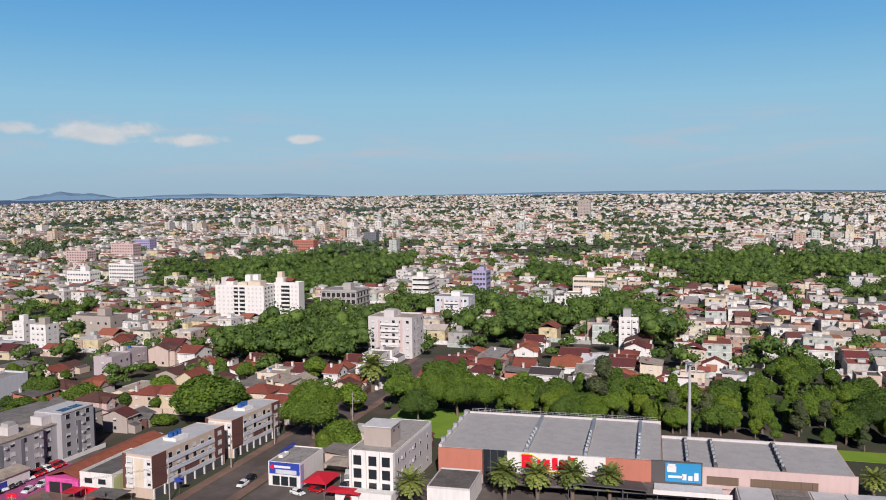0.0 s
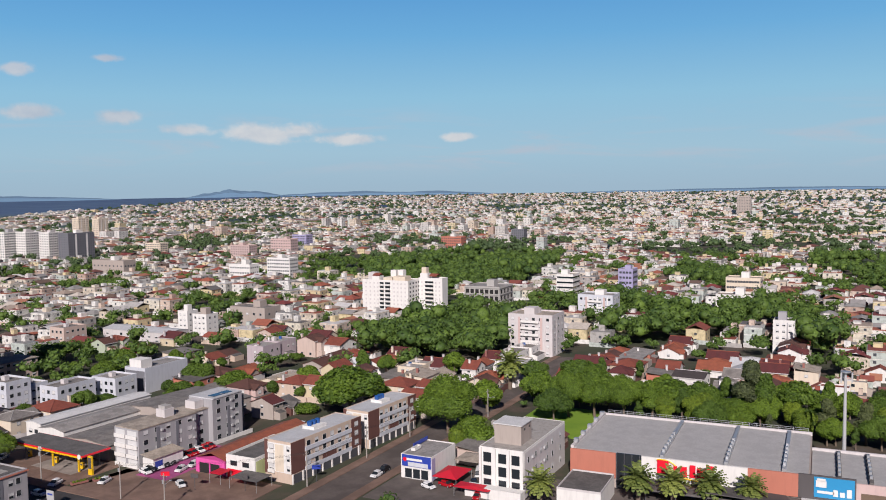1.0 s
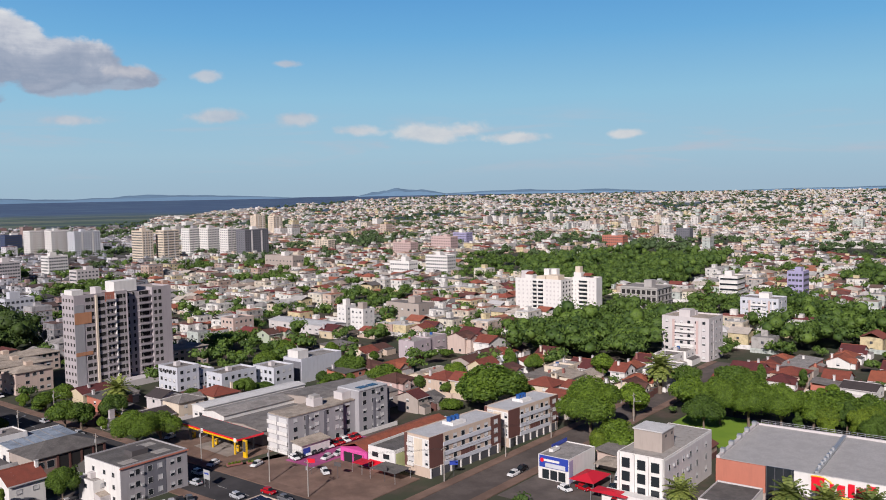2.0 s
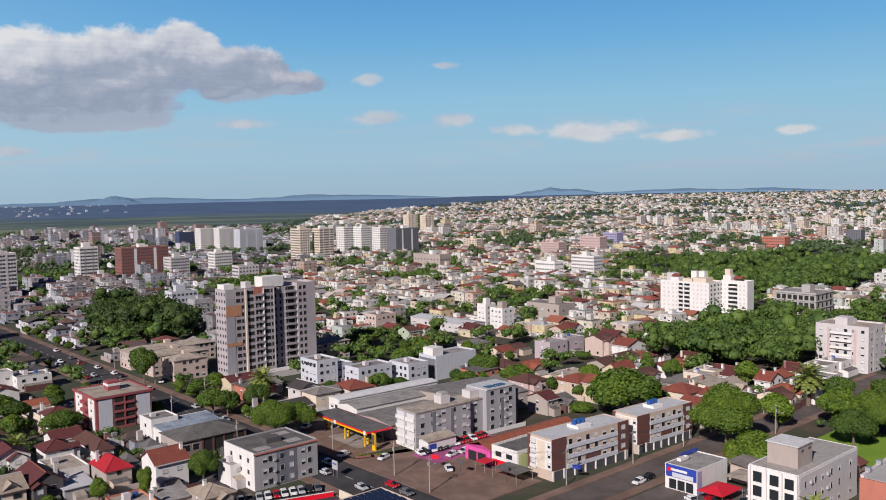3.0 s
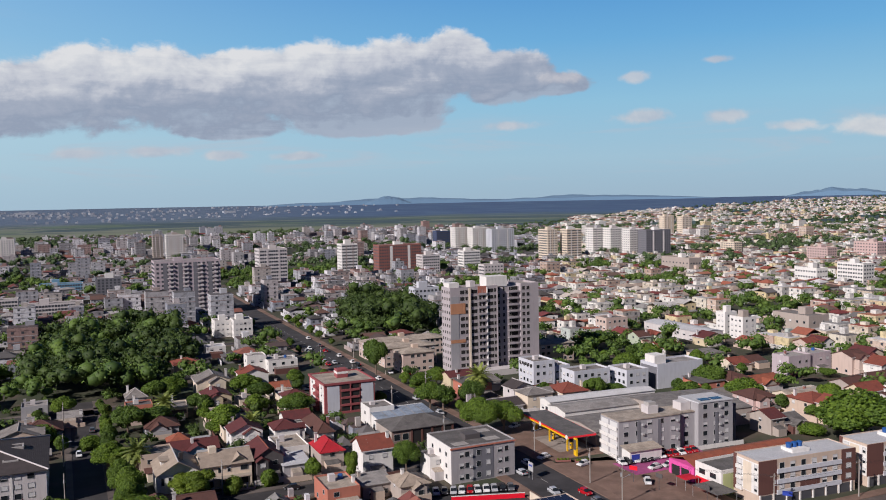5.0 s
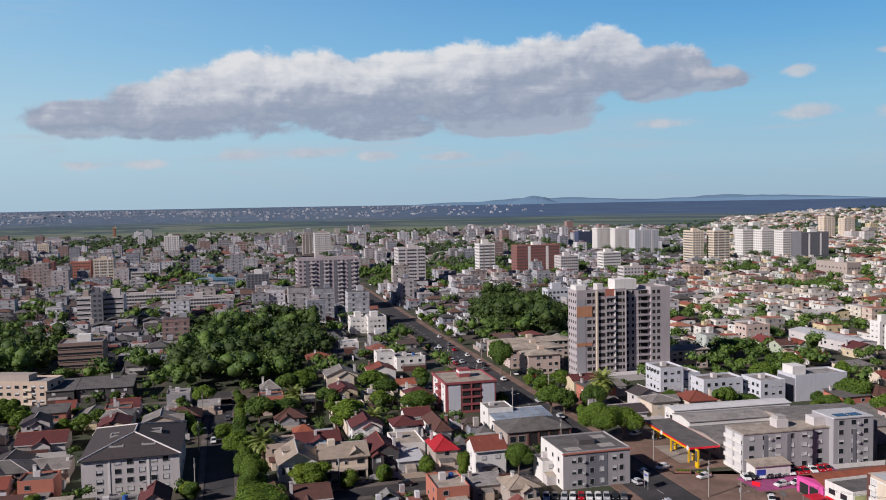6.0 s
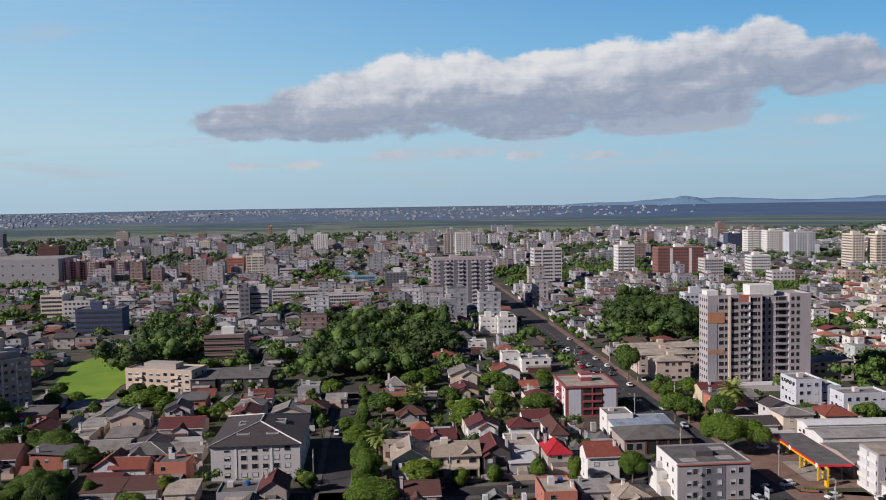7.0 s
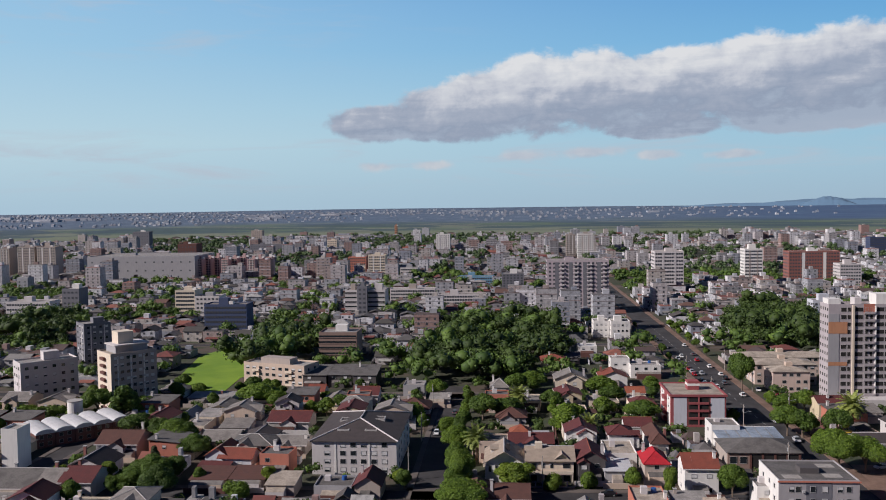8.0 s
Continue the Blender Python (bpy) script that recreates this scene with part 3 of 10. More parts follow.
def strip(name, u0, v0, u1, v1, z, mat, label, category):
    """A slab of road or pavement, with its kerb edge going into the ground."""
    ob = new(name, Geo().box(u0, v0, -0.3, u1, v1, z).mesh(name, [mat]))
    ob.matrix_world = at(0, 0)
    take(u0, v0, u1, v1, 0.5)
    return tagged(ob, label, category, kind="structure")


def street(name, along, c, a, b, w, walk_w=2.6, mat="asphalt", paved="pavement"):
    """A carriageway between two raised pavements."""
    h = w / 2
    for s, z, m, what in (((-h, h), 0.06, mat, name), ((-h - walk_w, -h), 0.2, paved, "pavement"), ((h, h + walk_w), 0.2, paved, "pavement")):
        p = (c + s[0], a, c + s[1], b) if along == "v" else (a, c + s[0], b, c + s[1])
        strip(what, *p, z, m, "grey asphalt road between kerbs" if what == name else "paved footway beside the road", "road" if what == name else "pavement")


build_ground()
street("road", "v", 124, 120, 1500, 14, 3.2, paved="paving")
street("road", "u", 135.5, 134, 345, 10, 3.0, "worn_asphalt", "paving")
street("road", "v", 14, 150, 345, 8, 1.8)
street("road", "u", 210, -260, 116, 7)
street("road", "u", 327, -400, 116, 7)
street("road", "v", -105, 150, 340, 7, 1.8)
street("road", "u", 450, -200, 116, 6, 1.5)


def build_hill(name, left, half, r, peak, rough, seed, label):
    """A far wooded hill: a long low mound across the view."""
    n, rows = 60, 7
    v, f = [], []
    for j in range(rows):
        for i in range(n + 1):
            s = -1 + 2 * i / n
            a = radians(left + s * half)
            d = r + (j - rows / 2) * 30
            env = (1 - s * s) ** 1.2
            lump = 0.75 + rough * noise.noise(Vector((s * 3.1 + seed, j * 0.35, seed))) + 0.5 * rough * noise.noise(Vector((s * 9 + seed, j * 0.8, 3.0)))
            z = 38 + (peak - 38) * env * lump * math.sin(math.pi * (j + 0.4) / (rows - 0.2)) ** 0.8
            v.append((-math.sin(a) * d, math.cos(a) * d, z if 0 < j < rows - 1 else 0))
    for j in range(rows - 1):
        for i in range(n):
            f.append((j * (n + 1) + i, j * (n + 1) + i + 1, (j + 1) * (n + 1) + i + 1, (j + 1) * (n + 1) + i))
    me = bpy.data.meshes.new(name)
    me.from_pydata(v, [], f)
    me.materials.append(M["hill"])
    tagged(new(name, me), label, "hill", kind="structure")


# wooded hills coloured blue, aerial haze put into their paint
M["hill"] = paint("hazed_forest", (0.12, 0.21, 0.31), 1.0, streak=False)
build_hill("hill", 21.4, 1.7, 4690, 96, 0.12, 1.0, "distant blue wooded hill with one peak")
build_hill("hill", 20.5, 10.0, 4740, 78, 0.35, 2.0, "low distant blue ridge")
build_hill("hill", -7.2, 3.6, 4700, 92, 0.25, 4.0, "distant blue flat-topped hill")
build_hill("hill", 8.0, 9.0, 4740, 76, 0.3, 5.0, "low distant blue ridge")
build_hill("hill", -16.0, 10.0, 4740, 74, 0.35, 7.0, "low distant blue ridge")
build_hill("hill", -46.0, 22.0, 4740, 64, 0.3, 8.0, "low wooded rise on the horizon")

# the sports field, the lawn of the park and the paved yards
def patch(name, mat, label, category, pts, z):
    """A flat piece of ground given by its corners on the plan."""
    x = [to_xy(u, v) for u, v in pts]
    n = len(x)
    p = [(a, b, -0.2) for a, b in x] + [(a, b, z) for a, b in x]
    ob = new(name, Geo().solid(p, [tuple(range(n, 2 * n))] + [(i, (i + 1) % n, n + (i + 1) % n, n + i) for i in range(n)]).mesh(name, [mat]))
    us, vs = [q[0] for q in pts], [q[1] for q in pts]
    if name == "sports_field":
        take(-124, 400, -102, 442, 0), take(-118, 355, -92, 400, 0), take(-104, 328, -84, 356, 0)
    else:
        take(min(us), min(vs), max(us), max(vs), 0)
    return tagged(ob, label, category, kind="structure")


patch("sports_field", "turf", "bright green mown sports field", "grass", [(-112, 357), (-91.6, 326), (-82, 331), (-84, 362), (-78, 378), (-92, 425), (-104, 445), (-114, 443), (-123, 419)], 0.1)
patch("lawn", "turf", "bright green park lawn under trees", "grass", [(228, 92), (262, 92), (262, 118), (228, 118)], 0.1)
patch("lawn", "turf", "rough green grass strip behind the supermarket", "grass", [(236.5, -48), (246, -48), (246, 88), (236.5, 88)], 0.1)
patch("yard", "paving", "worn reddish paving of the corner shops", "pavement", [(131.2, 150), (158, 150), (158, 191), (131.2, 200)], 0.16)
patch("yard", "pavement", "grey paved car yard", "pavement", [(131.2, 200.2), (151, 197), (151, 192), (190, 190), (190, 179.2), (158.2, 179.2), (158.2, 196.2)], 0.12)
patch("yard", "pavement", "grey car park in front of the supermarket", "pavement", [(150, -40), (198, -40), (192, 88), (150, 88)], 0.08)
patch("yard", "asphalt", "dark car sales yard", "pavement", [(88, 146), (113.6, 146), (113.6, 192), (88, 192)], 0.08)
patch("yard", "pavement", "dusty yard beside the shop", "pavement", [(160, 88.5), (190, 88.5), (190, 127), (160, 127)], 0.06)
patch("yard", "car_lane", "pink painted parking lane of the car yard", "pavement", [(148, 180), (178, 179.5), (178, 190), (148, 191)], 0.168)

# ---- blocks of flats and large buildings ----
def block(name, u, v, lu, lv, h, wall, roof="concrete_flat", label="", category="apartment block", parapet=0.8, turn=0.0, margin=1.5, group=""):
    """A flat-roofed masonry block: wall body, roof slab and parapet."""
    x, y = to_xy(u, v)
    t = thing(name, label, category, at(u, v, rise(math.hypot(x, y)), turn), group)
    part("wall", Geo().box(0, 0, -0.5, lu, lv, h), wall, t)
    part("roof", Geo().box(0.2, 0.2, h + 0.004, lu - 0.2, lv - 0.2, h + 0.15), roof, t)
    if parapet:
        part("parapet", ring_wall(0, 0, lu, lv, h + 0.002, h + parapet), wall, t)
    a = radians(turn)
    du, dv = (lu * math.cos(a) - lv * math.sin(a)) / 2, (lu * math.sin(a) + lv * math.cos(a)) / 2
    hu, hv = (lu / 2, lv / 2) if not turn else ((lu + lv) * 0.36, (lu + lv) * 0.36)
    take(u + du - hu, v + dv - hv, u + du + hu, v + dv + hv, margin)
    return t


def ring_wall(x0, y0, x1, y1, z0, z1, t=0.2):
    """A closed low wall in one piece."""
    o = [(x0, y0), (x1, y0), (x1, y1), (x0, y1)]
    i = [(x0 + t, y0 + t), (x1 - t, y0 + t), (x1 - t, y1 - t), (x0 + t, y1 - t)]
    p = [(x, y, z) for ring in (o, i) for z in (z0, z1) for x, y in ring]
    fs = []
    for k in range(4):
        n = (k + 1) % 4
        fs += [(k, n, 4 + n, 4 + k), (8 + n, 8 + k, 12 + k, 12 + n), (4 + k, 4 + n, 12 + n, 12 + k)]
    return Geo().solid(p, fs)


def far_windows(t, lu, lv, h, floors, cu, cv, dark, wide=1.5, tall=1.3):
    """Windows of a far block, joined side by side, set in raised frames."""
    s = h / floors
    for side, n, length in (("v0", cu, lu), ("u0", cv, lv)):
        g = Geo()
        for f in range(floors):
            for c in spread(length, n * 2 if length / n > 3.4 else n, 0.5):
                z = s * (f + 0.32)
                if side == "v0":
                    g.box(c - wide / 2, -0.09, z, c + wide / 2, 0, z + tall)
                else:
                    g.box(-0.09, c - wide / 2, z, 0, c + wide / 2, z + tall)
        tagged(part("glazing", g, dark, t), kind="stuff")


RF = random.Random(77)


def flats(name, u, v, lu, lv, h, wall, floors, cu, cv, label, style="", far=False, turn=0.0):
    """A block of flats on its plot, with windows on its two seen sides, balconies or bands, and its roof house."""
    t = block(name, u, v, lu, lv, h, wall, RF.choice(["concrete_flat", "s_grey", "s_mid", "s_tan"]), label, "apartment block" if name == "apartment_block" else name.replace("_", " "), turn=turn)
    s = h / floors
    trim = "white" if wall not in ("white", "lightgrey") else RF.choice(["grey", "taupe", "lightgrey"])
    if style == "bare":
        for f in range(floors):
            part("slab", Geo().box(-0.5, -0.5, s * (f + 1) - 0.25, lu + 0.5, lv + 0.5, s * (f + 1)), "concrete", t)
        windows(t, "u0", lu, lv, spread(lv, cv, 0.4), 0.5, s, floors, 2.4, s * 0.62, "x")
        windows(t, "v0", lu, lv, spread(lu, cu, 0.4), 0.5, s, floors, 2.4, s * 0.62, "x")
    elif style == "bands":
        for f in range(floors):
            z = s * f + s * 0.38
            part("window_band", Geo().box(-0.06, -0.06, z, lu - 0.4, lv - 0.4, z + s * 0.34), "glass", t)
            part("sill_band", Geo().box(-0.25, -0.25, z - 0.3, lu - 0.2, lv - 0.2, z), wall, t)
    elif far:
        far_windows(t, lu, lv, h, floors, cu, cv, "far_glass")
    else:
        bright = wall in ("white", "cream")
        for side, length, n in (("v0", lu, cu), ("u0", lv, cv)):
            windows(t, side, lu, lv, spread(length, n, 0.6), s * 0.34, s, floors, 1.1 if bright else 1.3, 1.05 if bright else 1.25, "hhbbg" if bright else "gghb", 0, RF)
            if floors > 4:
                for q in range(1, n, 2):
                    c = length * q / n
                    g = Geo().box(c - 0.25, -0.1, 0.5, c + 0.25, -0.001, h - 0.4) if side == "v0" else Geo().box(-0.1, c - 0.25, 0.5, -0.001, c + 0.25, h - 0.4)
                    part("wall_strip", g, trim, t)
    if style == "balconies":
        n, m = lv * 0.3, lv * 0.7
        for f in range(floors):
            z = s * f
            g = Geo().box(-1.1, n, z, 0, m, z + 0.18)
            part("balcony", g, "white", t)
            part("balcony_front", Geo().box(-1.1, n, z + 0.18, -0.98, m, z + 1.1), "white", t)
        for q in (n - 1.6, m + 0.5):
            part("brick_panel", Geo().box(-0.06, q, s, 0.0, q + 1.1, h - 0.6), "pink", t)
    if style == "stripes" or (far and floors > 8):
        w = "slate" if style == "stripes" else trim
        k = 4 if style == "stripes" else 2
        for i in range(k):
            c = lu * (i + 0.7) / (k + 0.4)
            part("wall_strip", Geo().box(c - lu * 0.03, -0.14, 2, c + lu * 0.03, -0.0, h - 0.5), w, t)
            if style == "stripes":
                for f in range(floors):
                    part("balcony", Geo().box(c + lu * 0.035, -0.9, s * f + 0.2, c + lu * 0.12, 0, s * f + 1.1), "lightgrey", t)
    if style == "plain":
        part("roof_tank", Geo().box(lu * 0.4, lv * 0.5, h + 0.15, lu * 0.4 + 1.8, lv * 0.5 + 1.8, h + 1.7), "lightgrey", t)
        return t
    a, b, d = lu * RF.uniform(0.2, 0.5), lv * RF.uniform(0.2, 0.5), min(6.0, lu * 0.4)
    hut = part("lift_house", Geo().box(a, b, h + 0.15, a + d, b + min(5, lv * 0.4), h + RF.uniform(2.6, 4.4)), wall if RF.random() < 0.6 else trim, t)
    if floors > 5 and RF.random() < 0.6:
        part("water_house", Geo().box(a + d + 0.4, b, h + 0.15, a + d + 3, b + 3, h + 2.2), trim, t)
    return t


# the tall white flats in two wings
def white_twin():
    t = thing("apartment_block", "tall white apartment block in two wings with cream roof houses", "apartment block", at(413.4, 256.4))
    h, s = 21.6, 2.4
    part("wall", Geo().box(0, 0, -0.5, 15, 31, h), "white", t, "white front wing")
    part("wall", Geo().box(13.0, -15.5, -0.5, 20, -0.001, h + 0.8), "white", t, "white set-back wing")
    part("wall", Geo().box(15.001, 0.0, -0.5, 26, 27, h - 0.4), "white", t, "rear wing")
    part("parapet", ring_wall(0, 0, 15, 31, h + 0.002, h + 0.9), "white", t)
    part("parapet", ring_wall(13.0, -15.5, 20, -0.001, h + 0.802, h + 1.7), "white", t)
    part("roof", Geo().box(0.2, 0.2, h + 0.004, 14.8, 30.8, h + 0.2), "s_tan", t)
    part("roof", Geo().box(13.2, -15.3, h + 0.804, 19.8, -0.2, h + 1.0), "s_tan", t)
    for x0, y0, x1, y1, z, m in ((2.0, 3.0, 9.0, 11.0, 3.0, "cream"), (2.5, 12.0, 8.0, 18.0, 2.2, "cream"), (8.5, 8.0, 12.0, 11.5, 6.2, "white"), (8.5, 13.0, 11.5, 16.5, 6.0, "white"), (3.0, 21.0, 8.0, 26.0, 2.6, "white"), (5.0, 25.2, 10.0, 30.0, 4.6, "lightgrey"), (13.6, -5.5, 18.0, -0.6, 4.2, "white"), (14.0, -4.6, 17.0, -1.4, 7.6, "cream")):
        part("roof_house", Geo().box(x0, y0, h + 0.2, x1, y1, h + z), m, t)
    part("red_roof", Geo().gable(14.2, -11.0, 18.8, -6.6, h + 2.6, 1.2, "y", 0.3), "t_red", t, "small red tile roof")
    part("red_roof", Geo().gable(3.4, 21.4, 7.6, 25.6, h + 3.0, 1.2, "y", 0.3), "t_red", t, "small red tile roof")
    left, back, side = Geo(), Geo(), Geo()
    for f in range(9):
        z = 0.9 + f * s
        for c in (2.0, 4.6, 7.0, 9.4, 20.4, 22.8, 25.6, 28.6):
            left.box(-0.08, c - 0.45, z, -0.001, c + 0.45, z + 0.9)
        for c in (-2.0, -11.2, -13.6):
            back.box(12.92, c - 0.45, z, 12.999, c + 0.45, z + 0.9)
        for c in (2.5, 6.0, 9.6, 12.6):
            side.box(c - 0.6, -0.08, z, c + 0.6, -0.001, z + 1.1)
    for g in (left, back):
        tagged(part("glazing", g, "lightgrey", t, "small windows with pale blinds"), kind="stuff")
    tagged(part("glazing", side, "glass", t), kind="stuff")
    for f in range(9):
        z = 0.9 + f * s
        for y0, y1, x in ((12.0, 15.4, 0.0), (16.4, 19.0, 0.0), (-9.6, -4.2, 13.0)):
            # flat dark panel imitates the shade of the balcony recess
            part("loggia", Geo().box(x - 0.05, y0, z - 0.4, x - 0.001, y1, z + 1.15), "glass", t, "dark glass panel in place of a shaded balcony")
            part("balcony", Geo().box(x - 0.9, y0, z - 0.85, x - 0.051, y1, z - 0.0), "white", t, "white balcony front")
    take(411, 238, 442, 290)


# the unfinished tower
def unfinished_tower(u, v, turn):
    t = thing("tower_block", "unfinished grey rendered tower with bare window openings", "tower block", at(u, v, 0, turn))
    L, D, H, n = 43.0, 8.6, 36.6, 13
    s = H / n
    part("wall", Geo().box(0, 0, -0.5, 22.4, D, H), "raw", t, "grey-pink rendered left wing")
    part("wall", Geo().box(22.4, 1.8, -0.5, 34.0, D + 4, H - 0.4), "raw", t, "recessed middle bay")
    part("wall", Geo().box(34.0, 0.4, -0.5, L, D + 5, H), "raw", t, "right wing")
    part("wall", Geo().box(3, D, -0.5, 22.39, D + 5, H - 0.2), "raw", t, "rear wing")
    part("slate_panel", Geo().box(-0.05, -0.12, 0, 3.9, -0.001, H - 2.8), "grey", t, "smooth slate-grey cladding panel")
    part("orange_panel", Geo().box(-0.06, -0.17, 26.4, 6.9, -0.121, 30.8), "orange", t, "orange-brown cladding band")
    part("orange_panel", Geo().box(-0.06, -0.17, 14.2, 6.9, -0.121, 15.6), "orange", t, "orange-brown cladding band")
    part("pilaster", Geo().box(8.6, -0.55, 0, 9.4, 0.0, H + 0.4), "cream", t, "pale rendered pilaster")
    part("pilaster", Geo().box(17.0, -0.5, 0, 17.4, 0.0, H + 0.2), "white", t, "narrow white pilaster")
    part("pilaster", Geo().box(22.0, -0.25, 0, 22.4, 0.0, H + 0.2), "raw", t)
    part("red_bay", Geo().box(12.9, -0.05, H - 2.9, 16.9, 0.0, H + 0.9), "salmon", t, "unrendered red top bay")
    part("roof", Geo().box(0.2, 0.2, H + 0.004, 22.2, D - 0.2, H + 0.15), "concrete_flat", t)
    part("roof", Geo().box(34.2, 0.6, H + 0.004, L - 0.2, D + 4.8, H + 0.15), "concrete_flat", t)
    part("parapet", ring_wall(0, 0, 22.4, D, H + 0.002, H + 0.9), "raw", t)
    part("parapet", ring_wall(34, 0.4, L, D + 5, H + 0.002, H + 0.9), "raw", t)
    part("lift_house", Geo().box(18.5, 2.6, H, 28.5, 9, H + 4.4), "white", t, "pale lift house on the roof")
    part("roof_store", Geo().box(0.8, 2.5, H, 5.4, 8, H + 2.6), "white", t)
    part("roof_store", Geo().box(10.5, 2.5, H, 13, 6.5, H + 3.0), "lightgrey", t)
    part("podium", Geo().box(-3, -7, -0.4, L + 6, -0.7, 2.6), "lightgrey", t, "pale podium wall round the site")
    for f in range(n):
        z = f * s
        for c, w, y in ((5.6, 2.0, 0.0), (7.6, 1.1, 0.0), (11.2, 2.8, 0.0), (14.0, 1.0, 0.0), (15.7, 1.0, 0.0), (19.0, 2.7, 0.0), (21.2, 1.0, 0.0), (23.6, 1.6, 1.8), (26.4, 0.9, 1.8), (31.6, 3.2, 1.8), (29.4, 0.9, 1.8), (35.4, 1.4, 0.4), (37.6, 1.4, 0.4)):
            if w == 2.0 and (26 < z + 1.6 < 31 or 14 < z + 1.6 < 15.8):
                continue
            part("window", window_mesh(w, 1.5, "bare"), None, t, "", pose(c, y, z + 0.9))
        for c in (0.9, 3.0, 5.2, 7.4):
            part("window", window_mesh(0.9, 1.2, "bare"), None, t, "", pose(0, c, z + 1.1, 0, 0, -90))
        part("balcony", Geo().box(12.9, -0.7, z - 0.05, 16.9, 0, z + 0.12), "concrete", t)
        part("balcony", Geo().box(28.2, 0.5, z - 0.05, 33.98, 1.8, z + 0.16), "raw", t)
        part("balcony", Geo().box(22.42, 0.7, z - 0.05, 24.6, 1.8, z + 0.14), "concrete", t)
        part("rail", Geo().box(12.9, -0.72, z + 0.12, 16.9, -0.66, z + 0.85), "raw", t)
        part("rail", Geo().box(28.2, 0.44, z + 0.16, 33.6, 0.5, z + 0.8), "raw", t)
    take(u - 3, v - 7, u + L + 6, v + D + 6)


unfinished_tower(156.7, 317.6, 0.8)


# grey and white four-storey block by the avenue
def corner_flats():
    lu, lv, h = 18.9, 16.2, 9.4
    t = block("apartment_block", 100.8, 196.0, lu, lv, h, "ash", "s_dark", "grey and white three-storey apartment block with a stained flat roof", parapet=0.5)
    part("grey_panel", Geo().box(6.4, -0.07, 0.3, 12.4, -0.001, h - 0.2), "slate", t, "dark grey facade panel")
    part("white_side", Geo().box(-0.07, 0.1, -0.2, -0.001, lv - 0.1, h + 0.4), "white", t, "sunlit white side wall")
    part("cornice", Geo().box(-0.3, -0.3, h - 0.1, lu + 0.3, -0.08, h + 0.25), "salmon", t)
    for f in range(3):
        z = 0.9 + f * 3.0
        for c, k in ((3.0, "half"), (4.6, "glass"), (8.0, "glass"), (10.8, "blind"), (14.4, "half"), (16.4, "glass")):
            part("window", window_mesh(1.2, 1.4, k), None, t, "", pose(c, -0.08 if 6 < c < 12 else 0, z))
        for c in (3, 7, 12):
            part("window", window_mesh(1.0, 1.1, "glass"), None, t, "", pose(-0.08, c, z, 0, 0, -90))
        part("air_conditioner", Geo().box(5.4, -0.45, z - 0.1, 6.1, -0.05, z + 0.45), "frame", t)
    part("roof_store", Geo().box(7, 6, h + 0.15, 11.5, 9.5, h + 1.5), "darkwall", t, "low dark roof store")
    for a, b in ((2, 2), (12, 3), (13, 11)):
        part("roof_patch", Geo().box(a, b, h + 0.15, a + 4.2, b + 3, h + 0.2), "concrete_flat", t)
    return t


corner_flats()


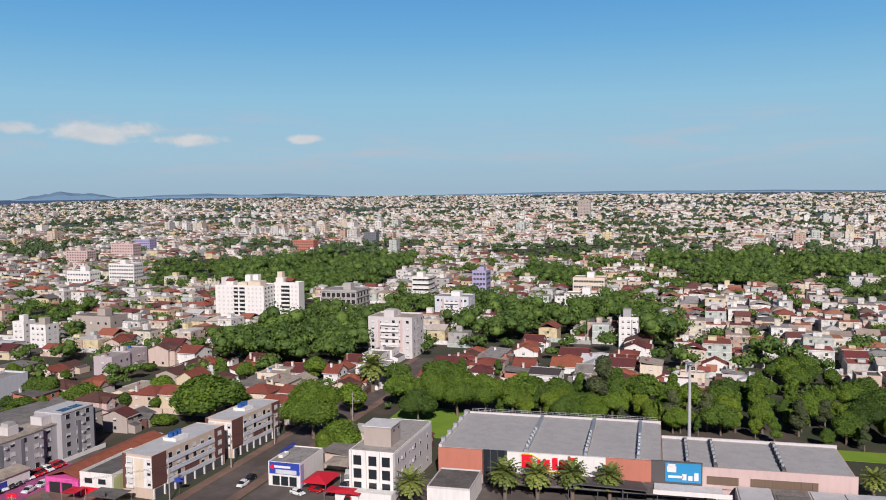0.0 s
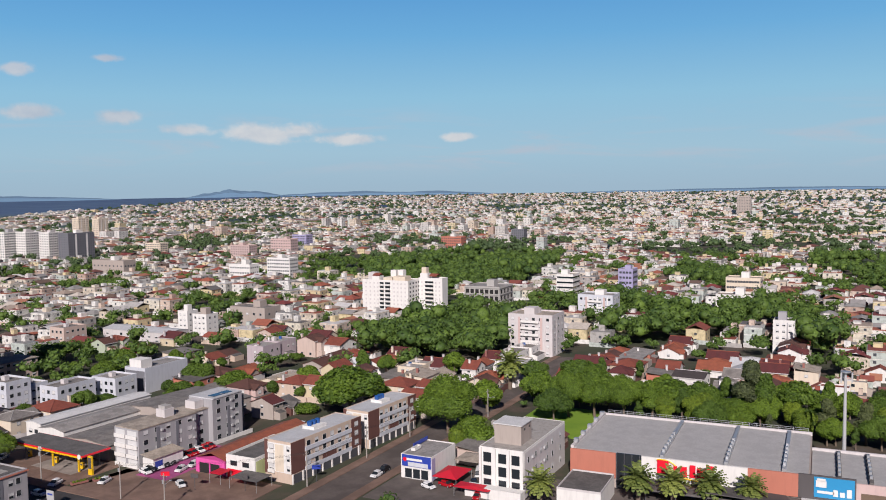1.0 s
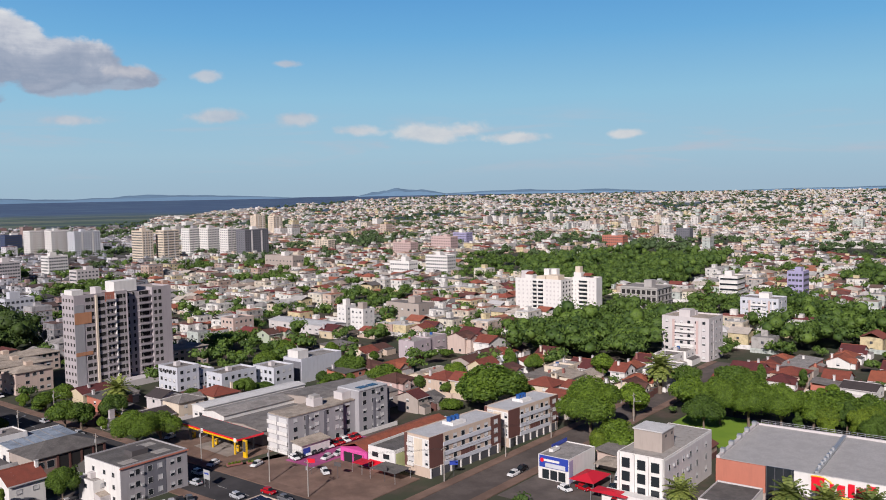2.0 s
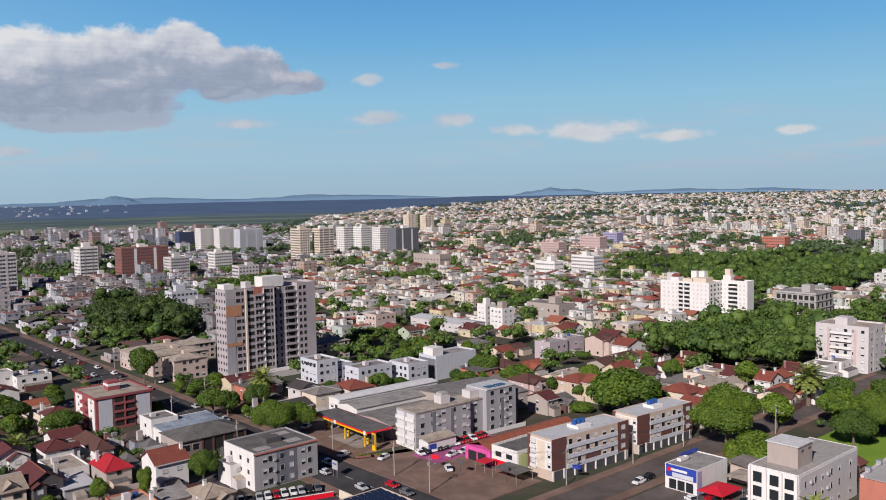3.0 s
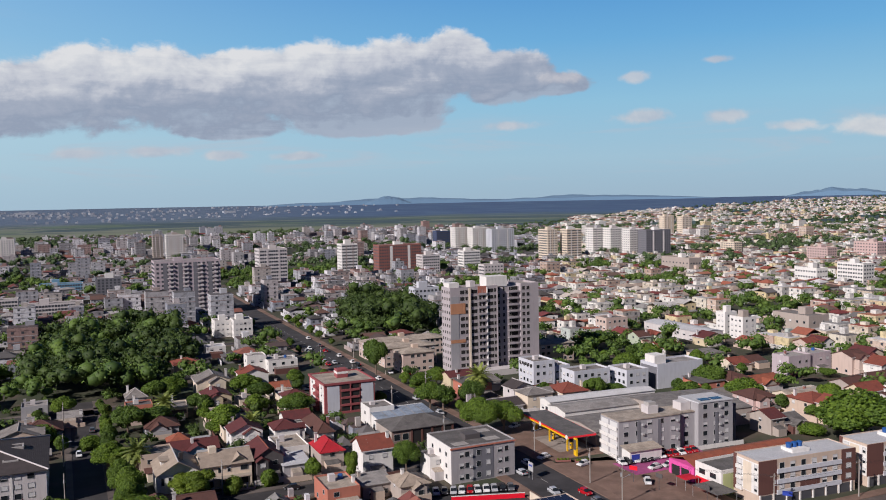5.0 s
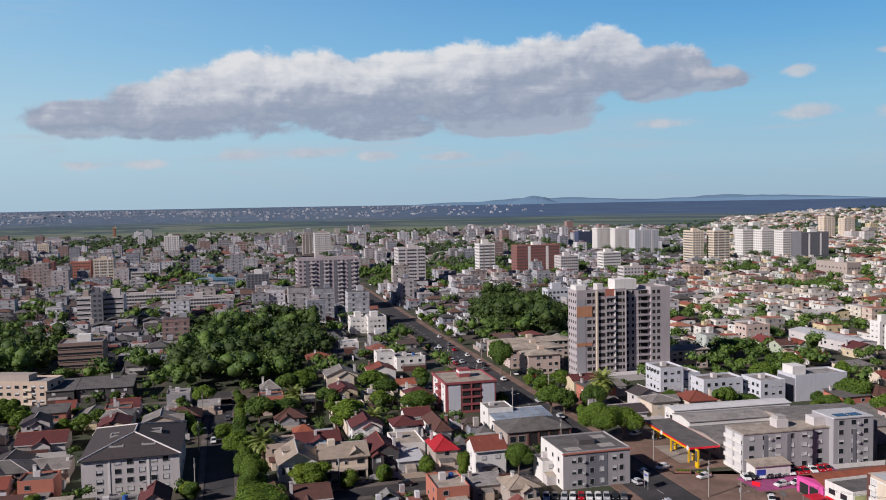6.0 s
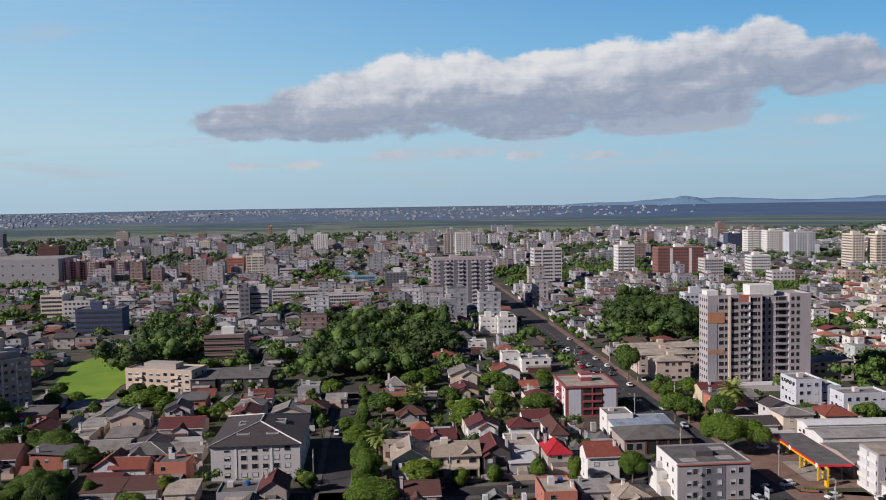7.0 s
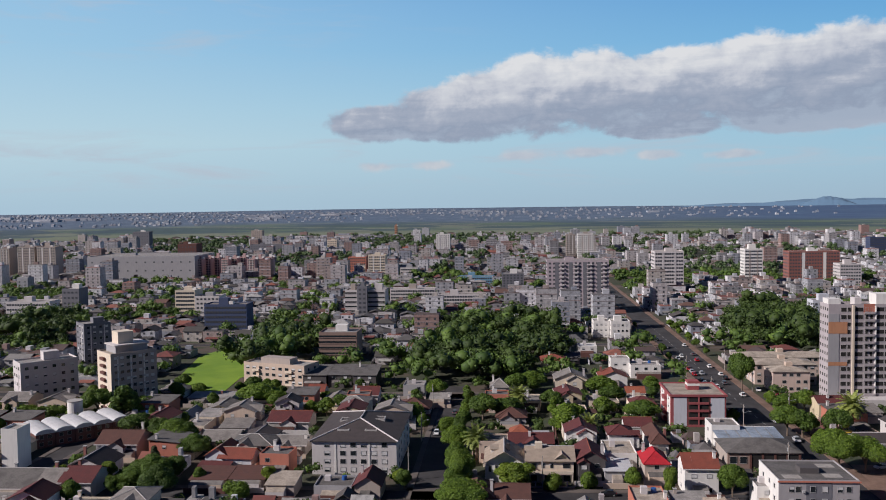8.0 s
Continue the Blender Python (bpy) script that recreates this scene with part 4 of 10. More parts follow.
# long grey flats beside the car yard
def long_flats():
    t = thing("apartment_block", "long grey apartment block with white balconies and flat roof", "apartment block", at(152.0, 193.6, 0, -3))
    runs = ((0, 21, 0.0, 10.8, 9.6), (21.01, 27, 1.2, 10.6, 8.4), (27.01, 39.5, -0.6, 13.4, 9.8))
    for a, b, y, h, d in runs:
        part("wall", Geo().box(a, y, -0.5, b, y + d, h), "grey", t)
        part("roof", Geo().box(a + 0.05, y - 0.2, h + 0.004, b - 0.05, y + d - 0.2, h + 0.3), "s_tan" if a < 25 else "s_pale", t)
        n = max(1, int((b - a) / 3.6))
        for f in range(int(h / 2.65)):
            for i, c in enumerate(spread(b - a, n, 0.5)):
                part("window", window_mesh(1.5, 1.35, RF.choice(["glass", "half", "blind"])), None, t, "", pose(a + c, y, 0.95 + f * 2.65))
                if i % 3 == 1:
                    part("air_conditioner", Geo().box(a + c + 1.2, y - 0.5, 0.9 + f * 2.65, a + c + 2.0, y - 0.02, 1.5 + f * 2.65), "frame", t)
    for c in (6.2, 13.2, 33.0):
        part("stair_strip", Geo().box(c, -0.12 if c < 27 else -0.72, 0.4, c + 1.1, -0.001 if c < 27 else -0.601, 10.2), "slate", t, "darker stair strip")
    for f in range(4):
        for c in (0.3, 5.0):
            part("balcony", Geo().box(-0.5, c, 0.1 + f * 2.65, 0, c + 4.4, 0.28 + f * 2.65), "white", t)
            part("balcony_front", Geo().box(-0.5, c, 0.28 + f * 2.65, -0.38, c + 4.4, 1.2 + f * 2.65), "white", t)
            part("blind", Geo().box(-0.08, c + 0.4, 0.35 + f * 2.65, -0.002, c + 4.0, 2.4 + f * 2.65), "blind", t)
    part("roof_house", Geo().box(12, 3, 11, 15.5, 6.5, 13.4), "lightgrey", t, "grey roof tank house")
    part("roof_tank", Geo().box(12.5, 3.4, 13.4, 15.0, 6.0, 14.3), "concrete", t)
    part("roof_house", Geo().box(23.5, 3, 10.9, 26.9, 7, 13.2), "lightgrey", t)
    for i in range(2):
        part("solar_panel", Geo().box(29 + i * 4.2, 0.6, 13.75, 32.6 + i * 4.2, 3.2, 13.85), "solar", t)
    part("annex", Geo().box(0.5, -5.0, -0.3, 11, -0.8, 3.4), "white", t, "low white annex with a sheet roof")
    part("annex_roof", Geo().shed(0.5, -5.0, 11, -0.8, 3.5, 4.1), "s_tan", t)
    part("garage_door", Geo().box(1.0, -5.06, 0.6, 3.6, -5.0, 2.6), "blue_sign", t)
    part("yard_wall", Geo().box(11.2, -2.4, -0.2, 42, -2.2, 1.3), "white", t, "white yard wall")
    part("dark_side", Geo().box(39.501, 1.0, -0.4, 42.0, 9, 11.6), "slate", t)
    take(150, 182, 195, 205)


long_flats()


# two brown and beige blocks with white bands
def banded_flats(u, v, lu, lv):
    h = 10.6
    t = block("apartment_block", u, v, lu, lv, h, "beige", "s_pale", "beige and brown apartment block with white bands and garages", parapet=0.35, turn=-4)
    part("brown_panel", Geo().box(-0.12, -0.12, 2.7, 5.2, -0.001, h + 0.3), "brown", t, "dark brown clad corner")
    part("brown_panel", Geo().box(lu - 4.4, -0.12, 2.7, lu + 0.12, -0.001, h + 0.3), "brown", t, "dark brown clad corner")
    part("brown_panel", Geo().box(lu * 0.42, -0.08, 2.7, lu * 0.62, -0.001, 5.2), "brown", t)
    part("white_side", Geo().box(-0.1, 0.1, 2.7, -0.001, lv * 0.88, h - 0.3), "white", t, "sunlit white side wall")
    part("brown_panel", Geo().box(-0.12, lv * 0.88, 2.0, -0.001, lv + 0.05, h + 0.3), "brown", t, "dark brown clad edge")
    part("cream_panel", Geo().box(-0.16, lv * 0.28, 2.9, -0.101, lv * 0.6, h - 0.6), "cream", t)
    for f in range(3):
        z = 3.4 + f * 2.6
        for c in spread(lu - 10, 6, 0.0):
            part("window", window_mesh(1.4, 1.35, RF.choice(["glass", "half", "half", "blind"])), None, t, "", pose(5.2 + c, 0, z))
        part("white_band", Geo().box(5.3, -0.3, z - 1.15, lu - 4.5, -0.002, z - 0.1), "paleblue", t, "pale grey balcony band")
        part("window", window_mesh(1.5, 1.35, "blind"), None, t, "", pose(lu - 2.2, -0.13, z))
        part("window", window_mesh(0.9, 1.3, "half"), None, t, "", pose(-0.13, lv * 0.1, z, 0, 0, -90))
        part("window", window_mesh(1.6, 1.3, "blind"), None, t, "", pose(-0.13, lv * 0.74, z, 0, 0, -90))
        part("side_balcony", Geo().box(-0.6, lv * 0.62, z - 1.0, -0.101, lv * 0.86, z - 0.2), "white", t, "white side balcony")
    for i in range(8):
        part("pillar", Geo().box(lu * i / 7.4 - 0.2 + 0.3, -0.3, -0.2, lu * i / 7.4 + 0.5, -0.02, 2.7), "white", t)
        if i < 7:
            part("garage_door", Geo().box(lu * i / 7.4 + 0.6, -0.08, 0, lu * (i + 1) / 7.4 - 0.1, -0.01, 2.4), "dark_frame", t)
    part("tank_plinth", Geo().box(lu * 0.42, lv * 0.3, h + 0.15, lu * 0.6, lv * 0.75, h + 1.0), "white", t)
    m = Matrix.Rotation(radians(-4), 3, "Z")
    for i in range(3):
        q = m @ Vector((lu * (0.45 + 0.055 * i), lv * 0.55, 0))
        water_tank(u + q.x, v + q.y, h + 1.0, 0.75, 1.1)


banded_flats(159.8, 148.1, 29.7, 9.0)
banded_flats(194.0, 146.2, 25.0, 9.0)


# white modern building with tall windows
def white_modern():
    lu, lv, h = 30.0, 11.7, 11.6
    t = block("office_building", 175.0, 90.3, lu, lv, h, "white", "concrete_flat", "white modern building with tall dark windows", "office building", parapet=0.25)
    part("plaster_side", Geo().box(0.6, -0.06, -0.3, lu - 0.02, -0.001, h - 0.4), "lightgrey", t, "rough grey plaster side wall")
    for i, c in enumerate((1.9, 5.4, 9.4)):
        for f in range(3):
            part("window", window_mesh(2.0, 2.3, "black" if i < 1 or f else "glass"), None, t, "", pose(0, c + 0.2, 1.6 + f * 3.3, 0, 0, -90))
    for c in (0.05, 3.6, 7.2, lv - 0.65):
        part("fin", Geo().box(-0.5, c, 0.4, -0.001, c + 0.6, h + 0.1), "white", t, "white vertical fin")
    for f in range(3):
        for c in (3, 8, 11.5, 16, 20, 26):
            part("window", window_mesh(1.0, 1.4, RF.choice(["glass", "half"])), None, t, "", pose(c, -0.07, 1.8 + f * 3.3))
        for c in (5.2, 13.5):
            part("air_conditioner", Geo().box(c, -0.5, 2.2 + f * 3.3, c + 0.9, -0.06, 2.9 + f * 3.3), "frame", t)
    part("stair_house", Geo().box(4.5, 2.4, h + 0.15, 11.5, 9.6, h + 5.0), "taupe", t, "stained plaster stair house on the roof")
    part("stair_roof", Geo().box(4.2, 2.1, h + 5.0, 11.8, 9.9, h + 5.25), "s_white", t)
    for c, b in ((6.2, 2.39), (9.6, 2.39)):
        part("vent", Geo().box(c, b - 0.05, h + 3.5, c + 1.0, b, h + 4.1), "darkwall", t)
    part("low_wing", Geo().box(-3.5, -0.5, -0.3, -0.51, lv + 2.5, 2.6), "white", t)


white_modern()


# the blue and white shop with its red awnings
def blue_shop():
    t = block("shop", 176.8, 116.5, 14.0, 9.0, 6.0, "white", "s_grey", "small white shop with a blue sign band", "shop", parapet=0.4)
    part("sign_band", Geo().box(-0.22, 0.1, 3.3, -0.001, 8.6, 6.3), "blue_sign", t, "blue sign band")
    part("sign_stripe", Geo().box(-0.26, 2.6, 4.9, -0.221, 7.2, 5.5), "white", t)
    part("sign_disc", Geo().tube((-0.3, 7.7, 5.1), (-0.221, 7.7, 5.1), 0.55, 0.55, 16), "red_sign", t)
    part("poster", Geo().box(-0.26, 0.9, 3.4, -0.221, 6.8, 4.5), "paleblue", t, "pale photo banner")
    for c in (1.0, 3.4, 5.8):
        part("shop_window", window_mesh(2.0, 2.4, "glass"), None, t, "", pose(0, c + 1.0, 0.3, 0, 0, -90))
    part("blue_side", Geo().box(0.1, -0.08, 0, 2.0, -0.001, 5.8), "violet", t)
    part("blue_wall", Geo().box(6, 8.4, 6.4, 13.8, 8.6, 7.4), "blue_sign", t)
    part("roof_letters", ring_wall(3.0, 6.4, 6.5, 7.6, 6.4, 7.2), "white", t)


blue_shop()


def awning(name, u, v, w, d, h, rise_by, mat, label):
    t = thing(name, label, "awning", at(u, v), "car park awnings")
    g = Geo()
    n = len(g.v)
    g.solid([(0, 0, h), (w, 0, h), (w, d, h), (0, d, h), (w * 0.35, d / 2, h + rise_by), (w * 0.65, d / 2, h + rise_by)], [(0, 1, 5, 4), (1, 2, 5), (2, 3, 4, 5), (3, 0, 4)])
    part("cloth", g, mat, t)
    for x in (0.2, w - 0.2):
        for y in (0.2, d - 0.2):
            part("post", Geo().tube((x, y, -0.2), (x, y, h), 0.06, 0.06, 6), "steel", t)


awning("awning", 174.0, 108.0, 9.5, 7.0, 2.6, 1.3, "red", "peaked red cloth awning over parked cars")
awning("awning", 170.0, 97.5, 4.5, 9.5, 2.4, 0.5, "red", "low red cloth awning beside a wall")
awning("awning", 186.5, 107.5, 8.0, 7.5, 3.2, 0.5, "s_tan", "weathered tan sheet awning on posts")


# the supermarket
def supermarket():
    t = thing("supermarket", "large low supermarket with grey sheet roof and coloured front", "supermarket", at(197.0, -16.0, 0, 3.0))
    part("wall", Geo().box(0, 0, -0.4, 24, 44, 7.6), "pink", t, "pale pink rear hall")
    part("wall", Geo().box(0, 44.01, -0.4, 35, 100, 8.6), "taupe", t)
    for i, (a, b) in enumerate(((0.4, 15.5), (16.2, 31.0), (31.7, 37.5), (38.2, 43.8))):
        part("roof_sheet", Geo().shed(0.3, a, 23.6, b, 7.75, 7.85, over=0.0), "s_light", t, "pale grey roof sheet")
    for a, b in ((44.4, 49.2), (50.0, 62.0), (63.0, 77.0), (78.0, 99.4)):
        part("roof_sheet", Geo().shed(0.4, a, 34.4, b, 8.75, 8.9, over=0.0), "s_light", t, "grey roof sheet")
    for c in (15.85, 31.35, 37.85, 49.6, 62.5, 77.5):
        part("gutter", Geo().box(0.5, c - 0.45, 7.7 if c < 44 else 8.7, 23 if c < 44 else 34, c + 0.45, 8.6 if c < 44 else 9.6), "s_dark" if c < 40 else "steel", t, "raised roof gutter with vents")
        for k in range(6):
            z = 8.6 if c < 44 else 9.6
            part("vent", Geo().box(3 + k * 3.2, c - 0.3, z, 4.2 + k * 3.2, c + 0.3, z + 0.7), "steel", t)
    part("parapet", Geo().box(-0.05, 99.4, 8.6, 35, 100.2, 9.7), "lightgrey", t)
    for k in range(5):
        part("vent", Geo().box(3 + k * 7, 99.2, 9.7, 4.4 + k * 7, 100.3, 10.6), "steel", t)
    part("parapet", Geo().box(34.4, 44, 8.6, 35.0, 99.3, 9.5), "lightgrey", t)
    part("parapet", Geo().box(23.4, 0, 7.6, 24.0, 43.9, 8.6), "lightgrey", t)
    for k in range(30):
        part("rail_post", Geo().tube((34.7, 45 + k * 1.85, 9.5), (34.7, 45 + k * 1.85, 10.5), 0.05, 0.05, 5), "steel", t)
    for z in (9.95, 10.45):
        part("rail", Geo().tube((34.7, 45, z), (34.7, 98.6, z), 0.045, 0.045, 5), "steel", t)
    # the front, bay by bay
    for name, a, b, mat, z0, z1, lab in (("front_bay", 88.6, 100.2, "salmon", 2.6, 9.0, "orange-red front wall"), ("front_bay", 57.5, 82.2, "white", 3.6, 9.0, "white front wall"),
                                         ("front_bay", 46.5, 57.49, "salmon", 3.6, 9.0, "orange-red front wall"), ("front_bay", 34.5, 46.49, "darkwall", 3.6, 9.2, "black billboard frame"), ("front_bay", -0.1, 34.49, "pink", 3.2, 8.3, "pale pink front wall")):
        part(name, Geo().box(-0.5, a, z0, -0.001, b, z1), mat, t, lab)
    part("glass_front", Geo().box(-0.3, 82.3, 0.0, -0.001, 88.5, 9.1), "glass", t, "dark glass entrance tower")
    for k in range(4):
        part("mullion", Geo().box(-0.42, 82.6 + k * 1.9, 0, -0.301, 82.75 + k * 1.9, 9.15), "dark_frame", t)
    part("billboard", Geo().box(-0.62, 34.8, 4.2, -0.501, 43.2, 8.9), "cyan_sign", t, "blue billboard with pale bars")
    for k, (a, b, z) in enumerate(((40.8, 42.6, 8.0), (40.6, 42.8, 6.6), (35.4, 36.4, 4.8), (36.8, 37.8, 4.8), (38.2, 39.2, 4.8), (39.0, 42.5, 5.2))):
        part("billboard_bar", Geo().box(-0.7, a, z, -0.621, b, z + (0.6 if k in (0, 5) else 1.1 + 0.4 * (k % 3))), "white", t)
    for a, b in ((26.2, 33.5), (8.5, 23.5)):
        part("wood_grille", Geo().box(-0.62, a, 4.2, -0.501, b, 6.2), "wood", t, "brown slatted wooden grille")
        for k in range(int((b - a) / 0.8)):
            part("slat", Geo().box(-0.7, a + 0.15 + k * 0.8, 4.25, -0.621, a + 0.5 + k * 0.8, 6.15), "wood", t)
    # the sign: plain red shapes in a yellow ring
    for k, (y, w, z, h) in enumerate(((75.6, 2.7, 5.4, 3.3), (73.6, 0.8, 5.4, 2.2), (71.3, 1.6, 5.3, 2.3), (69.3, 1.3, 5.3, 2.9), (67.1, 1.8, 5.3, 2.3), (65.0, 1.7, 5.3, 3.2))):
        g = Geo().box(-1.0, y - 0.0, z, -0.52, y + w, z + h)
        part("sign_shape", g, "red_sign", t, "solid red raised sign shape")
    ring = Geo()
    pts = [(77.0 + 3.2 * math.cos(a), 6.9 + 1.9 * math.sin(a)) for a in [math.pi * (0.35 + i / 9) for i in range(10)]] + [(70.0, 4.6), (66.0, 4.3)]
    for (a, b), (c, d) in zip(pts, pts[1:]):
        ring.tube((-0.75, a, b), (-0.75, c, d), 0.2, 0.2, 6)
    part("sign_swoosh", ring, "yellow_sign", t, "yellow swoosh round the sign")
    # the porch along the front
    part("porch_roof", Geo().box(-7.5, 46, 3.0, -0.52, 82, 3.4), "s_dark", t, "dark entrance porch roof")
    part("porch_roof", Geo().solid([(-9.5, 47, 4.4), (-9.5, 66, 4.9), (-0.6, 64, 3.9), (-0.6, 49, 3.5), (-9.5, 47, 4.6), (-9.5, 66, 5.1), (-0.6, 64, 4.1), (-0.6, 49, 3.7)], [(3, 2, 1, 0), (4, 5, 6, 7), (0, 1, 5, 4), (1, 2, 6, 5), (2, 3, 7, 6), (3, 0, 4, 7)]), "darkwall", t, "black curved canopy")
    part("porch_roof", Geo().box(-5.5, 30, 3.2, -0.52, 45.8, 3.6), "s_white", t)
    part("porch_fascia", Geo().box(-5.8, 28, 2.6, -5.51, 46, 3.7), "white", t)
    for k in range(8):
        part("porch_post", Geo().tube((-5.0 if k < 3 else -7.0, 31 + k * 7, -0.2), (-5.0 if k < 3 else -7.0, 31 + k * 7, 3.0), 0.12, 0.12, 8), "dark_frame", t)
    part("porch_post", Geo().tube((-8.8, 53, -0.2), (-8.8, 53, 4.6), 0.16, 0.16, 8), "dark_frame", t)
    part("side_hall", Geo().box(-16, -8, -0.3, -1.2, 27, 4.2), "lightgrey", t, "low side hall")
    for k, (a, b) in enumerate(((-7.6, 3), (3.4, 10.5), (11, 19), (19.4, 26.6))):
        part("side_roof", Geo().box(-16.2, a, 4.25, -1.3, b, 4.45), "s_mid" if k == 2 else "s_pale", t)
    for k in range(12):
        part("sun_louvre", Geo().box(-15.5 + k * 0.8, 11.5, 4.46, -15.1 + k * 0.8, 18.5, 4.7), "s_dark", t)
    part("low_shop", Geo().box(-18.5, 88, -0.3, -4.5, 98.5, 4.6), "white", t, "low white shop with a dark flat roof")
    part("low_shop_roof", Geo().box(-18.3, 88.2, 4.605, -4.7, 98.3, 4.75), "s_dark", t)
    part("low_shop_rim", ring_wall(-18.5, 88, -4.5, 98.5, 4.602, 5.1), "lightgrey", t)
    take(176, -30, 236, 90, 2)


supermarket()
mast = thing("radio_mast", "tall white tubular mobile phone mast", "mast", at(226.5, 22.0))
part("pole", Geo().tube((0, 0, -0.3), (0, 0, 27.0), 0.55, 0.32, 14), "frame", mast)
for k in range(3):
    a = 2.1 * k + 0.4
    part("arm", Geo().tube((0, 0, 25.6), (math.cos(a) * 1.6, math.sin(a) * 1.6, 25.6), 0.06, 0.06, 6), "steel", mast)
    part("antenna", Geo().box(math.cos(a) * 1.6 - 0.2, math.sin(a) * 1.6 - 0.2, 24.4, math.cos(a) * 1.6 + 0.2, math.sin(a) * 1.6 + 0.2, 27.0), "frame", mast)
part("ring", Geo().tube((0, 0, 26.9), (0, 0, 27.15), 1.3, 1.3, 14), "steel", mast)


# the petrol station
def petrol_station():
    t = thing("petrol_station", "petrol station canopy with red and yellow edge", "petrol station", at(142.0, 204.0, 0, -3))
    part("canopy", Geo().box(0, 0, 4.6, 9.0, 31, 5.3), "s_dark", t, "dark grey canopy roof")
    part("yellow_edge", Geo().box(-0.12, 0.0, 4.45, -0.001, 31, 4.95), "yellow_sign", t, "yellow canopy edge")
    part("red_edge", Geo().box(-0.14, -0.1, 4.95, -0.001, 31.1, 5.35), "red_sign", t, "red canopy edge")
    part("red_edge", Geo().box(0, -0.12, 4.75, 9.0, -0.001, 5.3), "red_sign", t)
    part("red_edge", Geo().box(9.001, -0.1, 4.8, 9.12, 31.1, 5.3), "red_sign", t)
    part("emblem", Geo().tube((-0.3, 17.5, 4.95), (-0.15, 17.5, 4.95), 0.7, 0.7, 14), "white", t)
    part("emblem", Geo().tube((-0.3, 0.9, 4.95), (-0.15, 0.9, 4.95), 0.7, 0.7, 14), "white", t)
    for y in (3.0, 14.0, 26.0):
        for x in (1.2, 7.6):
            part("pillar", Geo().box(x - 0.2, y - 0.2, -0.2, x + 0.2, y + 0.2, 4.6), "yellow_sign" if x < 2 and y < 20 else "dark_frame", t)
        pump = part("pump", Geo().box(3.2, y + 1.2, 0.0, 3.9, y + 2.2, 1.9), "yellow_sign", t, "yellow fuel pump")
        part("display", Geo().box(3.15, y + 1.35, 1.1, 3.2, y + 2.05, 1.6), "dark_frame", pump)
    part("price_sign", Geo().box(1.0, -2.6, -0.2, 1.5, -1.0, 5.2), "yellow_sign", t, "yellow price board")
    part("price_panel", Geo().box(0.9, -2.4, 1.8, 0.999, -1.2, 4.8), "darkwall", t)
    part("concrete_pad", Geo().box(-1.5, 3, 0.121, 9.5, 20, 0.15), "pale_paving", t, "pale concrete pad round the pumps")
    part("forecourt", Geo().box(-9, -3, -0.2, 12, 36, 0.12), "paving", t, "worn reddish forecourt")
    take(130, 198, 160, 242)


petrol_station()


def hall(u, v, lu, lv, h, wall, roof, label, turn=0.0, rise_by=1.2, along="x", name="warehouse", group=""):
    t = thing(name, label, "warehouse", at(u, v, 0, turn), group)
    g = Geo().box(0, 0, -0.4, lu, lv, h).gable_walls(0, 0, lu, lv, h, rise_by, along)
    part("wall", g, wall, t)
    part("roof", Geo().gable(0, 0, lu, lv, h, rise_by, along, 0.3), roof, t)
    n = max(2, int(lu / 5))
    windows(t, "v0", lu, lv, spread(lu, n, 0.8), h * 0.45, h, 1, 1.6, 1.2, "gh", 0.1, RF)
    windows(t, "u0", lu, lv, spread(lv, max(2, int(lv / 5)), 0.8), h * 0.45, h, 1, 1.6, 1.2, "gh", 0.2, RF)
    take(u, v, u + lu, v + lv, 1)
    return t


hall(153.5, 207.0, 27, 19, 4.4, "taupe", "s_mid", "low workshop with a weathered grey sheet roof", -3, 0.8)
hall(156.5, 229.0, 36, 11, 5.0, "white", "s_grey", "white-walled workshop with a grey sheet roof", -3, 0.9)
hall(158.0, 241.0, 42, 7, 5.6, "white", "s_white", "long workshop with a bright white sheet roof", -3, 0.5)
hall(182.5, 208.0, 30, 28, 5.6, "taupe", "s_mid", "wide shed with a weathered grey roof", -6, 1.3)


def barrack(u, v, lu, lv, h, label):
    """A plain long building of two or three storeys under a low hipped sheet roof, with even rows of windows."""
    t = thing("school_building", label, "building", at(u, v), "beige buildings beside the tower")
    part("wall", Geo().box(0, 0, -0.4, lu, lv, h), "blush", t)
    part("roof", Geo().hip(0, 0, lu, lv, h, 1.5, 0.5), "s_tan", t, "tan hipped sheet roof")
    part("roof_tank", Geo().box(lu * 0.45, lv * 0.4, h + 0.9, lu * 0.45 + 2.6, lv * 0.4 + 2.4, h + 2.9), "beige", t)
    fl = round(h / 2.8)
    windows(t, "v0", lu, lv, spread(lu, int(lu / 2.6), 0.4), 0.9, h / fl, fl, 1.5, 1.2, "gghg", 0.1, RF)
    windows(t, "u0", lu, lv, spread(lv, int(lv / 4), 0.4), 0.9, h / fl, fl, 1.3, 1.2, "gghb", 0.2, RF)
    take(u, v, u + lu, v + lv, 1)


barrack(141.7, 335.0, 14.5, 11.5, 8.4, "beige three-storey building with a tan hipped roof")
barrack(139.0, 350.0, 25, 13.0, 8.4, "beige three-storey building with a tan hipped roof")
barrack(138.0, 371.0, 40, 12.0, 7.6, "long beige building with a tan hipped roof")
barrack(203.6, 324.9, 18, 12, 8.2, "beige three-storey building beside the unfinished tower")
hall(300.0, 330.0, 14, 46, 5.0, "lightgrey", "s_pale", "long low warehouse with a pale sheet roof", 0, 1.0, "y")
t = flats("apartment_block", 172.1, 276.0, 9.4, 11.6, 11.4, "paleblue", 4, 3, 4, "narrow pale blue-white apartment block with small top windows", "plain")
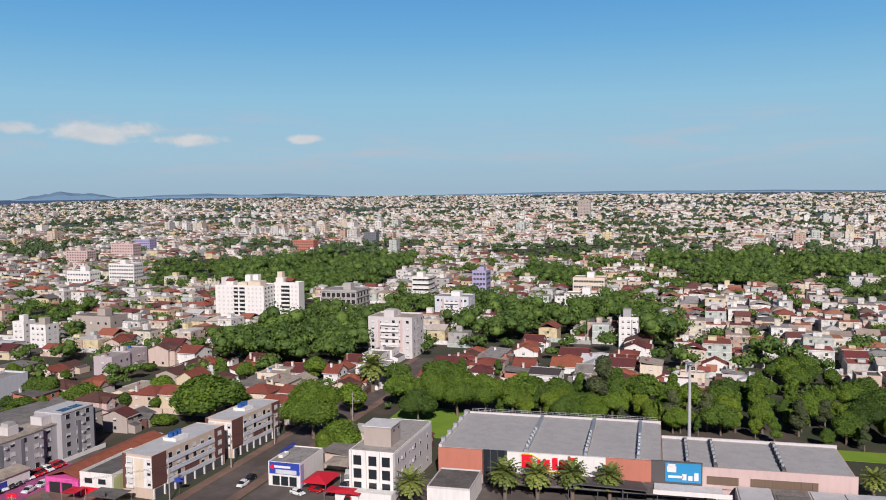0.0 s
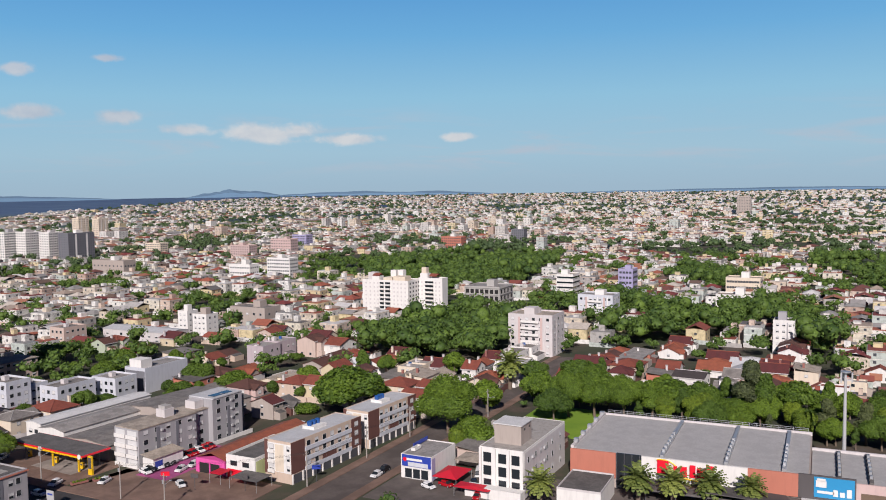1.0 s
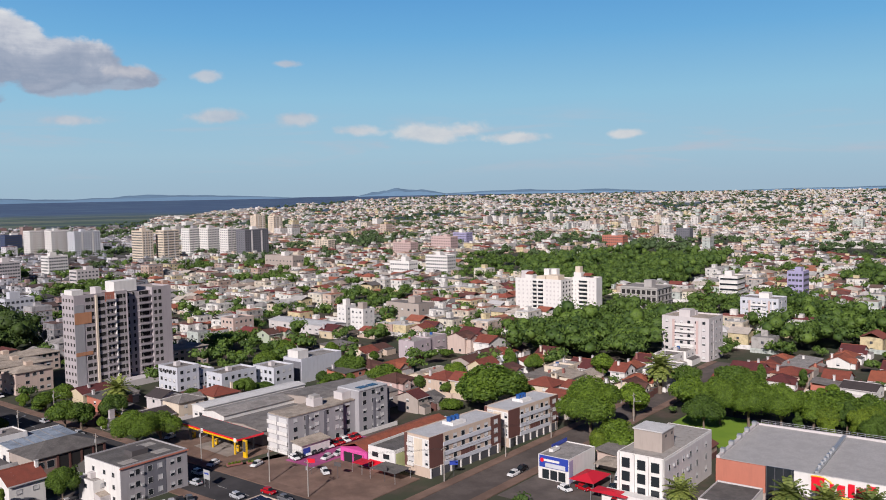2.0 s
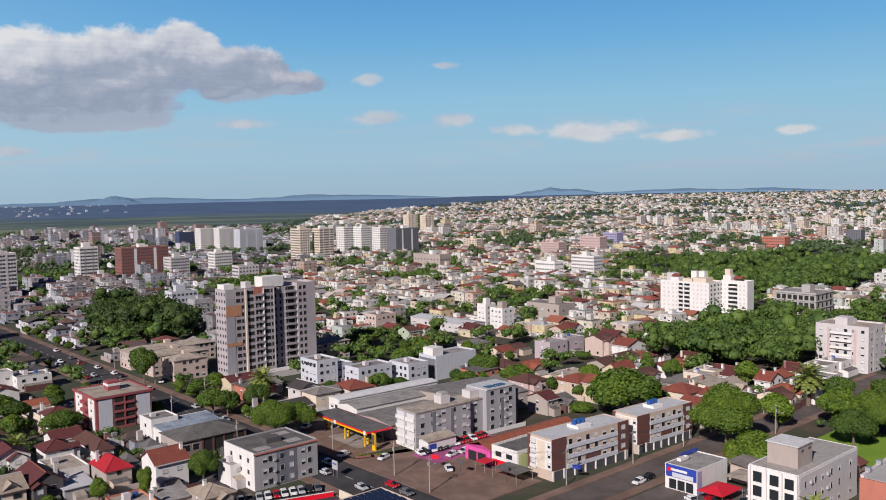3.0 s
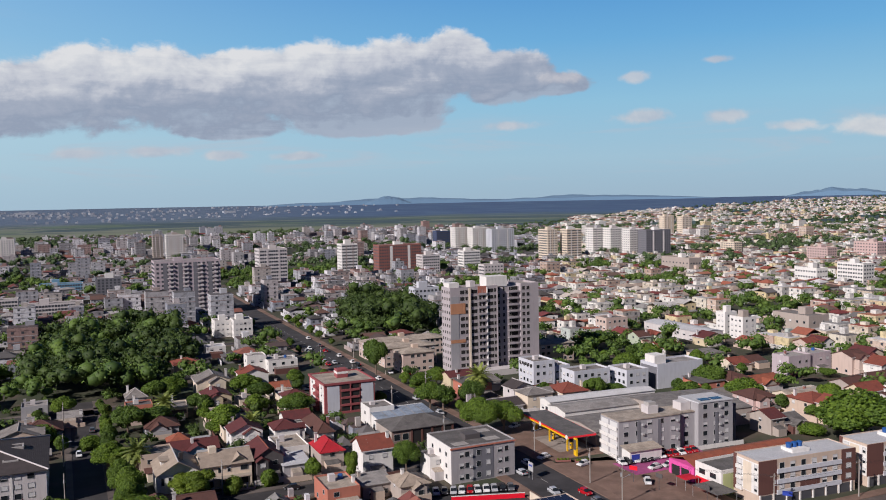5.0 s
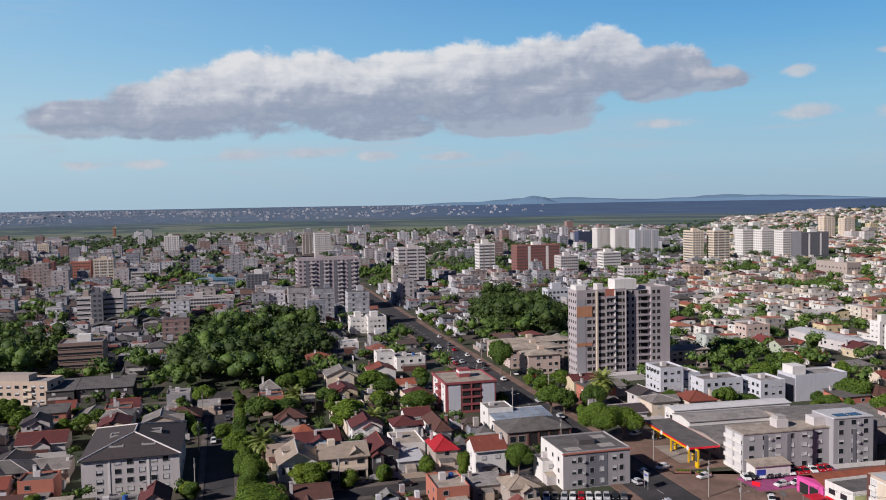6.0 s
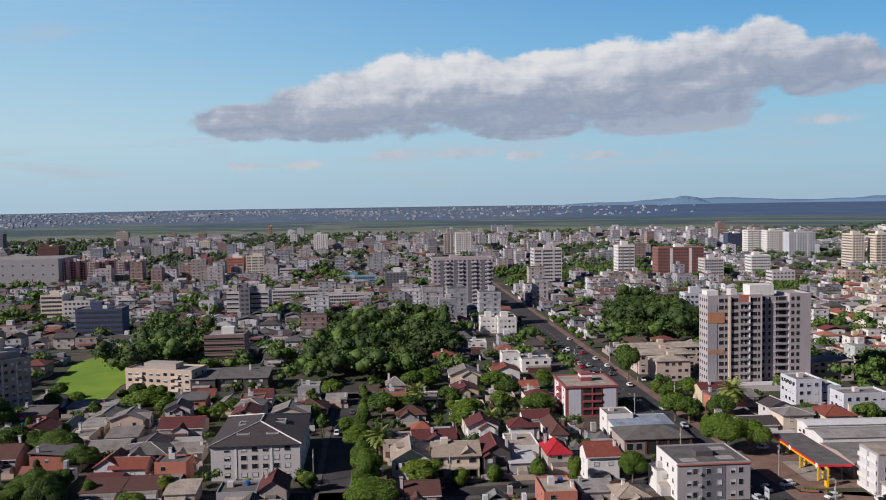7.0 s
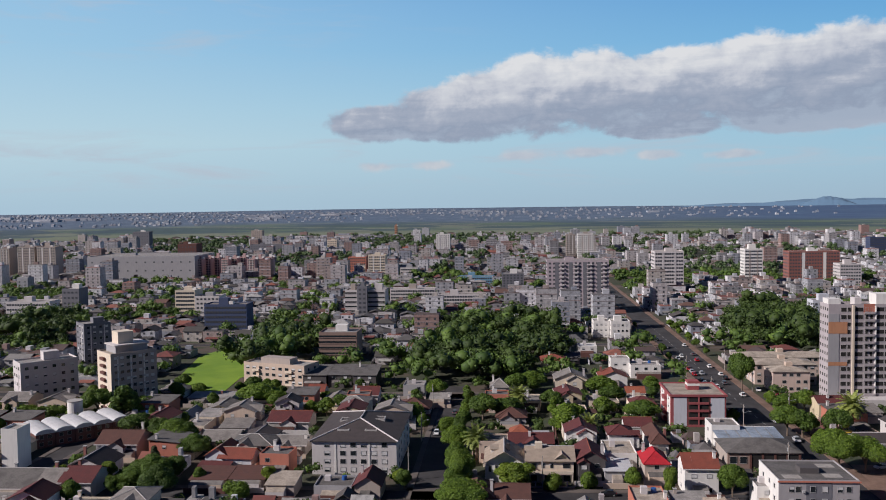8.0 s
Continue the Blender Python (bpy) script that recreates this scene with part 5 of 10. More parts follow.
for q in (1.6, 3.8, 6.0, 8.2, 10.2):
    # flat black panels imitate the shade in the openings
    part("top_opening", Geo().box(-0.05, q - 0.7, 9.9, -0.001, q + 0.7, 11.0), "void", t, "black panel in place of an opening under the roof")
flats("apartment_block", 181.6, 277.0, 7.5, 9.0, 8.6, "paleblue", 3, 3, 3, "pale blue stair wing of the flats", "plain")
flats("apartment_block", 183.0, 264.5, 16, 9, 8.6, "paleblue", 3, 5, 3, "low pale blue apartment block with a stained roof", "plain")
flats("apartment_block", 202.0, 258.0, 10, 12, 8.2, "paleblue", 3, 3, 4, "low pale blue apartment block with a stained roof", "plain")
t = block("office_building", 217.0, 259.0, 22, 10.5, 8.9, "paleblue", "s_grey", "windowless blue-grey commercial building with a white roof box", "office building")
part("white_box", Geo().box(1.0, 3.0, 9.0, 6.5, 9.0, 12.4), "white", t, "white roof box")
part("dark_side", Geo().box(-0.06, 0.2, 0, -0.001, 10.2, 8.5), "slate", t)
flats("apartment_block", 270.3, 369.0, 13.5, 10, 9.2, "blush", 3, 4, 3, "pale pink apartment block with a tan roof", "plain")


# red and white four-storey block
def red_white_flats():
    lu, lv, h = 18.5, 20.0, 10.6
    t = block("apartment_block", 91.5, 281.8, lu, lv, h, "wine", "s_tan", "red and white apartment block with a pale flat roof", parapet=0.5)
    part("roof_edge", ring_wall(-0.4, -0.4, lu + 0.4, lv + 0.4, h - 0.2, h + 0.55, 0.5), "wine", t, "red roof edge")
    part("white_panel", Geo().box(-0.07, 1.0, 0, -0.001, 6.5, h - 0.4), "white", t)
    part("white_panel", Geo().box(-0.07, 12, 0, -0.001, 18.5, h - 0.4), "white", t)
    part("blue_panel", Geo().box(1.0, -0.08, 0.2, 5.4, -0.001, h - 0.5), "paleblue", t, "pale blue blank panel")
    part("blue_panel", Geo().box(13.4, -0.08, 0.2, 18.0, -0.001, h - 0.5), "paleblue", t, "pale blue blank panel")
    part("recess", Geo().box(5.8, -0.06, 0.2, 13.0, -0.001, h - 0.5), "brown", t, "dark red recessed balconies")
    for f in range(4):
        # flat black panel imitates the shade inside each balcony
        part("loggia", Geo().box(6.2, -0.09, 0.75 + f * 2.6, 12.6, -0.061, 2.35 + f * 2.6), "void", t, "black panel in place of a deep shaded balcony")
        part("balcony_front", Geo().box(6.0, -0.45, 0.0 + f * 2.6, 12.8, -0.1, 0.75 + f * 2.6), "wine", t, "red balcony front")
        part("post", Geo().box(9.2, -0.42, 0.75 + f * 2.6, 9.6, -0.1, 2.6 + f * 2.6), "wine", t)
        part("balcony", Geo().box(-1.1, 7.2, f * 2.6 + 0.1, 0, 11.4, f * 2.6 + 1.1), "wine", t)
        for c in (3.6, 15.4):
            part("window", window_mesh(1.1, 1.2, "half"), None, t, "", pose(-0.08, c, 0.9 + f * 2.6, 0, 0, -90))
    part("lift_house", Geo().box(7.5, 9, h + 0.15, 11.5, 13, h + 3.2), "wine", t, "red and white roof tank house")
    part("lift_band", ring_wall(7.4, 8.9, 11.6, 13.1, h + 1.6, h + 2.4), "white", t)


red_white_flats()


# four-storey grey flats with a dark hipped roof
def hipped_flats():
    lu, lv, h = 24.5, 33.0, 9.8
    t = thing("apartment_block", "grey four-storey flats under a dark hipped tile roof", "apartment block", at(-20.5, 227.2))
    part("wall", Geo().box(0, 0, -0.4, lu, lv, h), "lightgrey", t)
    part("roof", Geo().hip(0, 0, lu, lv, h, 3.4, 0.6), "t_dark", t, "dark weathered tile roof with pale ridges")
    for a, b in (((-0.6, -0.6, h - 0.05), (lu / 2, lu / 2 - 0.1, h + 3.5)), ((lu + 0.6, -0.6, h - 0.05), (lu / 2, lu / 2 - 0.1, h + 3.5)), ((lu / 2, 12.2, h + 3.5), (lu / 2, 20.8, h + 3.5)), ((lu + 0.6, lv + 0.6, h - 0.05), (lu / 2, 20.9, h + 3.5)), ((-0.6, lv + 0.6, h - 0.05), (lu / 2, 20.9, h + 3.5))):
        part("ridge", Geo().tube((a[0], a[1], a[2] + 0.15), (b[0], b[1], b[2] + 0.1), 0.22, 0.22, 6), "lightgrey", t, "pale ridge tiles")
    for x, y, z in ((6.4, 5.0, 11.2), (14.6, 5.0, 11.2), (5.4, 14.5, 11.6), (15.4, 15.5, 11.8)):
        part("roof_well", ring_wall(x, y, x + 3.6, y + 3.6, z - 0.6, z + 0.5, 0.35), "concrete", t, "concrete light-well kerb")
        # dark box stands for the shade down the light well
        part("well_shade", Geo().box(x + 0.36, y + 0.36, z - 0.6, x + 3.24, y + 3.24, z + 0.3), "darkwall", t)
    for f in range(4):
        for c in (4.4, 9.0, 12.0, 15.0, 18.0, 21.0):
            part("window", window_mesh(1.5, 1.3, RF.choice(["glass", "blind", "half", "blind"])), None, t, "", pose(c, 0, 0.8 + f * 2.4))
        for c in (6, 12, 20, 27):
            part("window", window_mesh(1.5, 1.3, "glass"), None, t, "", pose(lu, c, 0.8 + f * 2.4, 0, 0, 90))
    for c in (6.6, 16.4):
        part("pipe_strip", Geo().box(c, -0.12, 0, c + 0.5, -0.001, h), "white", t)
    take(-20.5, 227, 4.5, 261)


hipped_flats()


# white vaulted row houses
def row_house(u, v):
    t = thing("row_house", "narrow brick row house with a white barrel-vault roof", "house", at(u, v, 0, 45), "vaulted row houses")
    part("wall", Geo().box(0, 0, -0.4, 6.0, 16, 4.6), "brown", t)
    g = Geo()
    n = 9
    arc = [(3.0 - 3.15 * math.cos(math.pi * i / (n - 1)), 4.6 + 1.5 * math.sin(math.pi * i / (n - 1))) for i in range(n)]
    p = [(x, y, z) for y in (-0.5, 16.4) for x, z in arc]
    g.solid(p, [(i, i + 1, n + i + 1, n + i) for i in range(n - 1)] + [tuple(range(n)), tuple(range(2 * n - 1, n - 1, -1))])
    part("vault", g, "s_pale", t, "white barrel-vault roof")
    for f in range(2):
        for c in (1.7, 4.3):
            part("window", window_mesh(1.2, 1.1, "glass"), None, t, "", pose(c, 0, 0.8 + f * 2.2))
    take(u - 9, v, u + 4, v + 14, 0.3)


for k in range(5):
    row_house(-115.8 + k * 4.35, 249.4 + k * 4.35)
t = thing("water_tower", "white round water tank behind the row houses", "water tank", at(-119.5, 282.0))
part("tank", Geo().tube((0, 0, -0.3), (0, 0, 8.2), 2.6, 2.6, 20), "white", t)
part("cap", Geo().tube((0, 0, 8.2), (0, 0, 8.5), 2.75, 2.75, 20), "concrete", t)
t = block("apartment_block", -113.5, 227.0, 5, 7, 12, "white", "concrete_flat", "white stair tower beside the row houses", "building")
t = block("apartment_block", -79.5, 353.0, 31.0, 12.0, 8.4, "beige", "concrete_flat", "cream three-storey flats beside the sports field", turn=-19)
for f in range(3):
    for c in spread(31, 9, 0.5):
        part("window", window_mesh(1.7, 1.2, RF.choice(["glass", "half", "glass"])), None, t, "", pose(c, 0, 0.9 + f * 2.75))
    for c in (3.5, 8.5):
        part("window", window_mesh(1.3, 1.2, "glass"), None, t, "", pose(31, c, 0.9 + f * 2.75, 0, 0, 90))
    for c in (6.6, 23.4):
        part("balcony", Geo().box(c - 1.7, -0.9, 0.1 + f * 2.75, c + 1.7, -0.001, 0.95 + f * 2.75), "cream", t)
part("roof_house", Geo().box(7, 3, 8.55, 22, 9, 11.0), "taupe", t)

# ---- blocks of flats and towers, by distance ----
flats("apartment_block", 342.1, 143.1, 16.0, 21.1, 17.9, "lightgrey", 6, 3, 6, "pale apartment block with white curved balconies and brick panels", "balconies")
flats("apartment_block", 389.3, 47.5, 9.0, 9.0, 14.3, "white", 5, 2, 3, "narrow white building beside trees")
flats("apartment_block", -56.3, 400.2, 18.8, 16.0, 14.0, "umber", 5, 5, 3, "brown apartment block with dark window bands", "bands")
flats("apartment_block", 324.2, 327.2, 9.0, 9.5, 10.7, "white", 4, 2, 3, "white and brick block with a blank side")
flats("apartment_block", 430.8, 141.1, 14.0, 19.3, 16.4, "paleblue", 5, 3, 7, "pale grey-blue apartment block with balconies", "balconies")
flats("apartment_block", 327.6, 343.6, 8.0, 6.8, 11.2, "white", 4, 2, 2, "white and brick block with a blank side")
flats("warehouse", 354.9, 313.6, 14.0, 24.2, 10.7, "taupe", 2, 2, 5, "plain beige commercial building")
flats("apartment_block", 94.2, 468.2, 10.4, 11.0, 9.4, "white", 3, 4, 3, "small white apartment block beside the avenue")
white_twin()
flats("apartment_block", 85.1, 475.0, 8.9, 11.0, 8.8, "white", 3, 3, 3, "small white apartment block beside the avenue")
flats("apartment_block", 506.1, 80.1, 14.0, 20.4, 10.2, "white", 3, 3, 6, "low white block with a pink parapet", far=True)
flats("unfinished_building", 476.0, 226.2, 22.0, 24.3, 12.5, "concrete", 3, 4, 7, "unfinished concrete frame building among trees", "bare", far=True)
flats("apartment_block", -147.0, 492.1, 26.2, 14.0, 17.2, "navy", 6, 7, 3, "dark blue and white apartment block", far=True)
flats("apartment_block", 215.6, 502.3, 17.0, 10.0, 16.6, "paleblue", 5, 3, 3, "pale blue-white apartment block", far=True)
flats("apartment_block", 516.1, 152.5, 12.0, 9.3, 22.5, "violet", 7, 3, 4, "violet and white apartment block with a roof tower", far=True)
flats("apartment_block", 526.8, 195.1, 14.0, 11.6, 16.7, "white", 5, 4, 5, "white apartment block with dark window bands", "bands", far=True)
flats("apartment_block", 558.9, 81.8, 14.0, 21.2, 14.9, "cream", 4, 3, 6, "stepped white building above the trees", far=True)
flats("apartment_block", -64.7, 557.7, 6.9, 17.0, 21.1, "slate", 7, 1, 1, "slate-grey stair core of a twin office block", far=True)
flats("apartment_block", -59.4, 560.4, 13.5, 16.0, 18.5, "lightgrey", 6, 4, 2, "white banded half of a twin office block", "bands", far=True)
flats("apartment_block", -73.4, 560.8, 8.2, 16.0, 18.5, "lightgrey", 6, 3, 2, "white banded half of a twin office block", "bands", far=True)
flats("apartment_block", 64.0, 575.8, 41.9, 20.0, 36.2, "mauve", 13, 14, 4, "wide grey tower with dark balcony stripes", "stripes", far=True)
flats("apartment_block", -14.0, 611.1, 35.3, 12.0, 9.6, "lightgrey", 4, 9, 2, "long pale apartment block", far=True)
flats("apartment_block", -186.1, 582.0, 17.8, 14.0, 12.6, "lightgrey", 4, 6, 3, "pale apartment block with balconies", far=True)
flats("apartment_block", -200.8, 582.5, 14.5, 16.0, 16.7, "cream", 6, 4, 3, "plain beige apartment block", far=True)
flats("apartment_block", -54.6, 648.2, 35.4, 12.0, 10.2, "lightgrey", 4, 9, 2, "long pale apartment block", far=True)
flats("apartment_block", -322.4, 574.1, 32.8, 14.0, 10.2, "lightgrey", 3, 8, 2, "low white office wing", far=True)
flats("apartment_block", -296.8, 604.9, 13.2, 14.0, 16.2, "slate", 4, 4, 2, "slate-grey flat-roofed office block", far=True)
flats("apartment_block", 32.5, 696.0, 18.2, 16.0, 17.4, "slate", 8, 3, 2, "dark slate office tower", far=True)
flats("apartment_block", 156.8, 693.4, 23.3, 18.0, 34.8, "lightgrey", 12, 6, 3, "white and grey tower with many small windows", far=True)
flats("apartment_block", 566.8, 457.6, 12.0, 24.0, 17.8, "white", 6, 2, 5, "white slab of flats with a dark stair strip", far=True)
flats("office_building", 550.5, 486.9, 12.0, 22.1, 13.0, "white", 3, 2, 4, "white windowless building with a grey roof edge", far=True)
flats("apartment_block", 239.4, 733.5, 15.1, 14.0, 33.8, "white", 12, 4, 2, "slim white tower with grey stripes", far=True)
flats("apartment_block", 357.6, 683.7, 20.0, 12.0, 12.6, "lightgrey", 4, 6, 3, "long pale grey apartment block", far=True)
flats("apartment_block", -8.7, 780.0, 34.1, 12.0, 7.9, "blue", 3, 8, 2, "blue and white low office block", far=True)
flats("office_building", 530.7, 612.6, 14.0, 39.4, 14.5, "taupe", 2, 2, 4, "long low beige hall", far=True)
flats("apartment_block", 323.1, 745.4, 18.0, 16.0, 19.4, "lightgrey", 7, 4, 3, "pale grey apartment block with balconies", far=True)
flats("apartment_block", 288.0, 770.1, 44.1, 16.0, 29.2, "brickred", 10, 9, 3, "tall red brick apartment slab", far=True)
flats("apartment_block", 376.7, 766.7, 18.5, 14.0, 20.0, "white", 7, 4, 3, "plain white apartment block", far=True)
flats("apartment_block", -70.4, 842.3, 18.3, 12.0, 12.0, "lightgrey", 4, 5, 2, "pale low apartment block", far=True)
flats("apartment_block", -103.0, 844.9, 17.3, 16.0, 24.7, "cream", 9, 4, 2, "tall beige tower of flats", far=True)
flats("apartment_block", -127.2, 866.1, 18.4, 14.0, 21.8, "salmon", 8, 4, 2, "pink and white tower", far=True)
flats("apartment_block", -227.2, 842.0, 7.4, 12.0, 22.0, "rose", 9, 2, 2, "pink and white tower in a cluster", far=True)
flats("apartment_block", -221.7, 854.2, 7.4, 12.0, 22.3, "rose", 9, 2, 2, "pink and white tower in a cluster", far=True)
flats("apartment_block", -255.4, 844.1, 7.4, 12.0, 22.1, "rose", 9, 2, 2, "pink and white tower in a cluster", far=True)
flats("apartment_block", -250.2, 856.4, 7.5, 12.0, 22.4, "rose", 9, 2, 2, "pink and white tower in a cluster", far=True)
flats("apartment_block", -216.0, 866.7, 7.5, 12.0, 22.6, "rose", 9, 2, 2, "pink and white tower in a cluster", far=True)
flats("apartment_block", -159.9, 882.1, 15.8, 14.0, 21.1, "brickred", 8, 4, 2, "brick-red and white tower", far=True)
flats("apartment_block", -283.8, 846.3, 7.5, 12.0, 22.2, "rose", 9, 2, 2, "pink and white tower in a cluster", far=True)
flats("apartment_block", -244.9, 869.0, 7.6, 12.0, 22.7, "rose", 9, 2, 2, "pink and white tower in a cluster", far=True)
flats("apartment_block", -279.0, 858.7, 7.6, 12.0, 22.5, "rose", 9, 2, 2, "pink and white tower in a cluster", far=True)
flats("apartment_block", -274.0, 871.4, 7.6, 12.0, 22.8, "rose", 9, 2, 2, "pink and white tower in a cluster", far=True)
flats("shopping_mall", -393.0, 835.8, 113.1, 60.0, 26.2, "grey", 3, 6, 2, "huge grey windowless shopping mall", far=True)
flats("apartment_block", 503.7, 815.6, 12.8, 20.0, 36.1, "cream", 13, 4, 5, "tall cream tower in strong sun", far=True)
flats("apartment_block", 523.9, 807.6, 19.2, 14.0, 35.9, "cream", 13, 5, 3, "tall cream tower in strong sun", far=True)
flats("apartment_block", 741.7, 646.9, 14.0, 27.2, 13.7, "pink", 5, 2, 4, "far pink and white apartment block", far=True)
flats("apartment_block", 778.6, 617.0, 14.0, 28.8, 19.1, "pink", 6, 2, 4, "far pink and cream apartment block", far=True)
flats("apartment_block", 625.6, 798.9, 34.9, 16.0, 31.6, "slate", 12, 6, 2, "tall blue-grey tower at the end of a row", far=True)
flats("apartment_block", 619.3, 821.8, 19.0, 16.0, 32.7, "white", 12, 4, 2, "tall white tower in a row", far=True)
flats("apartment_block", 920.5, 468.2, 14.0, 26.9, 15.8, "salmon", 5, 2, 5, "far brick-red apartment block", far=True)
flats("apartment_block", -480.1, 894.9, 21.3, 16.0, 34.3, "taupe", 12, 4, 2, "tall beige tower of flats", far=True)
flats("apartment_block", 610.7, 848.2, 19.8, 16.0, 33.2, "white", 12, 4, 2, "tall white tower in a row", far=True)
flats("apartment_block", 597.6, 865.7, 17.1, 16.0, 33.4, "white", 12, 4, 2, "tall white tower in a row", far=True)
flats("apartment_block", -503.3, 896.8, 19.5, 16.0, 34.5, "taupe", 12, 4, 2, "tall beige tower of flats", far=True)
flats("apartment_block", 729.6, 769.7, 12.0, 23.7, 14.8, "cream", 6, 2, 4, "far cream apartment block", far=True)
flats("office_building", -351.6, 974.2, 22.6, 20.0, 32.2, "brown", 6, 3, 2, "dark brown office block far off", far=True)
flats("apartment_block", -523.9, 898.4, 9.8, 16.0, 32.7, "taupe", 11, 3, 2, "tall beige tower of flats", far=True)
flats("apartment_block", 872.2, 663.5, 14.0, 21.3, 18.3, "violet", 6, 2, 4, "far pale violet apartment block", far=True)
flats("apartment_block", 530.8, 1003.2, 33.7, 16.0, 30.4, "paleblue", 11, 5, 2, "tall blue-grey far tower", far=True)
flats("apartment_block", 1050.1, 438.1, 12.0, 18.0, 19.0, "slate", 8, 2, 3, "far dark grey tower", far=True)
flats("apartment_block", 513.8, 1026.1, 23.3, 16.0, 32.1, "white", 11, 4, 2, "tall white far tower", far=True)
flats("apartment_block", 498.0, 1047.3, 22.2, 16.0, 32.3, "white", 11, 4, 2, "tall white far tower", far=True)
flats("apartment_block", 133.1, 1152.0, 21.2, 14.0, 32.1, "white", 11, 4, 2, "far white tower of flats", far=True)
flats("apartment_block", 121.5, 1202.0, 12.7, 14.0, 29.5, "taupe", 10, 3, 2, "far brown tower of flats", far=True)
flats("office_building", 507.6, 1132.7, 22.0, 14.0, 24.7, "navy", 8, 5, 2, "dark blue glass office tower", far=True)
flats("apartment_block", -70.2, 1298.8, 20.9, 14.0, 27.9, "white", 9, 3, 2, "bright white tower of flats", far=True)
flats("office_building", -363.7, 1300.8, 52.2, 16.0, 15.1, "slate", 4, 6, 2, "far dark office slab", far=True)
flats("apartment_block", -256.7, 1358.9, 19.5, 14.0, 18.4, "cream", 6, 3, 2, "far cream block of flats", far=True)
flats("apartment_block", 927.0, 1098.7, 18.8, 14.0, 35.1, "cream", 11, 3, 2, "far cream tower among houses", far=True)
flats("apartment_block", 911.3, 1124.6, 19.9, 14.0, 36.3, "cream", 11, 3, 2, "far cream tower among houses", far=True)
flats("office_building", -646.2, 1510.9, 30.9, 16.0, 31.1, "slate", 6, 3, 2, "grey office tower block far off", far=True)
flats("apartment_block", -463.9, 1639.6, 22.7, 14.0, 26.7, "taupe", 7, 3, 2, "far beige tower of flats", far=True)
flats("apartment_block", -211.8, 1892.2, 5.0, 14.0, 25.4, "orange", 6, 3, 2, "far orange tower of flats", far=True)
flats("apartment_block", 2084.0, 284.3, 24.0, 30.3, 42.7, "taupe", 12, 2, 4, "far brown slab tower on the rise", far=True)
t = flats("apartment_block", -113.0, 297.5, 17.8, 14.0, 21.6, "taupe", 8, 7, 3, "tall beige and grey apartment block with a stepped roof house", turn=46)
# sun side of the taupe block: warm sunlight put in as cream paint
part("cream_side", Geo().box(-0.08, 0.1, -0.2, -0.001, 13.9, 22.2), "cream", t, "side wall painted cream as if in warm sun")
part("terrace_house", Geo().box(3.0, 3.0, 21.8, 15.5, 12.5, 24.6), "grey", t, "grey roof-terrace storey")
part("terrace_roof", Geo().box(2.4, 2.2, 24.6, 16.2, 13.0, 25.0), "lightgrey", t, "pale projecting terrace roof")
part("tank_house", Geo().box(5.0, 5.5, 25.0, 11.0, 11.5, 29.6), "cream", t, "tall cream water-tank house")
for f in range(8):
    for c in (2.2, 7.2, 12.4):
        part("cooling_unit", Geo().box(c, -0.5, 1.5 + f * 2.7, c + 0.8, -0.05, 2.1 + f * 2.7), "frame", t)
    part("side_balcony", Geo().box(-1.1, 5.0, 0.5 + f * 2.7, -0.081, 9.0, 1.5 + f * 2.7), "brown", t, "brown side balcony")
flats("apartment_block", -153.6, 305.8, 21.5, 12.0, 16.4, "lightgrey", 5, 6, 3, "pale grey five-storey apartment block with a stair tower", turn=43)
flats("apartment_block", -172.0, 392.9, 13.0, 13.0, 19.5, "slate", 7, 4, 3, "narrow dark slate tower with white window strips", turn=43)

# ---- trees ----
def leaf_cloud(rng, lobes, n, size, flat=0.55):
    """Many small leaf clumps on the outside of a crown made of lobes: lists of vertices and faces."""
    c = np.array([l[:3] for l in lobes])
    r = np.array([l[3:6] for l in lobes])
    area = (r[:, 0] * r[:, 1]) ** 1.0
    k = rng.choice(len(lobes), size=int(n * 1.6), p=area / area.sum())
    d = rng.normal(size=(len(k), 3))
    d[:, 2] = np.abs(d[:, 2]) * 0.9 - 0.6 * rng.random(len(k))
    d /= np.linalg.norm(d, axis=1)[:, None]
    p = c[k] + d * r[k] * (0.86 + 0.24 * rng.random(len(k)))[:, None]
    inside = np.zeros(len(k), bool)
    for i in range(len(lobes)):
        q = (p - c[i]) / r[i]
        inside |= (k != i) & ((q * q).sum(1) < 0.66)
    p, d = p[~inside][:n], d[~inside][:n]
    m = len(p)
    nrm = d + rng.normal(size=(m, 3)) * flat
    nrm /= np.linalg.norm(nrm, axis=1)[:, None]
    a = np.cross(nrm, rng.normal(size=(m, 3)))
    a /= np.linalg.norm(a, axis=1)[:, None]
    b = np.cross(nrm, a)
    s = size * (0.6 + 0.8 * rng.random(m))[:, None]
    verts = np.stack([p - a * s, p - b * s * 0.75 + nrm * s * 0.2, p + a * s, p + b * s * 0.75 + nrm * s * 0.2], 1).reshape(-1, 3)
    faces = np.arange(m * 4).reshape(-1, 4)
    return verts, faces


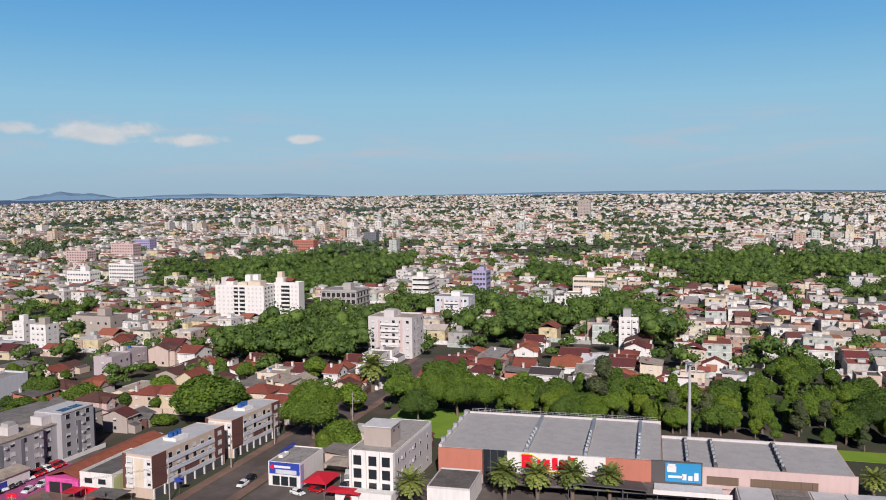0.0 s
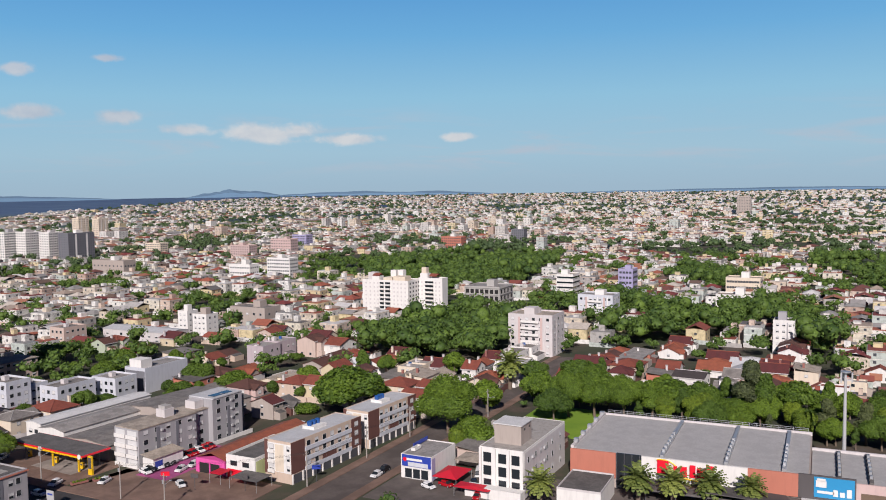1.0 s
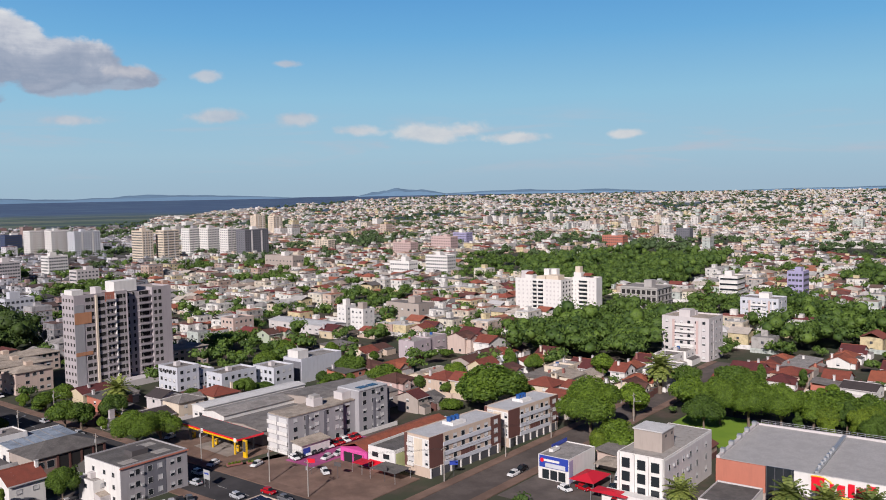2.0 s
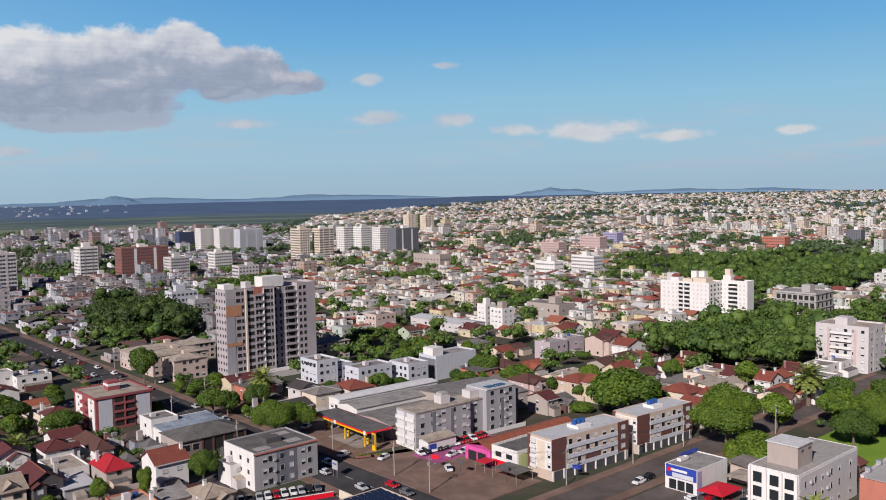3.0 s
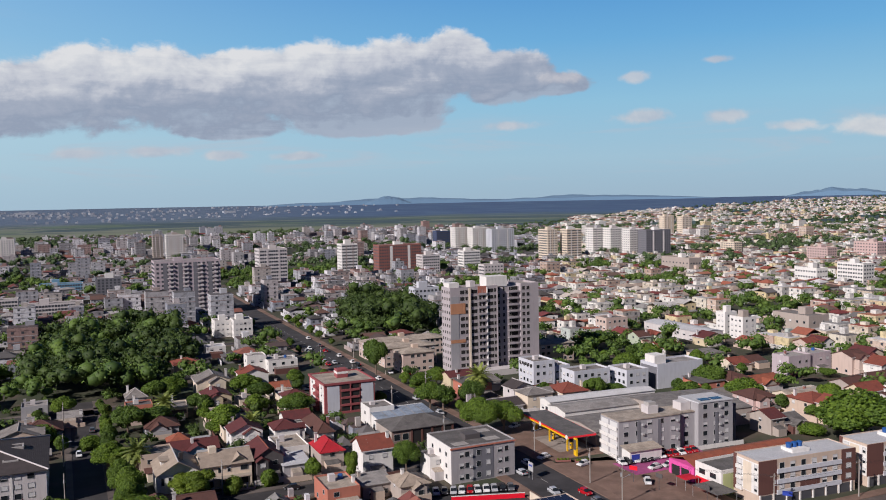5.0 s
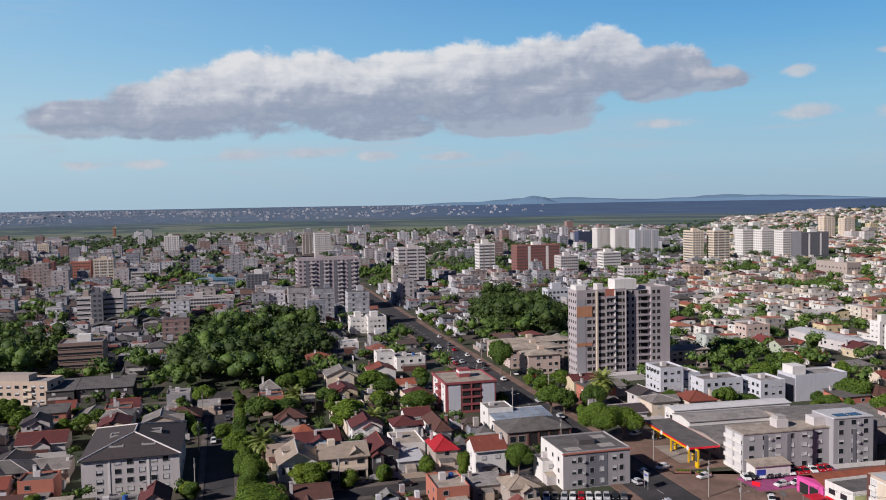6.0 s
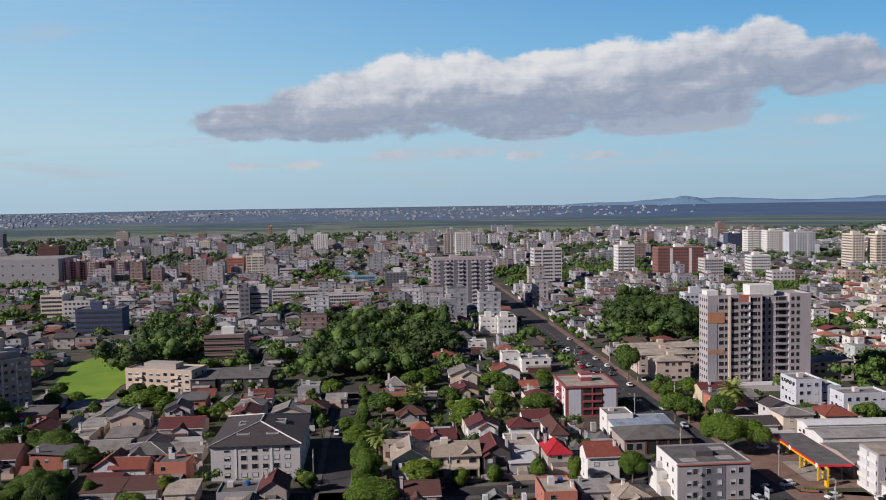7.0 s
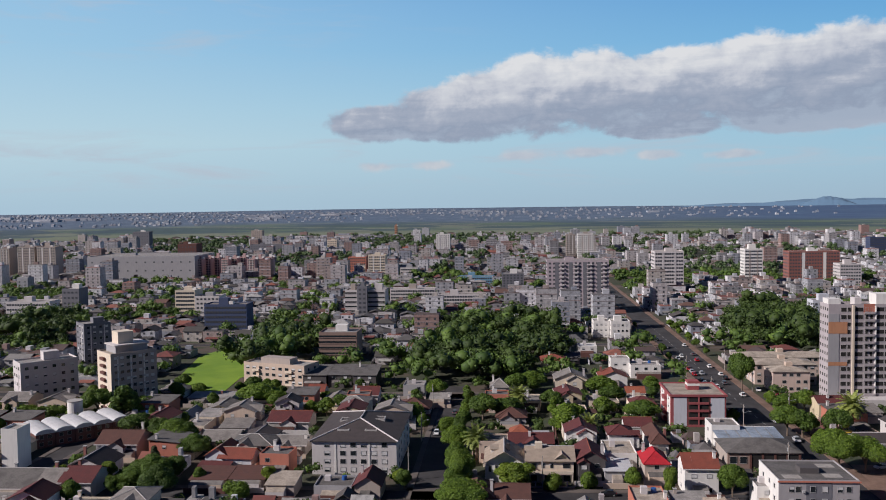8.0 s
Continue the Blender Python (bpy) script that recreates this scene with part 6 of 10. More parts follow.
def lump(rng, lobes, shrink=0.8):
    """The leafy mass of a crown, one uneven dome a lobe."""
    v, f = [], []
    base = bmesh.new()
    bmesh.ops.create_icosphere(base, subdivisions=2, radius=1)
    bv = np.array([x.co[:] for x in base.verts])
    bf = [tuple(x.index for x in y.verts) for y in base.faces]
    base.free()
    for x, y, z, a, b, c in lobes:
        j = 1 + 0.15 * rng.normal(size=(len(bv), 1)).clip(-1.5, 1.2)
        n = len(v)
        v += [tuple(q) for q in bv * j * np.array([a, b, c]) * shrink + np.array([x, y, z])]
        f += [tuple(n + i for i in t) for t in bf]
    return v, f


tree_kinds = {}


def tree_kind(key, shape, n, size, leaf, seed):
    """One tree of unit height 10 m, kept as meshes to be shared: trunk with limbs, and crown."""
    rng = np.random.default_rng(seed)
    g = Geo()
    lobes = []
    if shape == "broad":
        hz, sp, m = 5.4, 3.6, 13
        for i in range(m):
            a = 2 * math.pi * i / m * 1.62 + rng.random()
            q = sp * math.sqrt((i + 0.3) / m)
            s = 1.5 + 0.9 * rng.random()
            lobes.append((q * math.cos(a), q * math.sin(a), hz + 1.9 * (1 - (q / sp) ** 2) + rng.normal() * 0.5, s * 1.1, s * 1.1, s * 1.05))
    elif shape == "tall":
        for i in range(9):
            z = 3.6 + 5.4 * i / 8
            q = 1.1 * math.sin(math.pi * min(1, 0.35 + i / 11))
            a = rng.random() * 6.28
            s = 1.15 + 0.5 * rng.random() - 0.06 * i
            lobes.append((q * math.cos(a), q * math.sin(a), z, s, s, s * 1.05))
    elif shape == "round":
        for i in range(8):
            a = i * 2.4 + rng.random()
            q = 1.7 * math.sqrt((i + 0.2) / 8)
            s = 1.35 + 0.7 * rng.random()
            lobes.append((q * math.cos(a), q * math.sin(a), 5.4 + rng.normal() * 1.1, s, s, s * 1.1))
    elif shape == "bush":
        for i in range(6):
            a = i * 2.4 + rng.random()
            q = 1.9 * math.sqrt(i / 6)
            s = 1.7 + 0.9 * rng.random()
            lobes.append((q * math.cos(a), q * math.sin(a), 2.8 + rng.normal() * 0.8, s, s, s * 1.2))
    top = 2.6 if shape != "bush" else 0.8
    g.tube((0, 0, -0.3), (0.1, 0.05, top), 0.32, 0.2, 8)
    for l in lobes[:6]:
        mid = Vector((l[0] * 0.4, l[1] * 0.4, top + 0.45 * (l[2] - top)))
        g.tube((0.1, 0.05, top - 0.2), mid, 0.17, 0.11, 6, caps=False)
        g.tube(mid, (l[0] * 0.85, l[1] * 0.85, l[2]), 0.11, 0.04, 5, caps=False)
    lv, lf = leaf_cloud(rng, lobes, n, size, 0.5)
    cv, cf = lump(rng, lobes, 0.8)
    o = len(lv)
    crown = bpy.data.meshes.new("crown")
    crown.from_pydata([tuple(p) for p in lv] + cv, [], [tuple(x) for x in lf.tolist()] + [tuple(i + o for i in t) for t in cf])
    crown.polygons.foreach_set("use_smooth", [False] * len(lf) + [True] * len(cf))
    crown.materials.append(M[leaf])
    tree_kinds[key] = (g.mesh("trunk", ["bark"]), crown)


for s in range(3):
    tree_kind(("broad", s), "broad", 9000, 0.19, ("leaf", "leaf_deep", "leaf")[s], 10 + s)
    tree_kind(("round", s), "round", 5200, 0.18, ("leaf", "leaf_light", "leaf_deep")[s], 20 + s)
for s in range(2):
    tree_kind(("tall", s), "tall", 4200, 0.18, ("leaf_olive", "leaf_deep")[s], 30 + s)
    tree_kind(("bush", s), "bush", 3200, 0.2, ("leaf", "leaf_light")[s], 40 + s)

for s in range(3):
    tree_kind(("broad", s, "fine"), "broad", 16000, 0.14, ("leaf", "leaf_deep", "leaf")[s], 10 + s)
for shape, n in (("broad", 4000), ("round", 2400), ("tall", 2200), ("bush", 1500)):
    for s in range(2):
        tree_kind((shape, s, "far"), shape, n, 0.27, ("leaf", "leaf_deep")[s], 50 + s)

TREE_LABEL = dict(broad="broad leafy green street tree with a spreading crown", round="round-crowned leafy green garden tree", tall="tall slender tree with dull green leaves", bush="dense leafy green shrub in a yard")


def tree(u, v, h=9.0, wide=1.0, shape="round", kind=0, rng=random):
    """A tree h metres high; wide stretches its crown against its height."""
    k = h / 10
    far = math.hypot(u, v) > 275
    trunk, crown = tree_kinds[(shape, kind % 2, "far") if far else (shape, kind, "fine") if shape == "broad" and h > 12.5 else (shape, kind)]
    t = thing("tree" if shape != "bush" else "shrub", TREE_LABEL[shape], "tree" if shape != "bush" else "shrub", at(u, v, 0, rng.uniform(0, 360)) @ Matrix.Diagonal((k * wide, k * wide, k, 1)))
    part("trunk", trunk, None, t)
    part("crown", crown, None, t)
    return t

# ---- houses ----
def walled(u, v):
    """Houses of the old blocks have a garden wall on the street."""
    return -140 < u < 112 and 205 < v < 335


def house(u, v, w, d, h, roof, wall, top, label, turn=0.0, rise_by=1.6, along="x", rng=random, wins=True, chimney=False, place=True):
    """A dwelling w by d: walls, roof, windows on the seen sides, and what was built on over the years. roof: gable, hip, flat or shed."""
    own = random.Random(round(u * 7 + v * 13 + w * 101 + d * 57))
    t = thing("house", label, "house", at(u, v, 0, turn), "houses")
    g = Geo().box(0, 0, -0.4, w, d, h)
    r = Geo()
    if roof == "gable":
        g.gable_walls(0, 0, w, d, h, rise_by, along)
        r.gable(0, 0, w, d, h, rise_by, along)
    elif roof == "hip":
        r.hip(0, 0, w, d, h, rise_by)
    elif roof == "shed":
        g.box(0, d - 0.3, h, w, d, h + rise_by * 0.6)
        r.shed(0, 0, w, d, h + 0.05, h + rise_by * 0.6)
    else:
        r.box(0.15, 0.15, h + 0.004, w - 0.15, d - 0.15, h + 0.12)
        part("parapet", Geo().rim(0, 0, w, d, h + 0.002, h + 0.55), wall, t)
    # a smaller wing across the front, under its own gable
    if roof in ("gable", "hip") and w > 7 and own.random() < 0.65:
        x0 = own.uniform(0.3, w * 0.4)
        x1 = x0 + w * own.uniform(0.36, 0.5)
        out = own.uniform(1.2, 2.4)
        hw, rw = h - own.uniform(0.2, 0.5), min(rise_by * 0.8, (x1 - x0) * 0.3)
        g.box(x0, -out, -0.4, x1, -0.001, hw).gable_walls(x0, -out, x1, d * 0.4, hw, rw, "y")
        part("wing_roof", Geo().gable(x0, -out, x1, d * 0.42, hw, rw, "y", 0.4), top, t)
        part("window", window_mesh(1.4, 1.2, own.choice(["glass", "half", "blind"])), None, t, "", pose((x0 + x1) / 2, -out, h - 2.2))
    part("wall", g, wall, t)
    if roof == "gable":
        p, q = ((-0.5, d / 2), (w + 0.5, d / 2)) if along == "x" else ((w / 2, -0.5), (w / 2, d + 0.5))
        r.tube((*p, h + rise_by + 0.16), (*q, h + rise_by + 0.16), 0.15, 0.15, 6, 1)
        if along == "x":
            r.box(-0.5, -0.54, h - rise_by / d - 0.16, w + 0.5, -0.5, h - rise_by / d + 0.14, 2)
        else:
            r.box(-0.54, -0.5, h - rise_by / w - 0.16, -0.5, d + 0.5, h - rise_by / w + 0.14, 2)
    elif roof == "hip":
        a, b = w / 2 + 0.5, d / 2 + 0.5
        k = max(0.15, abs(a - b))
        ends = ((w / 2 - k, d / 2), (w / 2 + k, d / 2)) if a >= b else ((w / 2, d / 2 - k), (w / 2, d / 2 + k))
        low = h - rise_by / min(a, b) * 0.5 + 0.16
        r.tube((*ends[0], h + rise_by + 0.14), (*ends[1], h + rise_by + 0.14), 0.14, 0.14, 6, 1)
        for x, y in ((-0.5, -0.5), (w + 0.5, -0.5), (w + 0.5, d + 0.5), (-0.5, d + 0.5)):
            e = min(ends, key=lambda n: (n[0] - x) ** 2 + (n[1] - y) ** 2)
            r.tube((x, y, low), (*e, h + rise_by + 0.14), 0.12, 0.14, 6, 1)
    elif roof == "flat":
        e = own.uniform(0.15, 0.5)
        r.box(w * e, d * 0.55, h + 0.12, w * e + 1.6, d * 0.55 + 1.6, h + own.uniform(0.5, 2.1), 2)
    ridge = "lightgrey" if top == "t_dark" else "concrete" if top[0] == "s" else "t_orange" if top in ("t_red", "t_wine") and own.random() < 0.5 else top
    part("roof", r, [top, ridge, "lightgrey"], t)
    if roof == "flat" and place and rng.random() < 0.6:
        part("water_tank", Geo().tube((w * 0.7, d * 0.7, h + 0.12), (w * 0.7, d * 0.7, h + 1.2), 0.75, 0.65, 12), "tank_blue", t, "blue plastic water tank")
    if wins:
        fl = max(1, round(h / 3))
        windows(t, "v0", w, d, spread(w, max(1, int(w / 4)), 0.4), 1.0, h / fl, fl, 1.3, 1.1, "gghb", 0.15, rng)
        windows(t, "u0", w, d, spread(d, max(1, int(d / 5)), 0.4), 1.0, h / fl, fl, 1.1, 1.1, "gghb", 0.25, rng)
    if place and walled(u, v):
        part("yard_wall", Geo().box(-0.8, -3.2, -0.3, w + 0.8, -3.0, 1.5), rng.choice(["taupe", "lightgrey", "brown", "beige"]), t)
    if place:
        # carports and wash-houses built against the walls, under low sheet roofs
        x0, x1, y0 = own.uniform(0, w * 0.3), w * own.uniform(0.6, 1.0), -own.uniform(2.0, 2.9)
        p = [(x, y, z) for z in (0, 1) for x, y in ((x0, y0), (x1, y0), (x1, -0.02), (x0, -0.02))]
        low = Geo().solid([(x, y, -0.3 if z == 0 else 2.35 if y < -1 else 2.9) for x, y, z in p], [(0, 1, 5, 4), (1, 2, 6, 5), (2, 3, 7, 6), (3, 0, 4, 7)])
        low.f.append((4, 5, 6, 7))
        low.m.append(1)
        part("lean_to", low, [own.choice(["taupe", "lightgrey", "brown", "beige", wall]), own.choice(["s_mid", "s_dark", "s_tan", "t_brown", "s_grey"])], t, "low lean-to with a sheet roof")
    if chimney or own.random() < 0.25:
        cx, cy = own.choice([(0.08, 0.75), (0.3, 0.6), (0.9, 0.3)])
        stack = Geo().box(w * cx, d * cy, h - 0.5, w * cx + 0.75, d * cy + 0.75, h + rise_by + 0.8).box(w * cx - 0.12, d * cy - 0.12, h + rise_by + 0.8, w * cx + 0.87, d * cy + 0.87, h + rise_by + 0.95, 1)
        part("chimney", stack, [own.choice([wall, "white", "brickred", "lightgrey"]), "concrete"], t)
    if place:
        take(u, v, u + w, v + d, 0.8)
    return t


# ---- houses that show best from the street side ----
def railing(t, x0, x1, y, h=1.7, step=1.9):
    """A street fence: low wall, posts and bars."""
    part("plinth", Geo().box(x0, y - 0.12, -0.3, x1, y + 0.12, 0.5), "taupe", t)
    n = max(2, int((x1 - x0) / step))
    for i in range(n + 1):
        x = x0 + (x1 - x0) * i / n
        part("post", Geo().box(x - 0.16, y - 0.16, 0.5, x + 0.16, y + 0.16, h + 0.2), "lightgrey", t)
    bars = Geo()
    for z in (0.7, h):
        bars.box(x0, y - 0.02, z, x1, y + 0.02, z + 0.05)
    for i in range(int((x1 - x0) / 0.35)):
        x = x0 + 0.2 + i * 0.35
        bars.box(x - 0.012, y - 0.012, 0.7, x + 0.012, y + 0.012, h)
    tagged(part("bars", bars, "dark_frame", t, "thin dark fence bars"), kind="stuff")


def gabled_villa(u, v):
    """A tall white house: steep uneven gable to the street, garage below, tan weathered roof."""
    t = thing("house", "tall white gabled house with a weathered tan roof and a garage", "house", at(u, v), "houses")
    w, d, h = 10.2, 12.5, 6.4
    g = Geo().box(0, 0, -0.4, w, d, h).gable_walls(0, 0, w, d, h, 2.9, "y").box(-0.15, -0.9, -0.4, 4.4, -0.002, h - 0.9)
    part("wall", g, "white", t)
    part("roof", Geo().gable(0, -0.9, w, d, h, 2.9, "y", 0.55), "t_tan", t, "tan weathered roof with lichen stains")
    part("ridge", Geo().tube((w / 2, -1.4, h + 3.08), (w / 2, d + 0.5, h + 3.08), 0.16, 0.16, 6), "s_light", t)
    part("dormer", Geo().box(1.4, 4.5, h - 0.2, 3.8, 8.5, h + 2.0), "white", t, "white dormer box")
    part("dormer_roof", Geo().box(1.1, 4.2, h + 2.0, 4.0, 8.8, h + 2.2), "t_tan", t)
    part("chimney", Geo().box(w * 0.56, 2.6, h + 1.6, w * 0.56 + 1.1, 3.7, h + 4.2), "t_dark", t, "sooty brick chimney")
    for x, z, a, b, y in ((1.2, 3.7, 0.7, 1.9, -0.9), (3.0, 3.7, 0.7, 1.9, -0.9), (7.4, 3.9, 1.7, 1.3, 0), (5.6, 4.6, 0.8, 0.8, 0)):
        part("window", window_mesh(a, b, "glass"), None, t, "", pose(x, y, z))
    for y in (3.0, 8.0):
        part("window", window_mesh(1.3, 1.2, "half"), None, t, "", pose(0, y, 3.7, 0, 0, -90))
    part("balcony", Geo().box(4.4, -0.7, 3.0, 8.6, -0.002, 3.2), "blush", t)
    part("balcony_rail", ring_wall(4.4, -0.72, 8.6, -0.003, 3.2, 4.0, 0.08), "white", t)
    part("garage_door", Geo().box(6.2, -0.08, -0.1, 9.4, -0.001, 2.3), "dark_frame", t)
    part("door", Geo().box(4.8, -0.08, -0.1, 5.7, -0.001, 2.1), "wood", t)
    railing(t, -0.2, w, -4.4)
    take(u, v - 4.5, u + w, v + d, 0.6)


def terrace_house(u, v):
    """A wide two-family house: low tan roof, a green-sided roof gable, terraces on posts."""
    t = thing("house", "wide cream two-storey house with a tan roof and terraces", "house", at(u, v), "houses")
    w, d, h = 12.8, 11.5, 6.3
    g = Geo().box(0, 0, -0.4, w, d, h).gable_walls(0, 0, w, d, h, 2.3, "x")
    part("wall", g, "cream", t)
    part("roof", Geo().gable(0, 0, w, d, h, 2.3, "x", 0.6), "t_tan", t, "tan weathered roof with lichen stains")
    part("ridge", Geo().tube((-0.6, d / 2, h + 2.48), (w + 0.6, d / 2, h + 2.48), 0.17, 0.17, 6), "s_light", t)
    part("gable_wall", Geo().solid([(7.2, 0.6, h - 0.2), (12.2, 0.6, h - 0.2), (9.7, 0.6, h + 1.7), (7.2, 5.0, h - 0.2), (12.2, 5.0, h - 0.2), (9.7, 5.0, h + 1.7)], [(0, 1, 2), (5, 4, 3), (0, 2, 5, 3), (1, 4, 5, 2)]), "green", t, "dull green roof gable")
    part("gable_roof", Geo().gable(7.2, 0.3, 12.2, 5.2, h - 0.15, 1.9, "y", 0.3), "t_tan", t)
    part("roof_box", Geo().box(2.4, 4.6, h + 1.2, 4.4, 6.6, h + 3.6), "cream", t, "cream tank box on the roof")
    for x, a in ((1.7, 1.9), (4.4, 0.8), (6.8, 0.8), (10.8, 1.9)):
        part("window", window_mesh(a, 1.2, "glass"), None, t, "", pose(x, 0, 4.2))
    for x, a in ((1.8, 1.7), (5.0, 1.0), (7.6, 1.0), (10.9, 1.7)):
        part("window", window_mesh(a, 1.7, "glass"), None, t, "", pose(x, 0, 0.5))
    for y in (3.0, 8.2):
        part("window", window_mesh(1.3, 1.2, "half"), None, t, "", pose(0, y, 4.1, 0, 0, -90))
    part("terrace", Geo().box(0.3, -1.6, 2.8, w - 0.3, -0.002, 3.05), "blush", t, "pinkish terrace slab")
    part("terrace_front", Geo().box(0.3, -1.62, 3.05, w - 0.3, -1.5, 3.8), "cream", t)
    for x in (0.5, 4.6, 6.3, 8.2, w - 0.5):
        part("pillar", Geo().box(x - 0.18, -1.55, -0.3, x + 0.18, -1.2, 2.8), "cream", t)
    railing(t, 0, w, -4.2)
    take(u, v - 4.4, u + w, v + d, 0.6)


def blue_house(u, v):
    """A low blue house under a wide dark red gable, with a small orange pyramid roof behind."""
    t = thing("house", "low blue house with a wide dark red tile roof", "house", at(u, v), "houses")
    part("wall", Geo().box(0, 0, -0.4, 13.5, 8.0, 3.0).gable_walls(0, 0, 13.5, 8.0, 3.0, 2.1, "x"), "blue", t, "bright blue wall")
    part("roof", Geo().gable(0, 0, 13.5, 8.0, 3.0, 2.1, "x", 0.6), "t_wine", t, "dark red tile roof")
    part("wing_wall", Geo().box(4.5, -1.8, -0.4, 10.5, -0.002, 2.9).gable_walls(4.5, -1.8, 10.5, 3.0, 2.9, 1.7, "y"), "blue", t)
    part("wing_roof", Geo().gable(4.5, -1.8, 10.5, 3.4, 2.9, 1.7, "y", 0.5), "t_wine", t)
    part("rear_wall", Geo().box(0.5, 8.6, -0.4, 7.0, 15.0, 3.6), "white", t)
    part("rear_roof", Geo().hip(0.5, 8.6, 7.0, 15.0, 3.6, 2.0), "t_orange", t, "orange pyramid roof")
    part("flat_roof", Geo().box(7.2, 8.4, -0.4, 13.0, 13.0, 3.4), "grey", t, "grey flat-roofed back room")
    for x in (2.2, 12.2):
        part("window", window_mesh(1.3, 1.1, "glass"), None, t, "", pose(x, 0, 1.1))
    part("window", window_mesh(1.5, 1.1, "half"), None, t, "", pose(7.5, -1.8, 1.1))
    part("chimney", Geo().box(6.0, 2.2, 3.6, 6.8, 3.0, 5.9), "lightgrey", t)
    for i in range(3):
        part("solar_panel", Geo().solid([(-2.6 + i * 1.1, 1.0, 2.6), (-1.6 + i * 1.1, 1.0, 2.6), (-1.6 + i * 1.1, 3.2, 3.6), (-2.6 + i * 1.1, 3.2, 3.6), (-2.6 + i * 1.1, 1.0, 2.7), (-1.6 + i * 1.1, 1.0, 2.7), (-1.6 + i * 1.1, 3.2, 3.7), (-2.6 + i * 1.1, 3.2, 3.7)], [(3, 2, 1, 0), (4, 5, 6, 7), (0, 1, 5, 4), (1, 2, 6, 5), (2, 3, 7, 6), (3, 0, 4, 7)]), "solar", t)
    part("carport", Geo().box(-3.0, 0.4, -0.3, -0.6, 6.0, 2.55), "taupe", t)
    take(u - 3, v - 2, u + 13.5, v + 15, 0.6)


def twin_gable_house(u, v):
    """A pale blue-white house of two wings, each under an orange-red gable."""
    t = thing("house", "pale blue-white house with two orange-red gabled wings", "house", at(u, v, 0, -4), "houses")
    part("wall", Geo().box(0, 0, -0.4, 7.4, 10.5, 4.3).gable_walls(0, 0, 7.4, 10.5, 4.3, 2.3, "y"), "paleblue", t)
    part("roof", Geo().gable(0, 0, 7.4, 10.5, 4.3, 2.3, "y", 0.5), "t_orange", t, "orange-red tile roof")
    part("wing_wall", Geo().box(7.401, -0.9, -0.4, 14.5, 6.4, 4.1).gable_walls(7.401, -0.9, 14.5, 6.4, 4.1, 2.0, "x"), "paleblue", t)
    part("wing_roof", Geo().gable(4.6, -0.9, 14.5, 6.4, 4.1, 2.0, "x", 0.5), "t_red", t, "red tile roof of the wing")
    part("ridge", Geo().tube((3.7, -0.5, 6.76), (3.7, 11.0, 6.76), 0.15, 0.15, 6), "t_tan", t)
    part("ridge", Geo().tube((4.6, 2.75, 6.26), (15.0, 2.75, 6.26), 0.15, 0.15, 6), "t_tan", t)
    part("bay", Geo().box(5.2, -0.4, 0.4, 7.39, -0.002, 3.6), "paleblue", t, "recessed bay with a tall window")
    for x, y in ((6.2, -0.4), (2.6, 0), (11.0, -0.9)):
        part("window", window_mesh(1.2, 1.3, "half"), None, t, "", pose(x, y, 1.7))
    for y in (0.8, 4.0):
        part("window", window_mesh(1.1, 1.2, "blind"), None, t, "", pose(14.5, y, 1.8, 0, 0, 90))
    part("water_box", Geo().tube((9.0, 3.2, 6.0), (9.0, 3.2, 6.9), 0.4, 0.4, 8), "lightgrey", t)
    part("porch_roof", Geo().shed(-0.4, -4.4, 9.0, -1.2, 2.3, 3.0, 0.2), "t_wine", t, "dark red porch roof in front")
    for x in (0.0, 4.3, 8.6):
        part("porch_post", Geo().box(x - 0.12, -4.3, -0.3, x + 0.12, -4.1, 2.25), "white", t)
    take(u, v - 4.4, u + 14.5, v + 10.5, 0.6)


